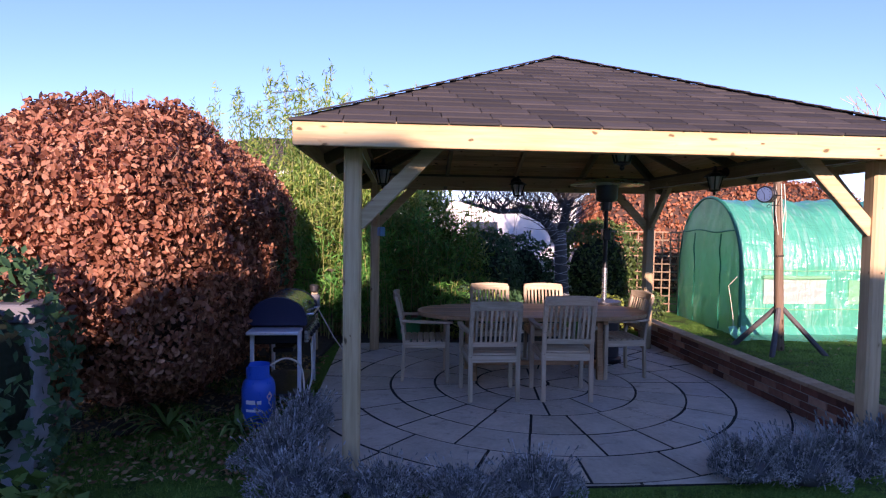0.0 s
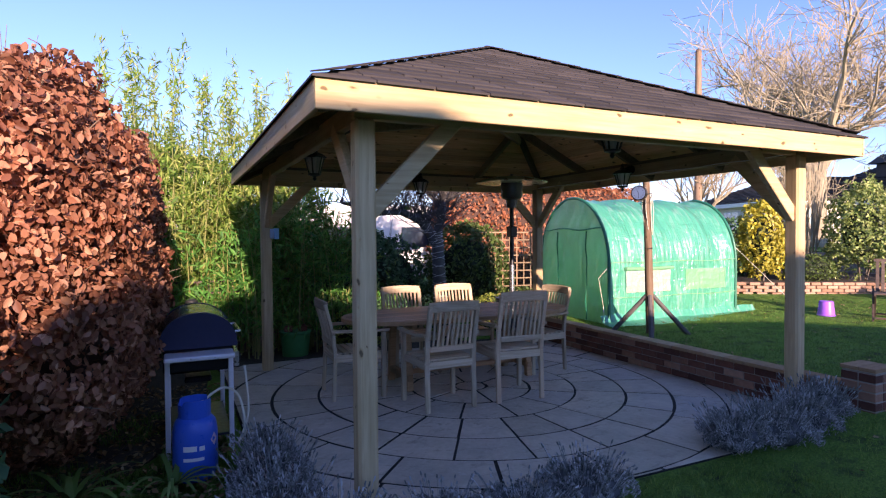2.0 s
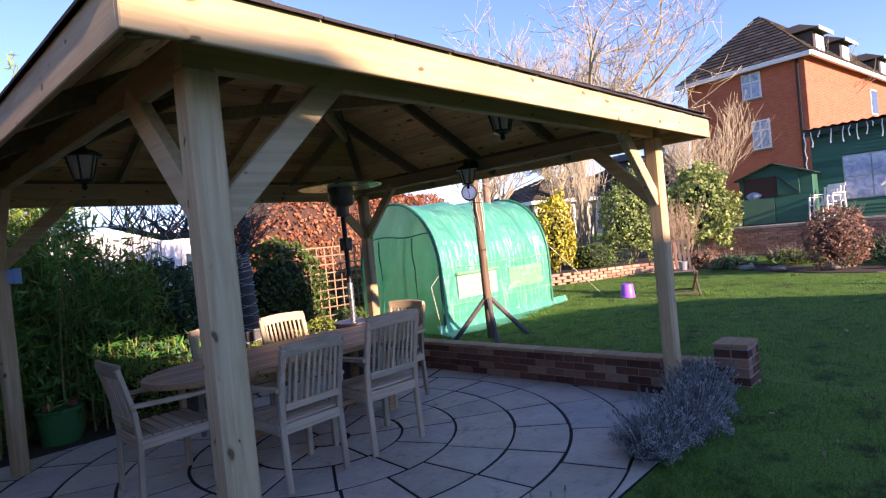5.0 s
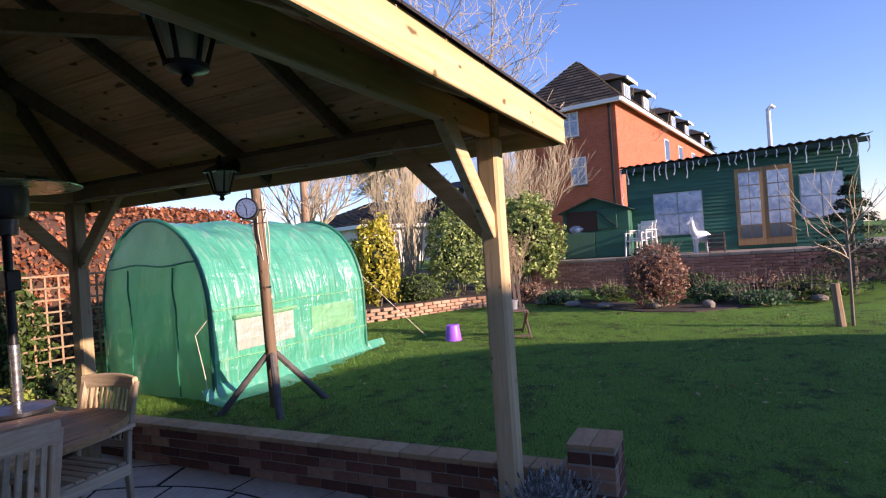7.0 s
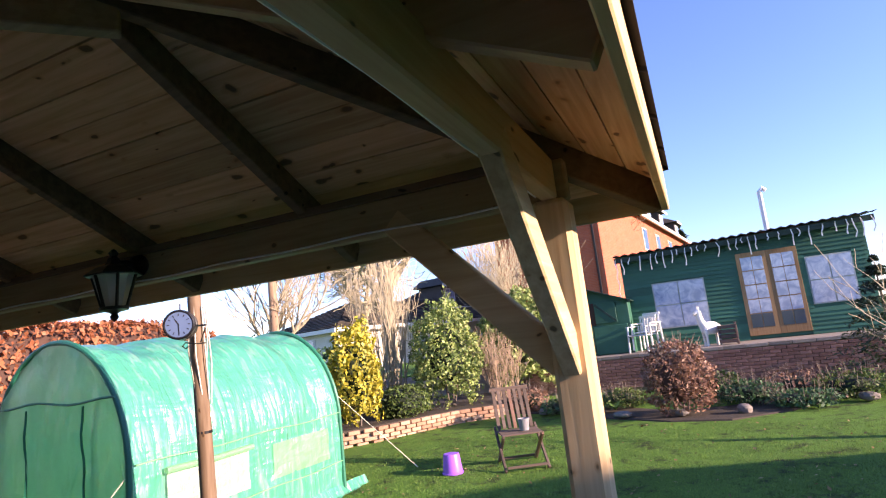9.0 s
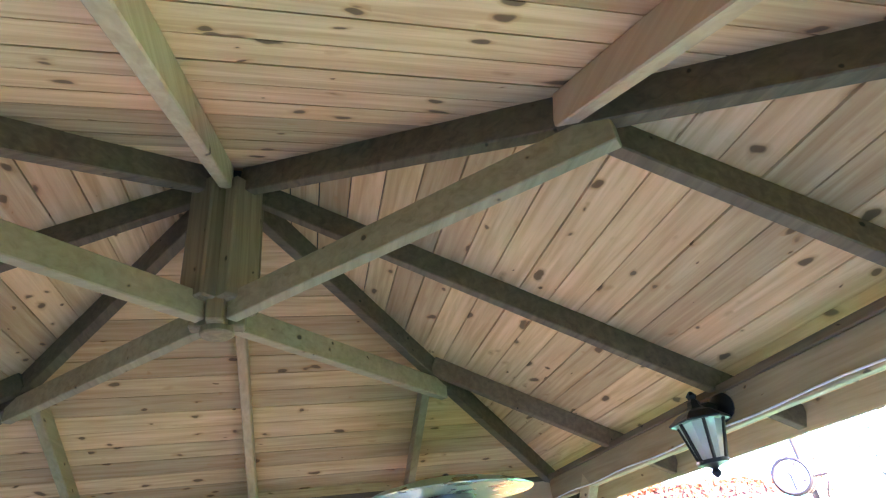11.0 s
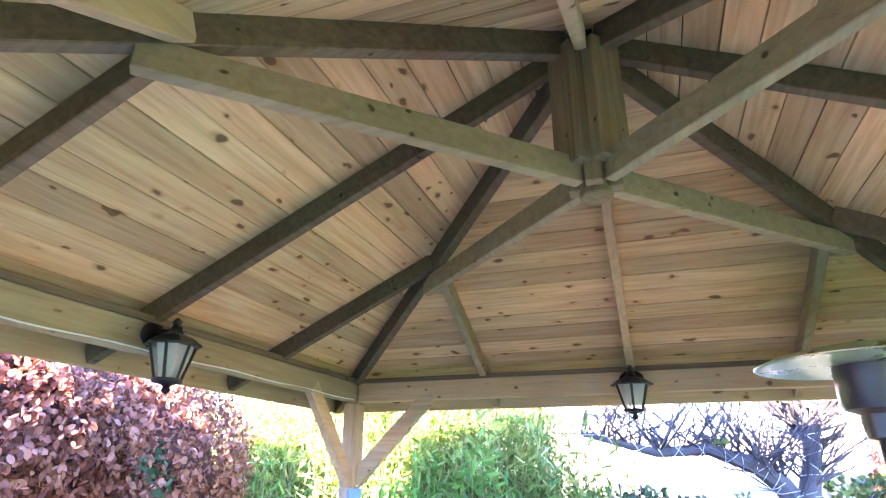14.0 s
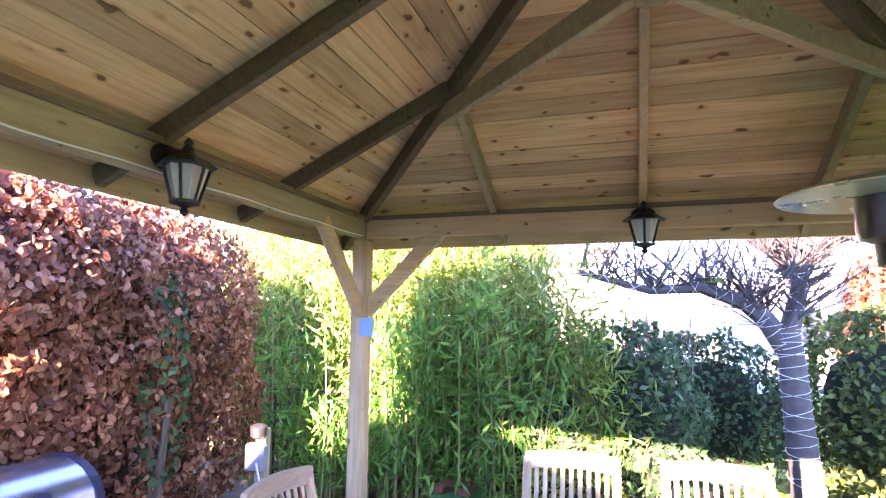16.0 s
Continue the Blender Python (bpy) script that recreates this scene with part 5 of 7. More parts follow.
conifer("cedar", 61.9, 4.1, 0.85, 14, 5.0, 5000, 103, "tall dark cedar far behind the houses", 0.7)
conifer("cedar", 66, -1.7, 0.85, 11.0, 4.0, 3000, 104, "dark conifer far behind the houses", 0.7)

# foreground plants beside the hedge's near end
bush("ivy_shrub", (-4.1, -2.45, 0.75), (0.55, 0.45, 0.85), 1500, 0.085, dark_leaf, "ragged ivy shrub round the old gate post", seed=111, wild=1.0, kk=0.55)
bush("green_shrub", (-3.75, -3.0, 0.14), (0.55, 0.4, 0.26), 420, 0.14, lily_leaf, "low bright green broad-leaved plant", seed=112, wild=0.8, width=0.5, kk=0.5)


# ---- barbecue corner ----
def barbecue(m):
    """Built along its own x, with its front towards -y."""
    b = thing("gas_barbecue", m, "gas barbecue on a trolley with a steel hood and side shelves", "barbecue")
    hood = Mb()
    L, r, n = 0.36, 0.27, 14
    for sx in (-1, 1):
        for k in range(n + 1):
            a = math.pi * k / n
            hood.v.append((sx * L, -r * math.cos(a), 0.86 + 0.27 * math.sin(a) ** 0.8))
    hood.f = [(k, k + 1, n + 2 + k, n + 1 + k) for k in range(n)]
    part("hood", hood, steel_hood, b, "curved reflective steel hood", smooth=True)
    for sx in (-1, 1):
        e = Mb()
        for k in range(n + 1):
            a = math.pi * k / n
            e.v += [(sx * (L - 0.012), -(r + 0.008) * math.cos(a), 0.855 + 0.28 * math.sin(a) ** 0.8), (sx * (L + 0.03), -(r + 0.008) * math.cos(a), 0.855 + 0.28 * math.sin(a) ** 0.8)]
        e.f = [(2 * k, 2 * k + 2, 2 * k + 3, 2 * k + 1) for k in range(n)] + [tuple(2 * k + 1 for k in range(n + 1)), tuple(2 * k for k in range(n + 1))[::-1]]
        part("hood_end", e, navy_vinyl, b, "dark blue hood end")
        part("side_shelf", Mb().box((sx * 0.39 if sx > 0 else -0.62, -0.24, 0.80), (0.62 if sx > 0 else -0.39, 0.24, 0.835), 0.008), shelf_metal, b, "grey metal side shelf")
        for sy in (-1, 1):
            part("leg", Mb().box((sx * 0.46 - 0.018, sy * 0.22 - 0.018, 0), (sx * 0.46 + 0.018, sy * 0.22 + 0.018, 0.8), 0.004), shelf_metal, b)
    part("firebox", Mb().box((-0.38, -0.25, 0.66), (0.38, 0.25, 0.86), 0.02), black_metal, b)
    part("control_panel", Mb().box((-0.38, -0.29, 0.68), (0.38, -0.25, 0.8), 0.008), steel, b)
    for k in range(4):
        part("knob", Mb().lathe([(0.026, 0), (0.024, 0.02), (0.018, 0.024)], 14, m=pose(-0.25 + k * 0.165, -0.29, 0.74, 90)), black_metal, b, smooth=True)
    hd_ = Mb().tube([(-0.22, -0.26, 0.94), (-0.22, -0.31, 0.945), (0.22, -0.31, 0.945), (0.22, -0.26, 0.94)], 0.011, 8)
    part("handle", hd_, steel, b, smooth=True)
    part("badge", Mb().lathe([(0.04, 0), (0.04, 0.004), (0.03, 0.006)], 16, m=pose(0.1, -0.235, 1.02, 58) @ Matrix.Diagonal((1, 0.55, 1, 1))), navy_vinyl, b)
    part("bottom_shelf", Mb().box((-0.46, -0.22, 0.16), (0.46, 0.22, 0.18), 0.004), dark_steel, b)
    part("drip_tray", Mb().box((-0.13, -0.1, 0.52), (0.13, 0.1, 0.57), 0.01), black_metal, b)
    return b


steel_hood = plain("hood_steel", (0.42, 0.46, 0.52), 0.22, 0.9, var=0.05)
barbecue(pose(-2.76, 0.0, -0.08, 0, 0, 90) @ Matrix.Diagonal((1, 1, 0.96, 1)))


def gas_bottle(m):
    g = thing("gas_bottle", m, "blue butane gas bottle with white lettering bars and a hazard label", "gas bottle")
    part("body", Mb().lathe([(0.12, 0), (0.125, 0.03), (0.14, 0.05), (0.142, 0.1), (0.142, 0.32), (0.13, 0.38), (0.1, 0.42), (0.06, 0.435)], 28), blue_paint, g, smooth=True)
    c = Mb()
    n = 22
    for k in range(n + 1):
        a = 0.5 + 5.3 * k / n
        for rr in (0.098, 0.104):
            c.v += [(rr * math.cos(a), rr * math.sin(a), 0.405), (rr * math.cos(a), rr * math.sin(a), 0.53 - 0.03 * (abs(k - n / 2) < 3))]
    for k in range(n):
        o = 4 * k
        c.f += [(o, o + 4, o + 5, o + 1), (o + 2, o + 3, o + 7, o + 6), (o + 1, o + 5, o + 7, o + 3)]
    part("collar", c, blue_paint, g)
    part("valve", Mb().lathe([(0.03, 0.43), (0.03, 0.47), (0.02, 0.475), (0.02, 0.5)], 12), black_metal, g, smooth=True)

    def decal(name, a0, a1, z0, z1, mat, rr=0.1435):
        d = Mb()
        for k in range(7):
            a = radians(a0 + (a1 - a0) * k / 6)
            d.v += [(rr * math.cos(a), rr * math.sin(a), z0), (rr * math.cos(a), rr * math.sin(a), z1)]
        d.f = [(2 * k, 2 * k + 2, 2 * k + 3, 2 * k + 1) for k in range(6)]
        part(name, d, mat, g)

    decal("lettering_bar", 228, 262, 0.215, 0.25, white_paint)
    decal("lettering_bar", 268, 282, 0.215, 0.245, white_paint)
    decal("lettering_bar", 228, 280, 0.15, 0.172, white_paint)
    rr = 0.1438
    d = Mb()
    a0 = radians(312)
    d.v = [(rr * math.cos(a0 + q), rr * math.sin(a0 + q), 0.27 + z) for q, z in ((-0.22, 0), (0, -0.045), (0.22, 0), (0, 0.045))]
    d.f = [(0, 1, 2, 3)]
    part("hazard_label", d, label_m, g, "white and red diamond hazard label")
    return g


label_m = plain("hazard_pink", (0.72, 0.5, 0.5), 0.5)
gas_bottle(pose(-2.81, -0.92, -0.03, 0, 0, 10))
ho = Mb()
pts = [(-2.76, -0.84, 0.45), (-2.62, -0.72, 0.5), (-2.5, -0.62, 0.4), (-2.46, -0.66, 0.15), (-2.5, -0.55, 0.03), (-2.42, -0.5, 0.25), (-2.44, -0.4, 0.62)]
sm = []
for i in range(len(pts) - 1):
    for u in np.linspace(0, 1, 6, endpoint=False):
        p0, p1, p2, p3 = (Vector(pts[max(0, min(len(pts) - 1, i + o))]) for o in (-1, 0, 1, 2))
        sm.append(0.5 * ((2 * p1) + (p2 - p0) * u + (2 * p0 - 5 * p1 + 4 * p2 - p3) * u * u + (3 * p1 - p0 - 3 * p2 + p3) * u ** 3))
tagged(part("gas_hose", ho.tube(sm, 0.009, 7), rope_m, smooth=True), "pale rubber gas hose looping from bottle to barbecue", "hose")


# ---- polythene tunnel on the lawn ----
def tunnel(m):
    """Along its own x; the near end at x = 0, the sunny side at -y."""
    t = thing("polytunnel", m, "green polythene garden tunnel with a rolled-up mesh window and pale door", "greenhouse")
    L, W, H = 2.85, 0.97, 2.08

    def arc(a):
        """Half-hoop with straight legs; a from 0 to 1."""
        leg = 0.95
        if a < 0.28:
            return -W, leg * a / 0.28
        if a > 0.72:
            return W, leg * (1 - a) / 0.28
        q = math.pi * (a - 0.28) / 0.44
        return -W * math.cos(q), leg + (H - leg) * math.sin(q)

    nx, na = 130, 110
    s = Mb()
    g = random.Random(2)
    for i in range(nx + 1):
        x = L * i / nx
        for j in range(na + 1):
            y, z = arc(j / na)
            sag = 0.022 * math.sin(math.pi * 3 * i / nx) ** 2
            q = j * 44 / na
            w = 0.012 * noise.noise(Vector((x * 4, q * 0.25, 1.3))) + 0.003 * noise.noise(Vector((x * 8, q * 0.5, 4.0)))
            w += 0.012 * (1 - abs(noise.noise(Vector((x * 2.6 + q * 0.14, q * 0.2 - x * 0.7, 7.0))))) ** 4 + 0.005 * (1 - abs(noise.noise(Vector((x * 5 - q * 0.2, q * 0.3 + x, 9.0))))) ** 3
            k = 1 - sag + w
            s.v.append((x, y * k, z * k if z > 0.05 else z))
    s.f = [(i * (na + 1) + j, (i + 1) * (na + 1) + j, (i + 1) * (na + 1) + j + 1, i * (na + 1) + j + 1) for i in range(nx) for j in range(na)]
    part("cover", s, green_film, t, smooth=True)
    for x in (0.0, L):
        e = Mb()
        cols = 40
        ys = [-W + 2 * W * k / cols for k in range(cols + 1)]

        def topz(y):
            lo = 0.95
            u = max(0.0, 1 - (y / W) ** 2)
            return lo + (H - lo) * math.sqrt(u)

        for y in ys:
            for r in range(31):
                z = topz(y) * r / 30
                dx = 0.025 * noise.noise(Vector((y * 3, z * 3, x))) + 0.012 * noise.noise(Vector((y * 9, z * 6, x + 2))) - 0.02 * (1 - abs(noise.noise(Vector((y * 5 + z * 2.5, z * 1.2, x + 5))))) ** 4
                e.v.append((x + dx, y, z))
        e.f = [(c * 31 + r, (c + 1) * 31 + r, (c + 1) * 31 + r + 1, c * 31 + r + 1) for c in range(cols) for r in range(30)]
        part("end_panel", e, pale_film, t, "pale translucent green end panel", smooth=True)
        hoop = Mb().tube([(x, arc(j / na)[0] * 1.012, arc(j / na)[1] * 1.012) for j in range(0, na + 1, 2)], 0.026, 8)
        part("hoop", hoop, green_trim, t, smooth=True)
    for x in (L / 3, 2 * L / 3):
        part("hoop", Mb().tube([(x, arc(j / na)[0] * 0.99, arc(j / na)[1] * 0.99) for j in range(0, na + 1, 2)], 0.014, 6), green_trim, t, smooth=True)
    for yy in (-0.42, 0.42):
        z = Mb().tube([(-0.02 + 0.008 * math.sin(q * 21), yy + 0.015 * math.sin(q * 9), 0.02 + q * 1.5) for q in np.linspace(0, 1, 14)], 0.011, 5)
        part("door_zip", z, green_trim, t)
    part("door_zip", Mb().tube([(-0.022, q, 1.56 + 0.02 * math.sin(q * 6)) for q in np.linspace(-0.85, 0.85, 12)], 0.011, 5), green_trim, t)
    for x0 in (0.35, 1.65):
        wdw = Mb()
        for i in range(9):
            for j in range(7):
                wdw.v.append((x0 + 0.95 * i / 8, -W * 1.012 - 0.006 - 0.01 * noise.noise(Vector((i * 0.7, j * 0.7, x0))), 0.5 + 0.36 * j / 6))
        wdw.f = [(i * 7 + j, (i + 1) * 7 + j, (i + 1) * 7 + j + 1, i * 7 + j + 1) for i in range(8) for j in range(6)]
        part("mesh_window", wdw, mesh_film if x0 < 1 else pale_film, t, "white mesh ventilation window" if x0 < 1 else "")
        if x0 < 1:
            part("window_roll", Mb().tube([(x0 - 0.03, -W - 0.045, 0.9), (x0 + 0.5, -W - 0.05, 0.89), (x0 + 0.98, -W - 0.045, 0.9)], 0.03, 8), pale_film, t, smooth=True)
    for z in (0.42, 1.0):
        part("seam", Mb().tube([(q, -W * 1.012 - 0.01, z + 0.01 * math.sin(q * 5)) for q in np.linspace(0, L, 16)], 0.008, 4), pale_film, t)
    sk = Mb()
    n = 30
    for i in range(n + 1):
        x = -0.16 + (L + 0.62) * i / n
        w1, w2 = 0.01 * math.sin(x * 7), 0.05 * noise.noise(Vector((x * 2.2, 0, 0)))
        for y, z in ((-W, 0.16), (-W - 0.06, 0.05), (-W - 0.16 + w1, 0.022), (-W - 0.3 + w2 - 0.16 * x / L, 0.008)):
            sk.v.append((x, y, z + 0.006 * math.sin(x * 13)))
    sk.f = [(i * 4 + j, (i + 1) * 4 + j, (i + 1) * 4 + j + 1, i * 4 + j + 1) for i in range(n) for j in range(3)]
    part("ground_skirt", sk, green_film, t, "loose green polythene skirt spread on the grass", smooth=True)
    ties = Mb().tube([(-0.04, -W - 0.02, 0.92), (-0.12, -W + 0.1, 0.75), (-0.06, -W + 0.06, 0.3), (-0.1, -W - 0.05, -0.1)], 0.006, 4)
    part("guy_rope", ties, rope_m, t)
    ties = Mb().tube([(L + 0.02, -W * 0.5, 1.6), (L + 1.2, -W - 0.4, 0.05)], 0.005, 4)
    part("guy_rope", ties, rope_m, t)
    return t


tunnel(pose(3.47, 3.09, 0.12, 0, 0, -2))


# ---- post with clock ----
def clock_post(m):
    p = thing("clock_post", m, "round weathered wooden post braced by struts on the lawn", "post")
    part("post", Mb().tube([(0.02, 0, -0.1), (0, 0, 0.4), (-0.03, 0.0, 1.3), (-0.07, 0, 2.2), (-0.085, 0, 2.5)], [0.062, 0.06, 0.055, 0.05, 0.048], 12), old_wood, p, smooth=True)
    for a in (-42, 138, 228):
        c, s = math.cos(radians(a)), math.sin(radians(a))
        part("strut", Mb().tube([(0.58 * c, 0.58 * s, -0.06), (0.04 * c, 0.04 * s, 0.56)], [0.035, 0.032], 8), bark_dark, p, smooth=True)
    part("band", Mb().lathe([(0.058, 1.25), (0.058, 1.27)], 14, (-0.025, 0, 0)), black_metal, p)
    ro = Mb()
    for k in range(7):
        a = k * 0.9
        ro.tube([(-0.05 + 0.06 * math.cos(a), 0.06 * math.sin(a), 2.2), (-0.04 + 0.08 * math.cos(a), 0.08 * math.sin(a), 1.95 - 0.03 * k), (-0.03 + 0.06 * math.cos(a + 0.3), 0.06 * math.sin(a + 0.3), 1.7 - 0.04 * k)], 0.006, 4)
    part("rope", ro, rope_m, p, "loose pale cord hanging from the post")
    return p


CP = (3.45, 1.25, 0.12)
clock_post(pose(*CP, 2, -2))


def outdoor_clock(m):
    c = thing("outdoor_clock", m, "round two-sided station clock on a scrolled iron bracket", "clock")
    for sg in (0, 180):
        t = pose(0, 0, 0, 0, 0, sg)
        part("rim", Mb().lathe([(0.13, 0.0), (0.15, 0.01), (0.15, 0.075), (0.135, 0.085), (0.125, 0.075)], 28, m=t @ pose(0, 0, 0, 90)), black_metal, c, smooth=True)
        part("dial", Mb().lathe([(0.125, 0.04), (0.125, 0.077)], 28, m=t @ pose(0, 0, 0, 90)), dial_m, c, "pale blue-white dial")
        for k in range(12):
            part("hour_mark", Mb().box((-0.004, -0.0795, 0.085), (0.004, -0.0775, 0.108), 0.0005, t @ pose(0, 0, 0, 0, k * 30, 0)), black_metal, c)
        part("pointer", Mb().box((-0.004, -0.0795, -0.01), (0.004, -0.0775, 0.07), 0.0005, t @ pose(0, 0, 0, 0, -32, 0)), black_metal, c)
        part("pointer", Mb().box((-0.003, -0.0825, -0.01), (0.003, -0.0805, 0.095), 0.0005, t @ pose(0, 0, 0, 0, 178, 0)), black_metal, c)
    br = Mb()
    br.tube([(0.15, 0, -0.02), (0.24, 0, -0.02)], 0.01, 6)
    br.tube([(0.23, 0, -0.2), (0.12, 0, -0.2), (0.04, 0, -0.18), (0.01, 0, -0.21), (0.04, 0, -0.24), (0.07, 0, -0.215)], 0.007, 5)
    br.tube([(0.23, 0, -0.05), (0.18, 0, -0.19)], 0.007, 5)
    br.tube([(0, 0, 0.15), (0, 0, 0.22)], 0.008, 5)
    part("bracket", br, black_metal, c)
    return c


outdoor_clock(pose(3.12, 1.12, 2.17, 0, 0, -52) @ Matrix.Diagonal((0.72, 0.95, 0.72, 1)))


# ---- things on the lawn ----
bk = thing("bucket", pose(7.1, 0.9, ground_z(7.1, 0.9)), "upturned purple plastic bucket on the grass", "bucket")
part("body", Mb().lathe([(0.125, 0.0), (0.13, 0.0), (0.128, 0.03), (0.105, 0.24), (0.1, 0.25), (0.0, 0.252)], 24), purple_plastic, bk, smooth=True)
part("rim", Mb().lathe([(0.128, 0.0), (0.138, 0.004), (0.138, 0.022), (0.128, 0.026)], 24), purple_plastic, bk, smooth=True)


def folding_chair(m):
    f = thing("folding_chair", m, "dark weathered slatted folding garden chair on the lawn", "chair")
    for k in range(7):
        x = -0.21 + 0.07 * k
        part("back_slat", Mb().beam((x, -0.2, 0.42), (x, -0.42, 0.92), 0.045, 0.015, 0.003, up=(0, 1, 0)), dark_slat, f)
        part("seat_slat", Mb().box((-0.25, -0.2 + k * 0.068, 0.4), (0.25, -0.15 + k * 0.068, 0.416), 0.003), dark_slat, f)
    part("back_rail", Mb().beam((-0.26, -0.415, 0.9), (0.26, -0.415, 0.9), 0.03, 0.05), dark_slat, f)
    for sx in (-1, 1):
        part("leg", Mb().beam((sx * 0.24, -0.35, 0), (sx * 0.24, 0.25, 0.4), 0.03, 0.045), dark_slat, f)
        part("leg", Mb().beam((sx * 0.26, 0.3, 0), (sx * 0.26, -0.25, 0.45), 0.03, 0.045), dark_slat, f)
        part("runner", Mb().beam((-0.24, sx * 0.3, 0.05), (0.24, sx * 0.3, 0.05), 0.025, 0.03), dark_slat, f)
    return f


dark_slat = timber("dark_slat", (0.16, 0.12, 0.1), (0.09, 0.065, 0.05), 0, knots=False)
fcz = ground_z(7.5, 0.05)
folding_chair(pose(7.5, 0.08, fcz, 0, 0, 118) @ Matrix.Diagonal((1.05, 1.05, 1.05, 1)))
pot = thing("plant_pot", pose(7.5, 0.0, fcz + 0.44), "small grey plant pot standing on the folding chair", "pot")
part("body", Mb().lathe([(0.06, 0), (0.075, 0.13), (0.082, 0.13), (0.082, 0.15), (0.07, 0.15), (0.055, 0.02)], 18), plain("grey_pot", (0.22, 0.23, 0.25), 0.6), pot, smooth=True)

sap = thing("sapling", pose(8.55, -4.6, ground_z(8.55, -4.6)) @ Matrix.Diagonal((1.15, 1.15, 1.15, 1)), "young leafless sapling tied to a short stake", "tree")
sm_ = Mb()
gq = random.Random(3)
sm_.tube([(0, 0, -0.05), (0.01, 0, 0.8), (0.0, 0.01, 1.3)], [0.022, 0.018, 0.014], 7)
part("trunk", sm_, bark, sap)
sb = Mb()
for k in range(9):
    a = k * 2.4
    grow(sb, Vector((0, 0, 0.75 + 0.06 * k)), Vector((math.cos(a), math.sin(a), 0.7)).normalized(), 0.55, 0.01, 2, gq, 0.5, 0.1, 2, 0.003)
part("crown", sb, twig_pale, sap)
stk_ = thing("tree_stake", pose(8.5, -4.46, ground_z(8.5, -4.46)), "stout split wooden stake beside the sapling", "stake")
part("stake", Mb().tube([(0, 0, -0.1), (0.02, 0.03, 0.3), (0.02, 0.05, 0.6)], [0.065, 0.06, 0.055], 8), old_wood, stk_)

# ---- low curved brick edging and far wall ----
EDGE = [Vector(p) for p in ((7.9, 4.9), (8.8, 4.0), (9.5, 3.45), (10.4, 3.0), (11.2, 2.5), (11.8, 1.7))]
lw = tagged(part("edging_wall", Mb().tube([(p.x + 0.06, p.y + 0.05, 0.3) for i, p in enumerate(EDGE)], 0.1, 4), mortar), "low pale-brick edging wall round a raised bed", "wall", kind="structure")
wall_far = tagged(part("wall_far", Mb().box((14.53, -8.5, 0.1), (14.75, 6.5, 1.015), 0.003), mortar), "long low brick terrace wall with pale coping", "wall", kind="structure")
raised = Mb().slab([(8.1, 5.0), (8.95, 4.15), (9.65, 3.6), (10.5, 3.15), (11.3, 2.65), (11.9, 1.85), (14.5, 1.7), (14.5, 8), (8.1, 8)], 0.1, 0.45, 0.03)
tagged(part("raised_bed", raised, soil), "raised bed of dark earth behind the edging", "flower bed", kind="structure")
bed2 = Mb().slab([(12.0, 1.65), (11.6, 0.6), (10.6, -0.6), (10.05, -1.6), (9.95, -2.5), (10.55, -3.4), (11.8, -4.4), (13.2, -5.4), (14.0, -8), (14.5, -8), (14.5, 1.65)], 0.1, 0.232, 0.04)
tagged(part("flower_bed", bed2, soil), "planted border of dark earth below the terrace wall", "flower bed", kind="structure")
for k in range(7):
    y = 0.9 - k * 0.9 + R.uniform(-0.1, 0.1)
    rk = blob_core((0, 0, 0), (R.uniform(0.08, 0.16), R.uniform(0.08, 0.17), R.uniform(0.05, 0.09)), 2.6, 1.0, k)
    o = part("rock", rk, stone_m, m=pose(10.4 + 0.13 * (y + 2.0) ** 2 + R.uniform(-.1, .3), y, 0.29, 0, 0, R.uniform(0, 90)))
    tagged(o, "rounded grey stone edging the border", "stone", "border stones")

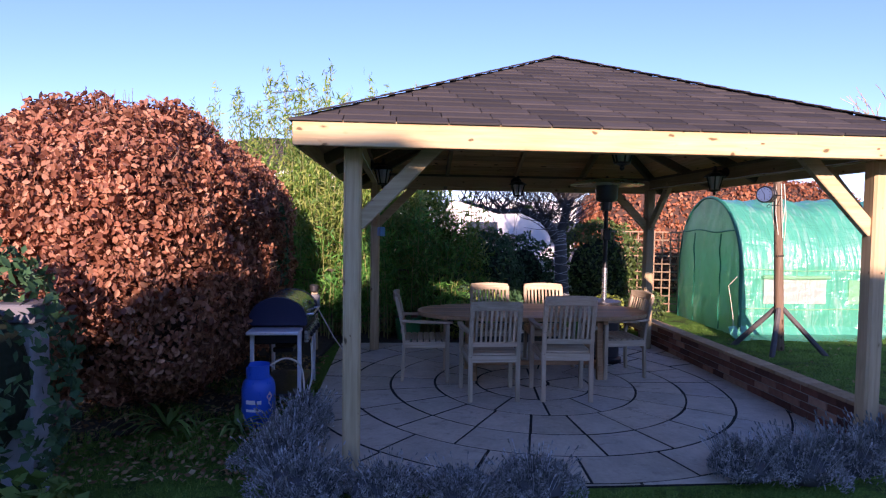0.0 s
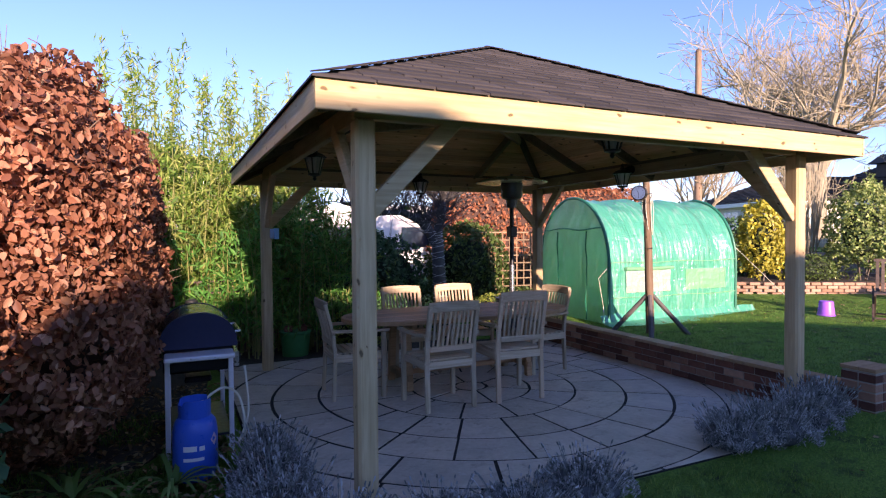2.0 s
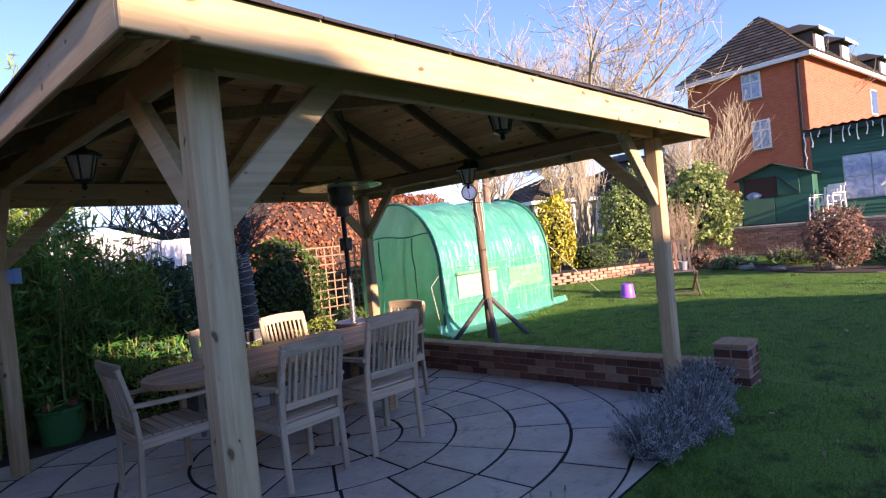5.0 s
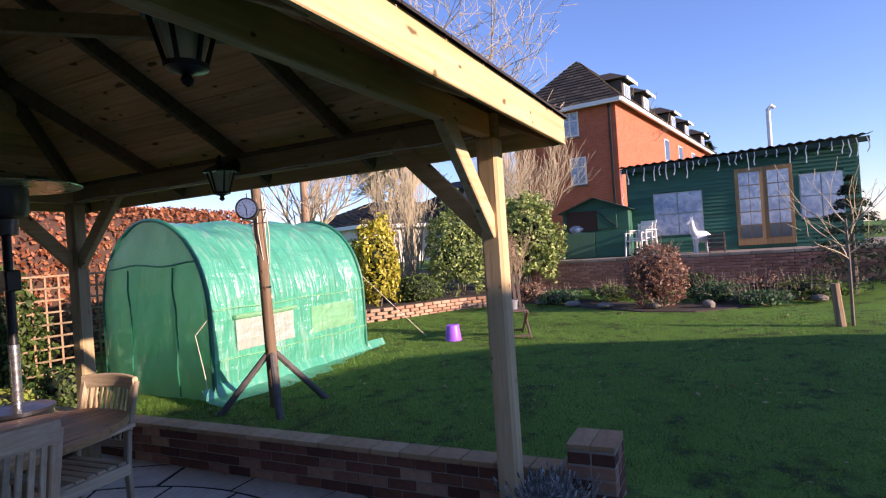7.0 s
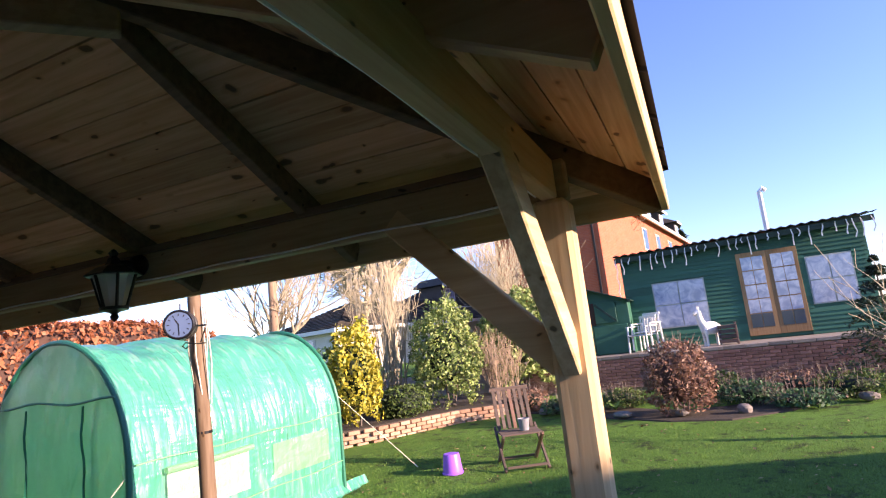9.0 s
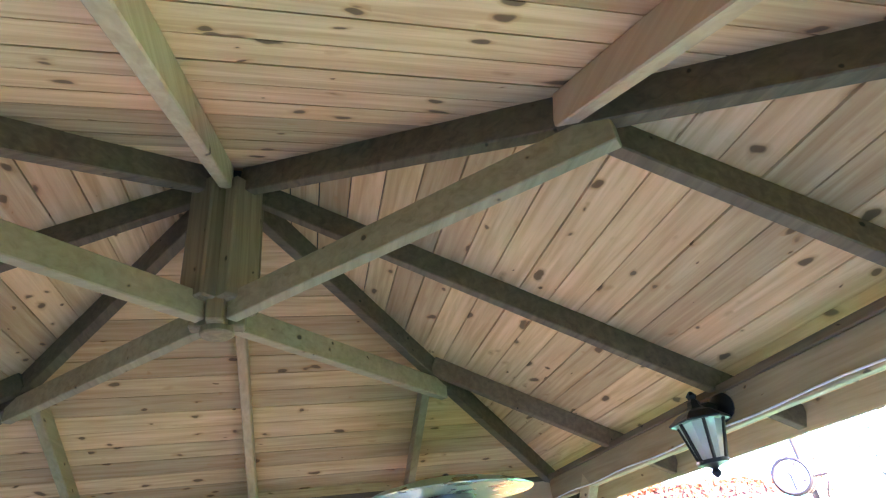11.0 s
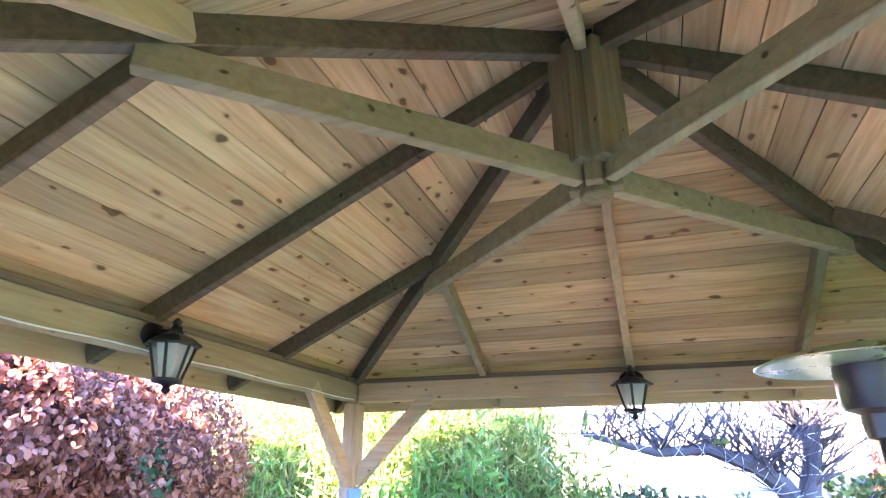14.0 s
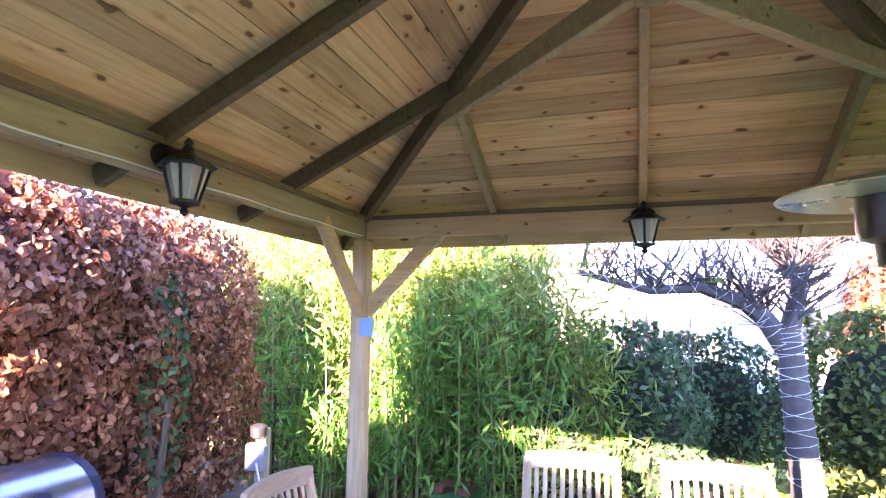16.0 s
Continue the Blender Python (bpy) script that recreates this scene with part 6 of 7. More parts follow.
# ---- summer house, small shed ----
def summer_house(m):
    """Front in its own plane x = 0, facing -x; y to the left."""
    s = thing("summer_house", m, "green timber summer house with a corrugated roof and icicle lights", "summer house")
    Y0, Y1, H0, H1 = -6.1, -0.6, 2.5, 2.62
    hz = lambda y: H0 + (H1 - H0) * (Y1 - y) / (Y1 - Y0)
    body = Mb().box((0.03, Y0, 0), (3.0, Y1, 2.42), 0.01)
    part("wall", body, clad_m, s)
    holes = [(-2.56, -1.3, 0.48, 1.67), (-4.68, -3.36, 0.09, 2.12), (-5.76, -4.81, 0.68, 1.82)]
    for k in range(25):
        z0, z1 = k * 0.1, k * 0.1 + 0.106
        segs = [(Y0, Y1)]
        for a, b, c, d in holes:
            if z1 > c and z0 < d:
                segs = [q for sgm in segs for q in ((sgm[0], min(sgm[1], a)), (max(sgm[0], b), sgm[1])) if q[1] - q[0] > 0.03]
        for a, b in segs:
            q = Mb().add([(0.028, a, z0), (0.028, b, z0), (0.0, a, z0), (0.0, b, z0), (0.022, a, z1), (0.022, b, z1)], [(0, 2, 3, 1), (2, 4, 5, 3), (0, 4, 2), (1, 3, 5)])
            part("cladding_board", q, clad_m, s)
    for a, b, c, d, cols, rows in ((-2.56, -1.3, 0.48, 1.67, 2, 2), (-5.76, -4.81, 0.68, 1.82, 2, 2)):
        w = part("window", Mb().box((0.01, a, c), (0.025, b, d), 0.002), clad_trim, s)
        for i in range(cols):
            for j in range(rows):
                ya, yb = a + 0.03 + (b - a - 0.03) * i / cols, a + (b - a - 0.03) * (i + 1) / cols
                za, zb = c + 0.03 + (d - c - 0.03) * j / rows, c + (d - c - 0.03) * (j + 1) / rows
                part("pane", Mb().box((-0.004, ya, za), (0.006, yb, zb), 0.001), pane_m, w)
    for i in range(2):
        ya, yb = -4.68 + 0.66 * i, -4.68 + 0.66 * (i + 1)
        dr = part("door", Mb().box((-0.01, ya, 0.09), (0.02, yb, 2.12), 0.004), door_wood, s, "varnished glazed door leaf")
        for c in range(2):
            for r in range(5):
                y0 = ya + 0.085 + c * 0.25
                z0 = 0.28 + r * 0.35
                part("pane", Mb().box((-0.016, y0, z0), (-0.004, y0 + 0.235, z0 + 0.325), 0.001), pane_m if r else pane_dark, dr)
    rf = Mb()
    n = 110
    for k in range(n + 1):
        y = Y0 - 0.25 + (Y1 - Y0 + 0.4) * k / n
        dz = 0.022 * math.cos(k * math.pi * 0.5)
        rf.v += [(-0.32, y, hz(y) + dz), (3.2, y, hz(y) + 0.25 + dz), (-0.32, y, hz(y) + dz - 0.012)]
    rf.f = [(3 * k, 3 * k + 3, 3 * k + 4, 3 * k + 1) for k in range(n)] + [(3 * k + 2, 3 * k + 5, 3 * k + 3, 3 * k) for k in range(n)]
    part("roof", rf, dark_roof, s, "dark corrugated roof sheet")
    part("fascia", Mb().beam((-0.2, Y0 - 0.2, hz(Y0) - 0.12), (-0.2, Y1 + 0.12, hz(Y1) - 0.12), 0.025, 0.14), clad_dark, s)
    g = random.Random(4)
    y = Y1 + 0.1
    while y > Y0 - 0.2:
        l = g.uniform(0.12, 0.45)
        ic = Mb()
        pts = [(-0.24, y + g.uniform(-.03, .03), hz(y) - 0.08 - l * q) for q in (0, 0.35, 0.7, 1)]
        ic.tube(pts, [0.012, 0.018, 0.014, 0.02], 4)
        part("icicle_light", ic, white_plastic, s)
        y -= g.uniform(0.12, 0.3)
    ic = Mb().tube([(-0.24, Y1 + 0.08 + 0.02 * math.sin(q * 23), hz(Y1) - 0.1 - 1.4 * q) for q in np.linspace(0, 1, 16)], 0.014, 4)
    part("icicle_light", ic, white_plastic, s)
    part("flue", Mb().tube([(1.5, -4.34, 2.55), (1.5, -4.34, 3.85), (1.5, -4.42, 3.93), (1.5, -4.5, 3.85)], 0.06, 10), white_paint, s, smooth=True)
    return s


clad_trim = plain("pale_trim", (0.3, 0.36, 0.33), 0.6)
clad_dark = plain("dark_green_trim", (0.012, 0.04, 0.03), 0.6)
door_wood = timber("door_wood", (0.4, 0.26, 0.13), (0.28, 0.16, 0.07), 2, knots=False)
dark_roof = plain("corrugated_roof", (0.035, 0.033, 0.035), 0.75, var=0.3)
summer_house(pose(16.0, 0, 1.1))
tagged(part("terrace", Mb().box((14.75, -8.5, 0.6), (21, 3.0, 1.09), 0.01), stone_m), "paved terrace before the summer house", "terrace", kind="structure")


def small_shed(m):
    s = thing("small_shed", m, "small dark green shed with its top door open", "shed")
    part("wall", Mb().box((0.05, -0.92, 0), (1.6, 0.86, 1.3), 0.01), clad_m, s)
    gb = Mb().add([(0.05, -0.92, 1.3), (0.05, 0.86, 1.3), (0.05, -0.03, 1.62), (1.6, -0.92, 1.3), (1.6, 0.86, 1.3), (1.6, -0.03, 1.62)], [(0, 2, 1), (3, 4, 5), (0, 1, 4, 3), (0, 3, 5, 2), (1, 2, 5, 4)])
    part("gable", gb, clad_m, s)
    for sg in (-1, 1):
        part("roof", Mb().beam((-0.1 + 0.9, -0.03 + sg * 0.98, 1.27), (-0.1 + 0.9, -0.03, 1.64), 1.9, 0.03), clad_dark, s)
    # dark sheet on the wall paints the shaded interior of the open hatch
    part("opening_shade", Mb().box((0.03, -0.1, 0.75), (0.052, 0.75, 1.3), 0.002), inner_shade_brown, s)
    part("lower_door", Mb().box((0.0, -0.85, 0.03), (0.04, -0.02, 0.72), 0.004), clad_m, s)
    part("lower_door", Mb().box((0.0, 0.0, 0.03), (0.04, 0.8, 0.72), 0.004), pale_green, s)
    od = part("upper_door", Mb().box((-0.02, -0.62, 0.78), (0.02, -0.1, 1.3), 0.004), clad_m, s)
    part("brace", Mb().beam((-0.025, -0.6, 0.82), (-0.025, -0.12, 1.26), 0.01, 0.05), clad_dark, od)
    part("sack", blob_core((0.04, 0.5, 0.82), (0.04, 0.22, 0.12), 1.5, 1.0, 2), pane_m, s)
    return s


pale_green = plain("pale_green_board", (0.07, 0.17, 0.1), 0.6)
small_shed(pose(15.3, 0.25, 1.08) @ Matrix.Diagonal((1, 1.03, 1.04, 1)))


def plastic_chair(m):
    c = thing("plastic_chair", m, "white moulded plastic garden chair on the terrace", "chair", "white chairs on the terrace")
    part("seat", Mb().box((-0.24, -0.22, 0.4), (0.24, 0.24, 0.43), 0.012), white_plastic, c)
    for k in range(6):
        part("back_slat", Mb().beam((-0.2 + k * 0.08, -0.22, 0.42), (-0.2 + k * 0.08, -0.31, 0.86), 0.05, 0.012, up=(0, 1, 0)), white_plastic, c)
    part("back_rail", Mb().beam((-0.24, -0.31, 0.85), (0.24, -0.31, 0.85), 0.03, 0.06), white_plastic, c)
    for sx in (-1, 1):
        part("armrest", Mb().box((sx * 0.26 - 0.03, -0.25, 0.62), (sx * 0.26 + 0.03, 0.24, 0.645), 0.008), white_plastic, c)
        for sy in (-1, 1):
            part("leg", Mb().beam((sx * 0.27, sy * 0.24, 0), (sx * 0.25, sy * 0.22, 0.63), 0.04, 0.03, up=(0, 1, 0)), white_plastic, c)
    return c


pc = plastic_chair(pose(15.2, -0.95, 1.09, 0, 0, 60))
copy_thing(pc, pose(15.25, -1.05, 1.15, 0, 0, 62))


def animal_statue(m):
    """A plain standing figure of a long-necked animal."""
    b = blob_core((0, 0, 0.52), (0.17, 0.34, 0.19), 2.3, 1.0, 6)
    b.tube([(0, 0.2, 0.56), (0, 0.3, 0.74), (0, 0.33, 0.9), (0, 0.33, 1.04)], [0.15, 0.12, 0.1, 0.09], 10)
    b.tube([(0, 0.3, 1.02), (0, 0.4, 1.0), (0, 0.5, 0.96)], [0.085, 0.07, 0.045], 10)
    for sx in (-1, 1):
        b.tube([(sx * 0.045, 0.33, 1.08), (sx * 0.05, 0.31, 1.19)], [0.022, 0.008], 6)
        for y in (-0.22, 0.22):
            b.tube([(sx * 0.09, y, 0.0), (sx * 0.09, y, 0.25), (sx * 0.1, y, 0.5)], [0.04, 0.042, 0.07], 8)
    ob = part("animal_statue", b, white_plastic, smooth=True, m=m)
    tagged(ob, "white long-necked animal statue standing on the terrace", "statue")


animal_statue(pose(15.2, -2.5, 1.09, 0, 0, 25) @ Matrix.Diagonal((0.8, 0.7, 0.8, 1)))
cr = thing("crate", pose(15.1, -2.85, 1.09), "dark slatted wooden crate by the white chair", "crate")
for k in range(4):
    part("slat", Mb().box((-0.15, -0.2, 0.04 + k * 0.11), (0.15, 0.2, 0.12 + k * 0.11), 0.004), dark_slat, cr)
for sx in (-1, 1):
    part("corner_post", Mb().box((sx * 0.16 - 0.02, -0.2, 0), (sx * 0.16 + 0.02, -0.16, 0.5), 0.003), dark_slat, cr)


# ---- trellis panels ----
def trellis(m, w, h, label, mat):
    t = thing("trellis", m, label, "trellis")
    x = 0.0
    while x <= w:
        part("upright", Mb().box((x - 0.012, -0.008, 0), (x + 0.012, 0.008, h), 0.002), mat, t)
        x += 0.15
    z = h
    while z > 0.1:
        part("crossbar", Mb().box((-0.01, -0.02, z - 0.024), (w + 0.01, -0.006, z), 0.002), mat, t)
        z -= 0.15
    part("post", Mb().box((-0.06, -0.03, -0.1), (-0.01, 0.03, h + 0.03), 0.004), mat, t)
    return t


trellis_m = timber("trellis_wood", (0.34, 0.25, 0.16), (0.22, 0.15, 0.09), 2, knots=False)
trellis(pose(2.3, 4.6, 0.05, 0, 0, -8), 1.5, 1.6, "brown square-lattice wooden trellis panel", trellis_m)
trellis(pose(0.0, 5.3, 0.0, 0, 0, 2), 1.5, 1.05, "dark square-lattice trellis behind the shrubs", dark_slat)
trellis(pose(-3.4, 3.1, 0.0, 0, 0, 4), 2.6, 1.0, "dark low lattice fence below the bamboo", dark_slat)

# ---- white caravan beyond the garden ----
cv = thing("caravan", pose(1.6, 9.2, 0.0), "white touring caravan parked beyond the hedge", "caravan")
cb = Mb()
prof = [(-2.3, 0.55), (-2.45, 0.9), (-2.3, 1.7), (-1.9, 2.3), (1.9, 2.35), (2.35, 1.8), (2.45, 1.0), (2.3, 0.55)]
nn = len(prof)
cb.v = [(x, -1.0, z) for x, z in prof] + [(x, 1.0, z) for x, z in prof]
cb.f = [tuple(range(nn)), tuple(range(2 * nn - 1, nn - 1, -1))] + [(i, i + nn, (i + 1) % nn + nn, (i + 1) % nn) for i in range(nn)]
part("body", cb, white_paint, cv)
for x in (-1.5, 0.6):
    part("window", Mb().box((x, -1.02, 1.3), (x + 0.75, -0.99, 1.8), 0.02), pane_dark, cv)
for x in (-0.25, 0.25):
    part("wheel", Mb().lathe([(0.2, -0.09), (0.31, -0.08), (0.31, 0.08), (0.2, 0.09)], 20, m=pose(x * 1.4, -0.9, 0.31, 90)), black_metal, cv, smooth=True)

# ---- old gate post and fence panel by the hedge ----
gp = thing("gate_post", pose(-4.0, -2.1, 0), "old square gate post with a flat weathered cap", "post")
part("post", Mb().box((-0.1, -0.1, -0.1), (0.1, 0.1, 1.08), 0.01), plain("flaking_white", (0.4, 0.42, 0.45), 0.8, var=0.35, scale=12), gp)
part("cap", Mb().box((-0.15, -0.15, 1.08), (0.15, 0.15, 1.2), 0.012), plain("grey_slate", (0.13, 0.13, 0.15), 0.7, var=0.3), gp)
fp = thing("fence_panel", pose(-5.0, -2.3, 0), "dark brown boarded fence panel in shade", "fence")
for k in range(6):
    part("board", Mb().box((0.05 + k * 0.13, 0.35, -0.02), (0.17 + k * 0.13, 0.37, 1.1), 0.004), dark_slat, fp)

# ---- small things by the back post ----
sb_ = thing("sensor_box", pose(-A + 0.075, A - 0.085, 1.62, 0, 0, 45), "small pale blue plastic box fixed to the post", "box")
part("body", Mb().box((-0.04, -0.035, -0.06), (0.04, 0.03, 0.06), 0.01), plain("pale_blue_plastic", (0.3, 0.45, 0.6), 0.4), sb_)
part("lid", Mb().box((-0.043, -0.045, -0.063), (0.043, -0.036, 0.063), 0.006), plain("blue_lid", (0.12, 0.38, 0.75), 0.35), sb_)
eb = thing("power_post", pose(-2.75, 2.0, 0), "short post carrying weatherproof grey socket boxes", "socket")
part("post", Mb().box((-0.04, -0.04, -0.1), (0.04, 0.04, 0.85), 0.005), teak_grey[2], eb)
part("socket_box", Mb().box((-0.08, -0.12, 0.55), (0.08, -0.04, 0.75), 0.015), plain("grey_box", (0.25, 0.27, 0.3), 0.5), eb)
part("lamp", Mb().lathe([(0.03, 0), (0.06, 0.02), (0.065, 0.09), (0.03, 0.11)], 14, (0, -0.06, 0.78)), dark_steel, eb, smooth=True)
part("lead", Mb().tube([(0.03, -0.12, 0.62), (0.14, -0.2, 0.45), (0.28, -0.22, 0.2), (0.4, -0.2, 0.02)], 0.008, 6), white_plastic, eb)
tb = thing("garden_tub", pose(-1.45, 2.75, -0.02), "green plastic tub with two red bricks on its lid", "tub")
part("body", Mb().lathe([(0.17, 0), (0.2, 0.3), (0.215, 0.31), (0.215, 0.33), (0.0, 0.335)], 24), plain("green_plastic", (0.02, 0.22, 0.07), 0.45), tb, smooth=True)
for k in (-1, 1):
    o = part("loose_brick", Mb().box((-0.1, -0.05, 0), (0.1, 0.05, 0.065), 0.006), brick_m, m=pose(-1.45 + k * 0.09, 2.72, 0.316, 0, 0, 80 + k * 6))
    tagged(o, "loose red brick lying on the green tub", "brick")


# ---- houses ----
def hip_house(name, m, w, d, eave, ridge, label, wall_mat, windows=(), dormers=(), inset=None):
    """Corner at the origin; w along x, d along y."""
    h = thing(name, m, label, "house")
    part("wall", Mb().box((0, 0, -1), (w, d, eave), 0.02), wall_mat, h)
    o, ins = 0.35, d / 2 if inset is None else inset
    a = [Vector(p) for p in ((-o, -o, eave), (w + o, -o, eave), (w + o, d + o, eave), (-o, d + o, eave), (ins, d / 2, ridge), (w - ins, d / 2, ridge))]
    rf = Mb().add(a, [(0, 1, 5, 4), (1, 2, 5), (2, 3, 4, 5), (3, 0, 4), (3, 2, 1, 0)])
    roof = part("roof", rf, tile_m, h)
    tl = Mb()
    for quad in ((a[3], a[0], a[4], a[4]), (a[0], a[1], a[5], a[4])):
        rows = 16
        for r in range(rows):
            p0, p1 = quad[0].lerp(quad[3], r / rows), quad[1].lerp(quad[2], r / rows)
            q0, q1 = quad[0].lerp(quad[3], (r + 1) / rows), quad[1].lerp(quad[2], (r + 1) / rows)
            L = (p1 - p0).length
            cnt = max(1, int(L / 0.45))
            for c in range(cnt):
                s0, s1 = c / cnt, (c + 0.94) / cnt
                nrm = (p1 - p0).cross(q0 - p0).normalized() if (q0 - p0).length > 0 else Vector((0, 0, 1))
                if nrm.z < 0:
                    nrm = -nrm
                up = nrm * 0.06
                v = [p0.lerp(p1, s0) + up, p0.lerp(p1, s1) + up, q0.lerp(q1, s1) + nrm * 0.02, q0.lerp(q1, s0) + nrm * 0.02, p0.lerp(p1, s0) + nrm * 0.01, p0.lerp(p1, s1) + nrm * 0.01]
                tl.add(v, [(0, 1, 2, 3), (4, 5, 1, 0)])
    tagged(part("roof_tiles", tl, tile_m, roof), kind="stuff")
    for p, q in ((a[0], a[1]), (a[3], a[0])):
        part("gutter", Mb().beam(p + Vector((0, 0, -0.1)), q + Vector((0, 0, -0.1)), 0.14, 0.2), white_paint, h)
    for face, u, z, ww, wh in windows:
        if face == "x":
            wd_ = part("window", Mb().box((-0.05, u, z), (0.02, u + ww, z + wh), 0.01), white_paint, h)
            for i in range(2):
                part("pane", Mb().box((-0.07, u + 0.07 + i * ww / 2 - 0.02 * i, z + 0.07), (-0.045, u + ww / 2 - 0.03 + i * ww / 2 - 0.02 * i, z + wh * 0.62), 0.002), pane_m, wd_)
                part("pane", Mb().box((-0.07, u + 0.07 + i * ww / 2 - 0.02 * i, z + wh * 0.67), (-0.045, u + ww / 2 - 0.03 + i * ww / 2 - 0.02 * i, z + wh - 0.06), 0.002), pane_m, wd_)
            part("sill", Mb().box((-0.12, u - 0.05, z - 0.08), (0.02, u + ww + 0.05, z), 0.01), stone_m, wd_)
        else:
            wd_ = part("window", Mb().box((u, -0.05, z), (u + ww, 0.02, z + wh), 0.01), white_paint, h)
            part("pane", Mb().box((u + 0.08, -0.07, z + 0.08), (u + ww - 0.08, -0.045, z + wh - 0.08), 0.002), pane_dark, wd_)
    for u in dormers:
        dm = part("dormer", Mb().box((u, 0.25, eave + 0.1), (u + 1.5, 2.2, eave + 1.45), 0.02), clad_tile, h)
        part("dormer_window", Mb().box((u + 0.2, 0.2, eave + 0.35), (u + 1.3, 0.28, eave + 1.3), 0.01), white_paint, dm)
        part("dormer_pane", Mb().box((u + 0.32, 0.17, eave + 0.45), (u + 0.7, 0.21, eave + 1.2), 0.004), pane_m, dm)
        part("dormer_pane", Mb().box((u + 0.8, 0.17, eave + 0.45), (u + 1.18, 0.21, eave + 1.2), 0.004), pane_m, dm)
        dr = Mb().add([(u - 0.25, -0.05, eave + 1.5), (u + 1.75, -0.05, eave + 1.5), (u + 0.75, 1.0, eave + 2.1), (u - 0.25, 2.6, eave + 1.5), (u + 1.75, 2.6, eave + 1.5), (u + 0.75, 2.6, eave + 2.1)], [(0, 1, 2), (0, 2, 5, 3), (1, 4, 5, 2), (0, 3, 4, 1)])
        part("dormer_roof", dr, tile_m, dm)
        part("dormer_fascia", Mb().beam((u - 0.25, -0.07, eave + 1.46), (u + 1.75, -0.07, eave + 1.46), 0.06, 0.16), white_paint, dm)
    part("downpipe", Mb().tube([(-0.06, 0.3, -1), (-0.06, 0.3, eave)], 0.06, 6), black_metal, h)
    return h


clad_tile = plain("dark_hung_tile", (0.07, 0.06, 0.055), 0.85, var=0.3)
hip_house("brick_house", pose(26.93, 1.25, 0.87, 0, 0, -7.5), 34, 5.4, 7.3, 10.35, "three-storey orange-brick house with dormers and a tiled hipped roof", house_brick,
          [("x", 1.85, 5.85, 0.85, 1.2), ("x", 1.6, 3.45, 0.8, 1.35), ("y", 9.5, 5.2, 1.2, 1.4), ("y", 13.5, 5.2, 1.2, 1.4), ("y", 18, 5.2, 1.2, 1.4), ("y", 9.5, 2.4, 1.2, 1.4), ("y", 24, 5.2, 1.2, 1.4)], (2.2, 6.0, 13.0, 17.5, 24.0))
hip_house("brick_house", pose(44.3, -23.0, 1.0, 0, 0, 3), 12, 4.6, 7.2, 9.6, "red-brick house with a tiled roof in the distance", house_brick, [("x", 1.2, 5.2, 1.1, 1.3)], (1.5,))
hip_house("bungalow", pose(23.75, 13.87, 0.57, 0, 0, -20), 14, 7, 2.6, 4.2, "low grey-roofed bungalow beyond the garden", cream, [("x", 2, 1.0, 1.4, 1.2)], ())
hip_house("bungalow", pose(32.75, 12.55, 0.9, 0, 0, -15), 10, 6, 3.2, 4.9, "distant white-gabled house with a grey roof", cream, [("x", 2, 1.2, 1.4, 1.2)], (1.0, 4.0))
hip_house("bungalow", pose(-9.5, 13.0, 0.0, 0, 0, 8), 9, 6, 3.4, 4.9, "pale bungalow behind the bamboo", cream, [("y", 2, 1.3, 1.6, 1.1)], ())
tp = thing("telegraph_pole", pose(13.15, 8.75, 0.2), "tall bare wooden telegraph pole", "pole")
part("pole", Mb().tube([(0, 0, -0.3), (0, 0, 7.55)], [0.14, 0.1], 10), old_wood, tp, smooth=True)
part("cap", Mb().tube([(0, 0, 7.5), (0, 0, 7.6)], [0.11, 0.06], 10), dark_steel, tp)
an = thing("tv_aerial", pose(-5.4, 13.5, 4.8), "thin television aerial on the bungalow roof", "aerial")
part("mast", Mb().tube([(0, 0, -0.6), (0, 0, 1.3)], 0.025, 6), steel, an)
part("boom", Mb().tube([(-0.7, 0, 1.15), (0.7, 0, 1.3)], 0.018, 5), steel, an)
for k in range(7):
    part("element", Mb().tube([(-0.6 + k * 0.2, -0.25, 1.16 + 0.021 * k), (-0.6 + k * 0.2, 0.25, 1.16 + 0.021 * k)], 0.01, 4), steel, an)

# unseen block added behind the walker, its outline shaped to shade the near garden
shade_block = Mb()
prof = [(-20, 3.3), (-5.1, 3.4), (-4.2, 4.3), (-3.3, 5.2), (-2.3, 5.25), (-1.1, 4.8), (1.3, 4.45), (4.9, 4.05), (6.2, 3.6), (7.3, 2.6)]
y0, y1 = -13.0, -19.0
nn = len(prof)
shade_block.v = [(x, y0, -0.2) for x, z in prof] + [(x, y0, z) for x, z in prof] + [(x, y1, z) for x, z in prof] + [(x, y1, -0.2) for x, z in prof]
for i in range(nn - 1):
    for r in range(3):
        shade_block.f.append((r * nn + i, r * nn + i + 1, (r + 1) * nn + i + 1, (r + 1) * nn + i))
shade_block.f += [(0, nn, 2 * nn, 3 * nn), (nn - 1, 4 * nn - 1, 3 * nn - 1, 2 * nn - 1)]
tagged(part("wall_shade_block", shade_block, cream), "unseen rendered block added behind the walker to shade the garden", "house", kind="structure")

# ---- pieces of patio and walls, last ----
for poly in STONES:
    if sum(poly[j - 1][0] * poly[j][1] - poly[j][0] * poly[j - 1][1] for j in range(len(poly))) < 0:
        poly = poly[::-1]
    part("paving_stone", Mb().slab(poly, -0.02, R.uniform(-0.0005, 0.0025), 0.0015), paving_m, patio)


def brick_mesh(lx, ly, lz):
    return Mb().box((-lx / 2, -ly / 2, -lz / 2), (lx / 2, ly / 2, lz / 2), 0.004).mesh("brick")


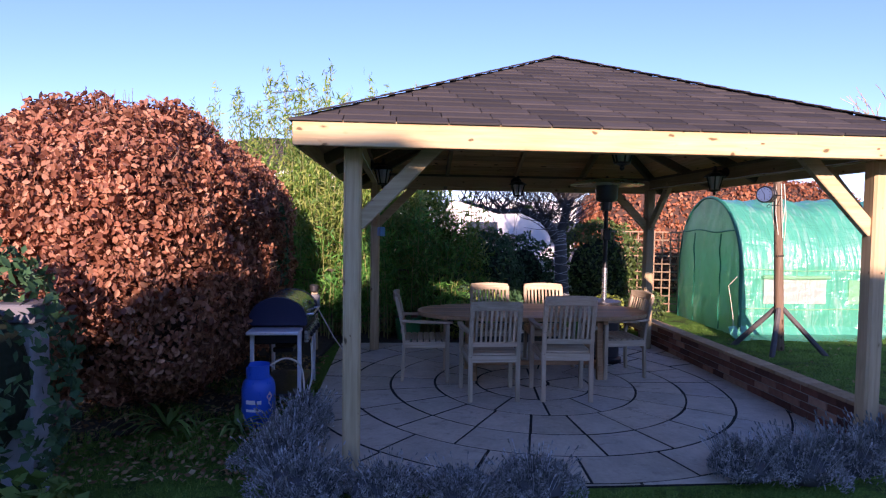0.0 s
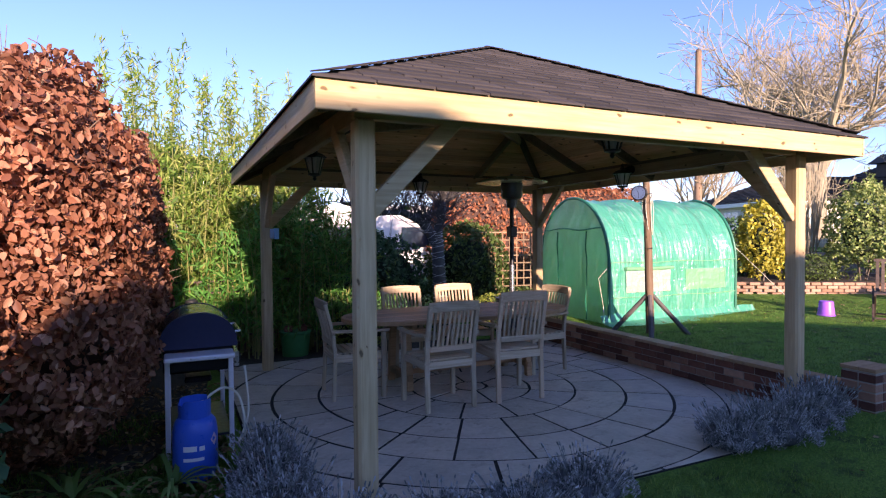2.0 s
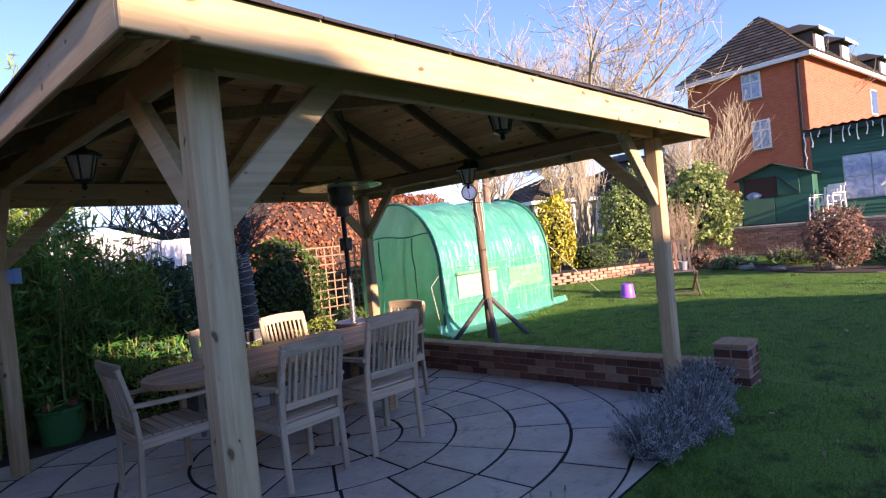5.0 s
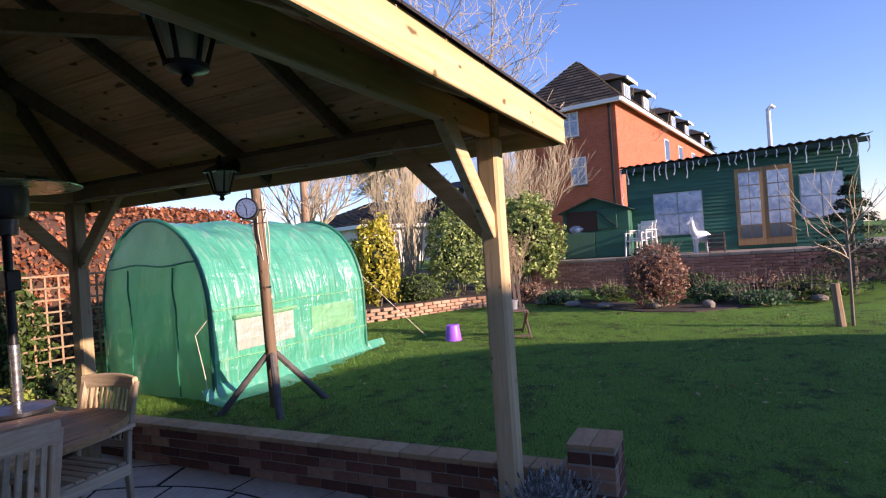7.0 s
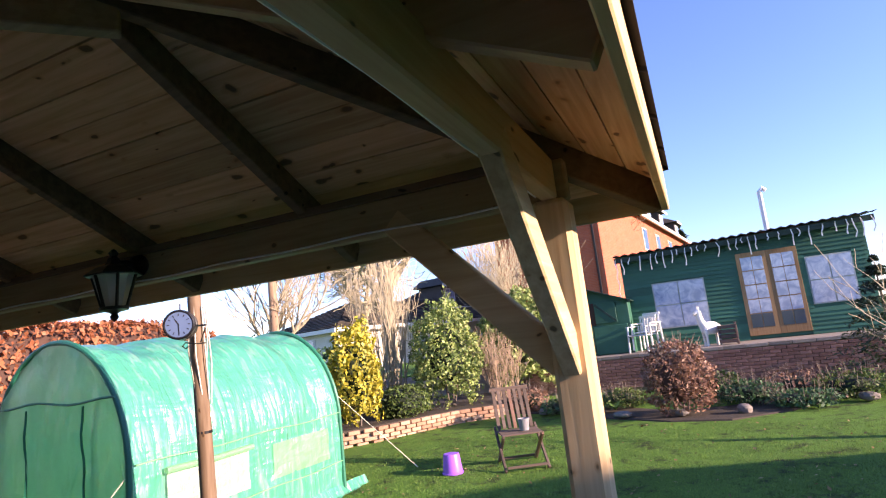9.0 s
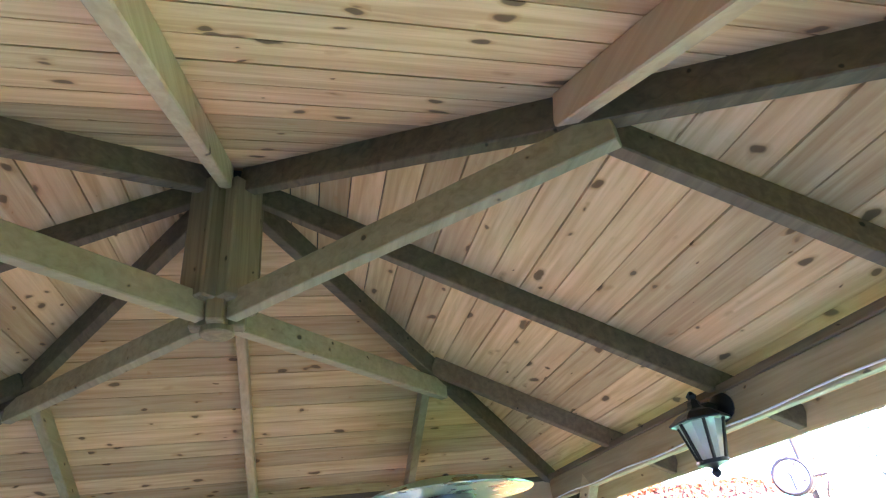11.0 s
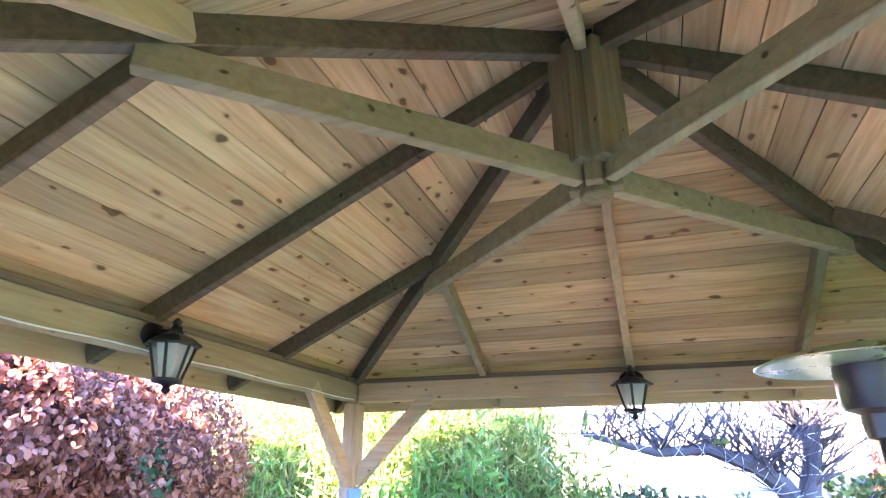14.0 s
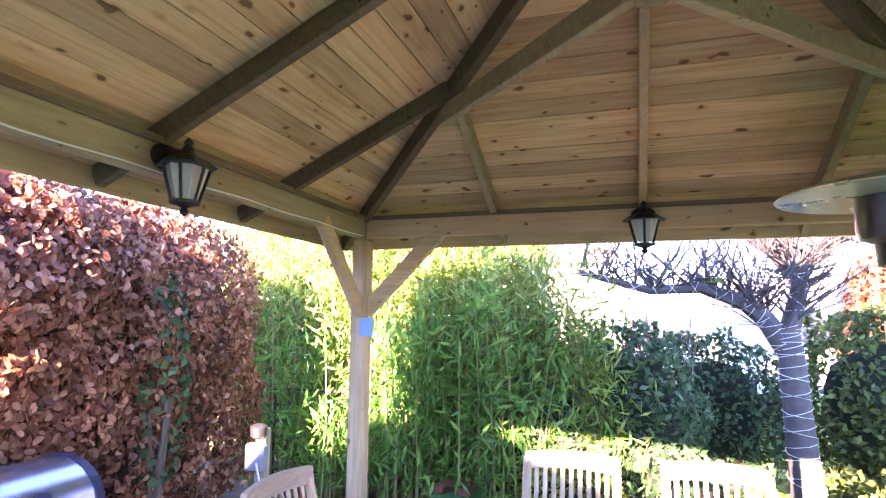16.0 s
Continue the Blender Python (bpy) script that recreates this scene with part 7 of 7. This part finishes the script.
bm_s, bm_h = brick_mesh(0.102, 0.215, 0.065), brick_mesh(0.215, 0.102, 0.065)
cop = brick_mesh(WX1 - WX0 + 0.03, 0.215, 0.036)
for row in range(4):
    y = WY0 + (0.11 if row % 2 else 0.0)
    while y < WY1:
        part("brick", bm_s, brick_m, ret, m=pose(WX0 + 0.053 + R.uniform(-0.003, 0.002), y + 0.1075, 0.037 + row * 0.075, 0, 0, R.uniform(-0.6, 0.6)))
        y += 0.225
y = WY0
while y < WY1:
    part("coping_brick", cop, coping_m, ret, m=pose((WX0 + WX1) / 2, y + 0.1075, WTOP - 0.018, 0, 0, R.uniform(-0.5, 0.5)))
    y += 0.224
bm_p = brick_mesh(0.102, 0.128, 0.065)
for row in range(6):
    z = 0.037 + row * 0.075
    for j in range(2):
        part("brick", bm_p, brick_m, pil, m=pose(WX0 + 0.046, WY0 - 0.212 + j * 0.136, z, 0, 0, R.uniform(-1, 1)))
    for xx, w in (((WX0 + 0.155, 0.52), (WX0 + 0.245, 0.3)) if row % 2 else ((WX0 + 0.135, 0.34), (WX0 + 0.225, 0.48))):
        part("brick", bm_h, brick_m, pil, m=pose(xx, WY0 - 0.228, z) @ Matrix.Diagonal((w, 1, 1, 1)))
for j in range(2):
    part("coping_brick", cop, coping_m, pil, m=pose((WX0 + WX1) / 2 + 0.065, WY0 - 0.212 + j * 0.137, 0.478) @ Matrix.Diagonal((1.68, 0.62, 0.9, 1)))
# low edging: three courses of pale bricks that follow the curve
bp = brick_mesh(0.215, 0.102, 0.065)
for a, b in zip(EDGE, EDGE[1:]):
    n = int((b - a).length / 0.225)
    ang = math.degrees(math.atan2(b.y - a.y, b.x - a.x))
    for row in range(4):
        for k in range(n):
            p = a.lerp(b, (k + (0.5 if row % 2 else 0.0)) / n)
            part("brick", bp, brick_pale, lw, m=pose(p.x, p.y, 0.2 + row * 0.075, 0, 0, ang + R.uniform(-2, 2)))
# terrace wall: stretcher courses
bf = brick_mesh(0.102, 0.215, 0.065)
for row in range(9):
    y = -7.4 + (0.11 if row % 2 else 0)
    while y < 1.9:
        part("brick", bf, brick_far, wall_far, m=pose(14.505, y, 0.36 + row * 0.075))
        y += 0.226
y = -7.4
cpm = brick_mesh(0.33, 0.44, 0.07)
while y < 3:
    part("coping_stone", cpm, stone_m, wall_far, m=pose(14.63, y, 1.052))
    y += 0.45
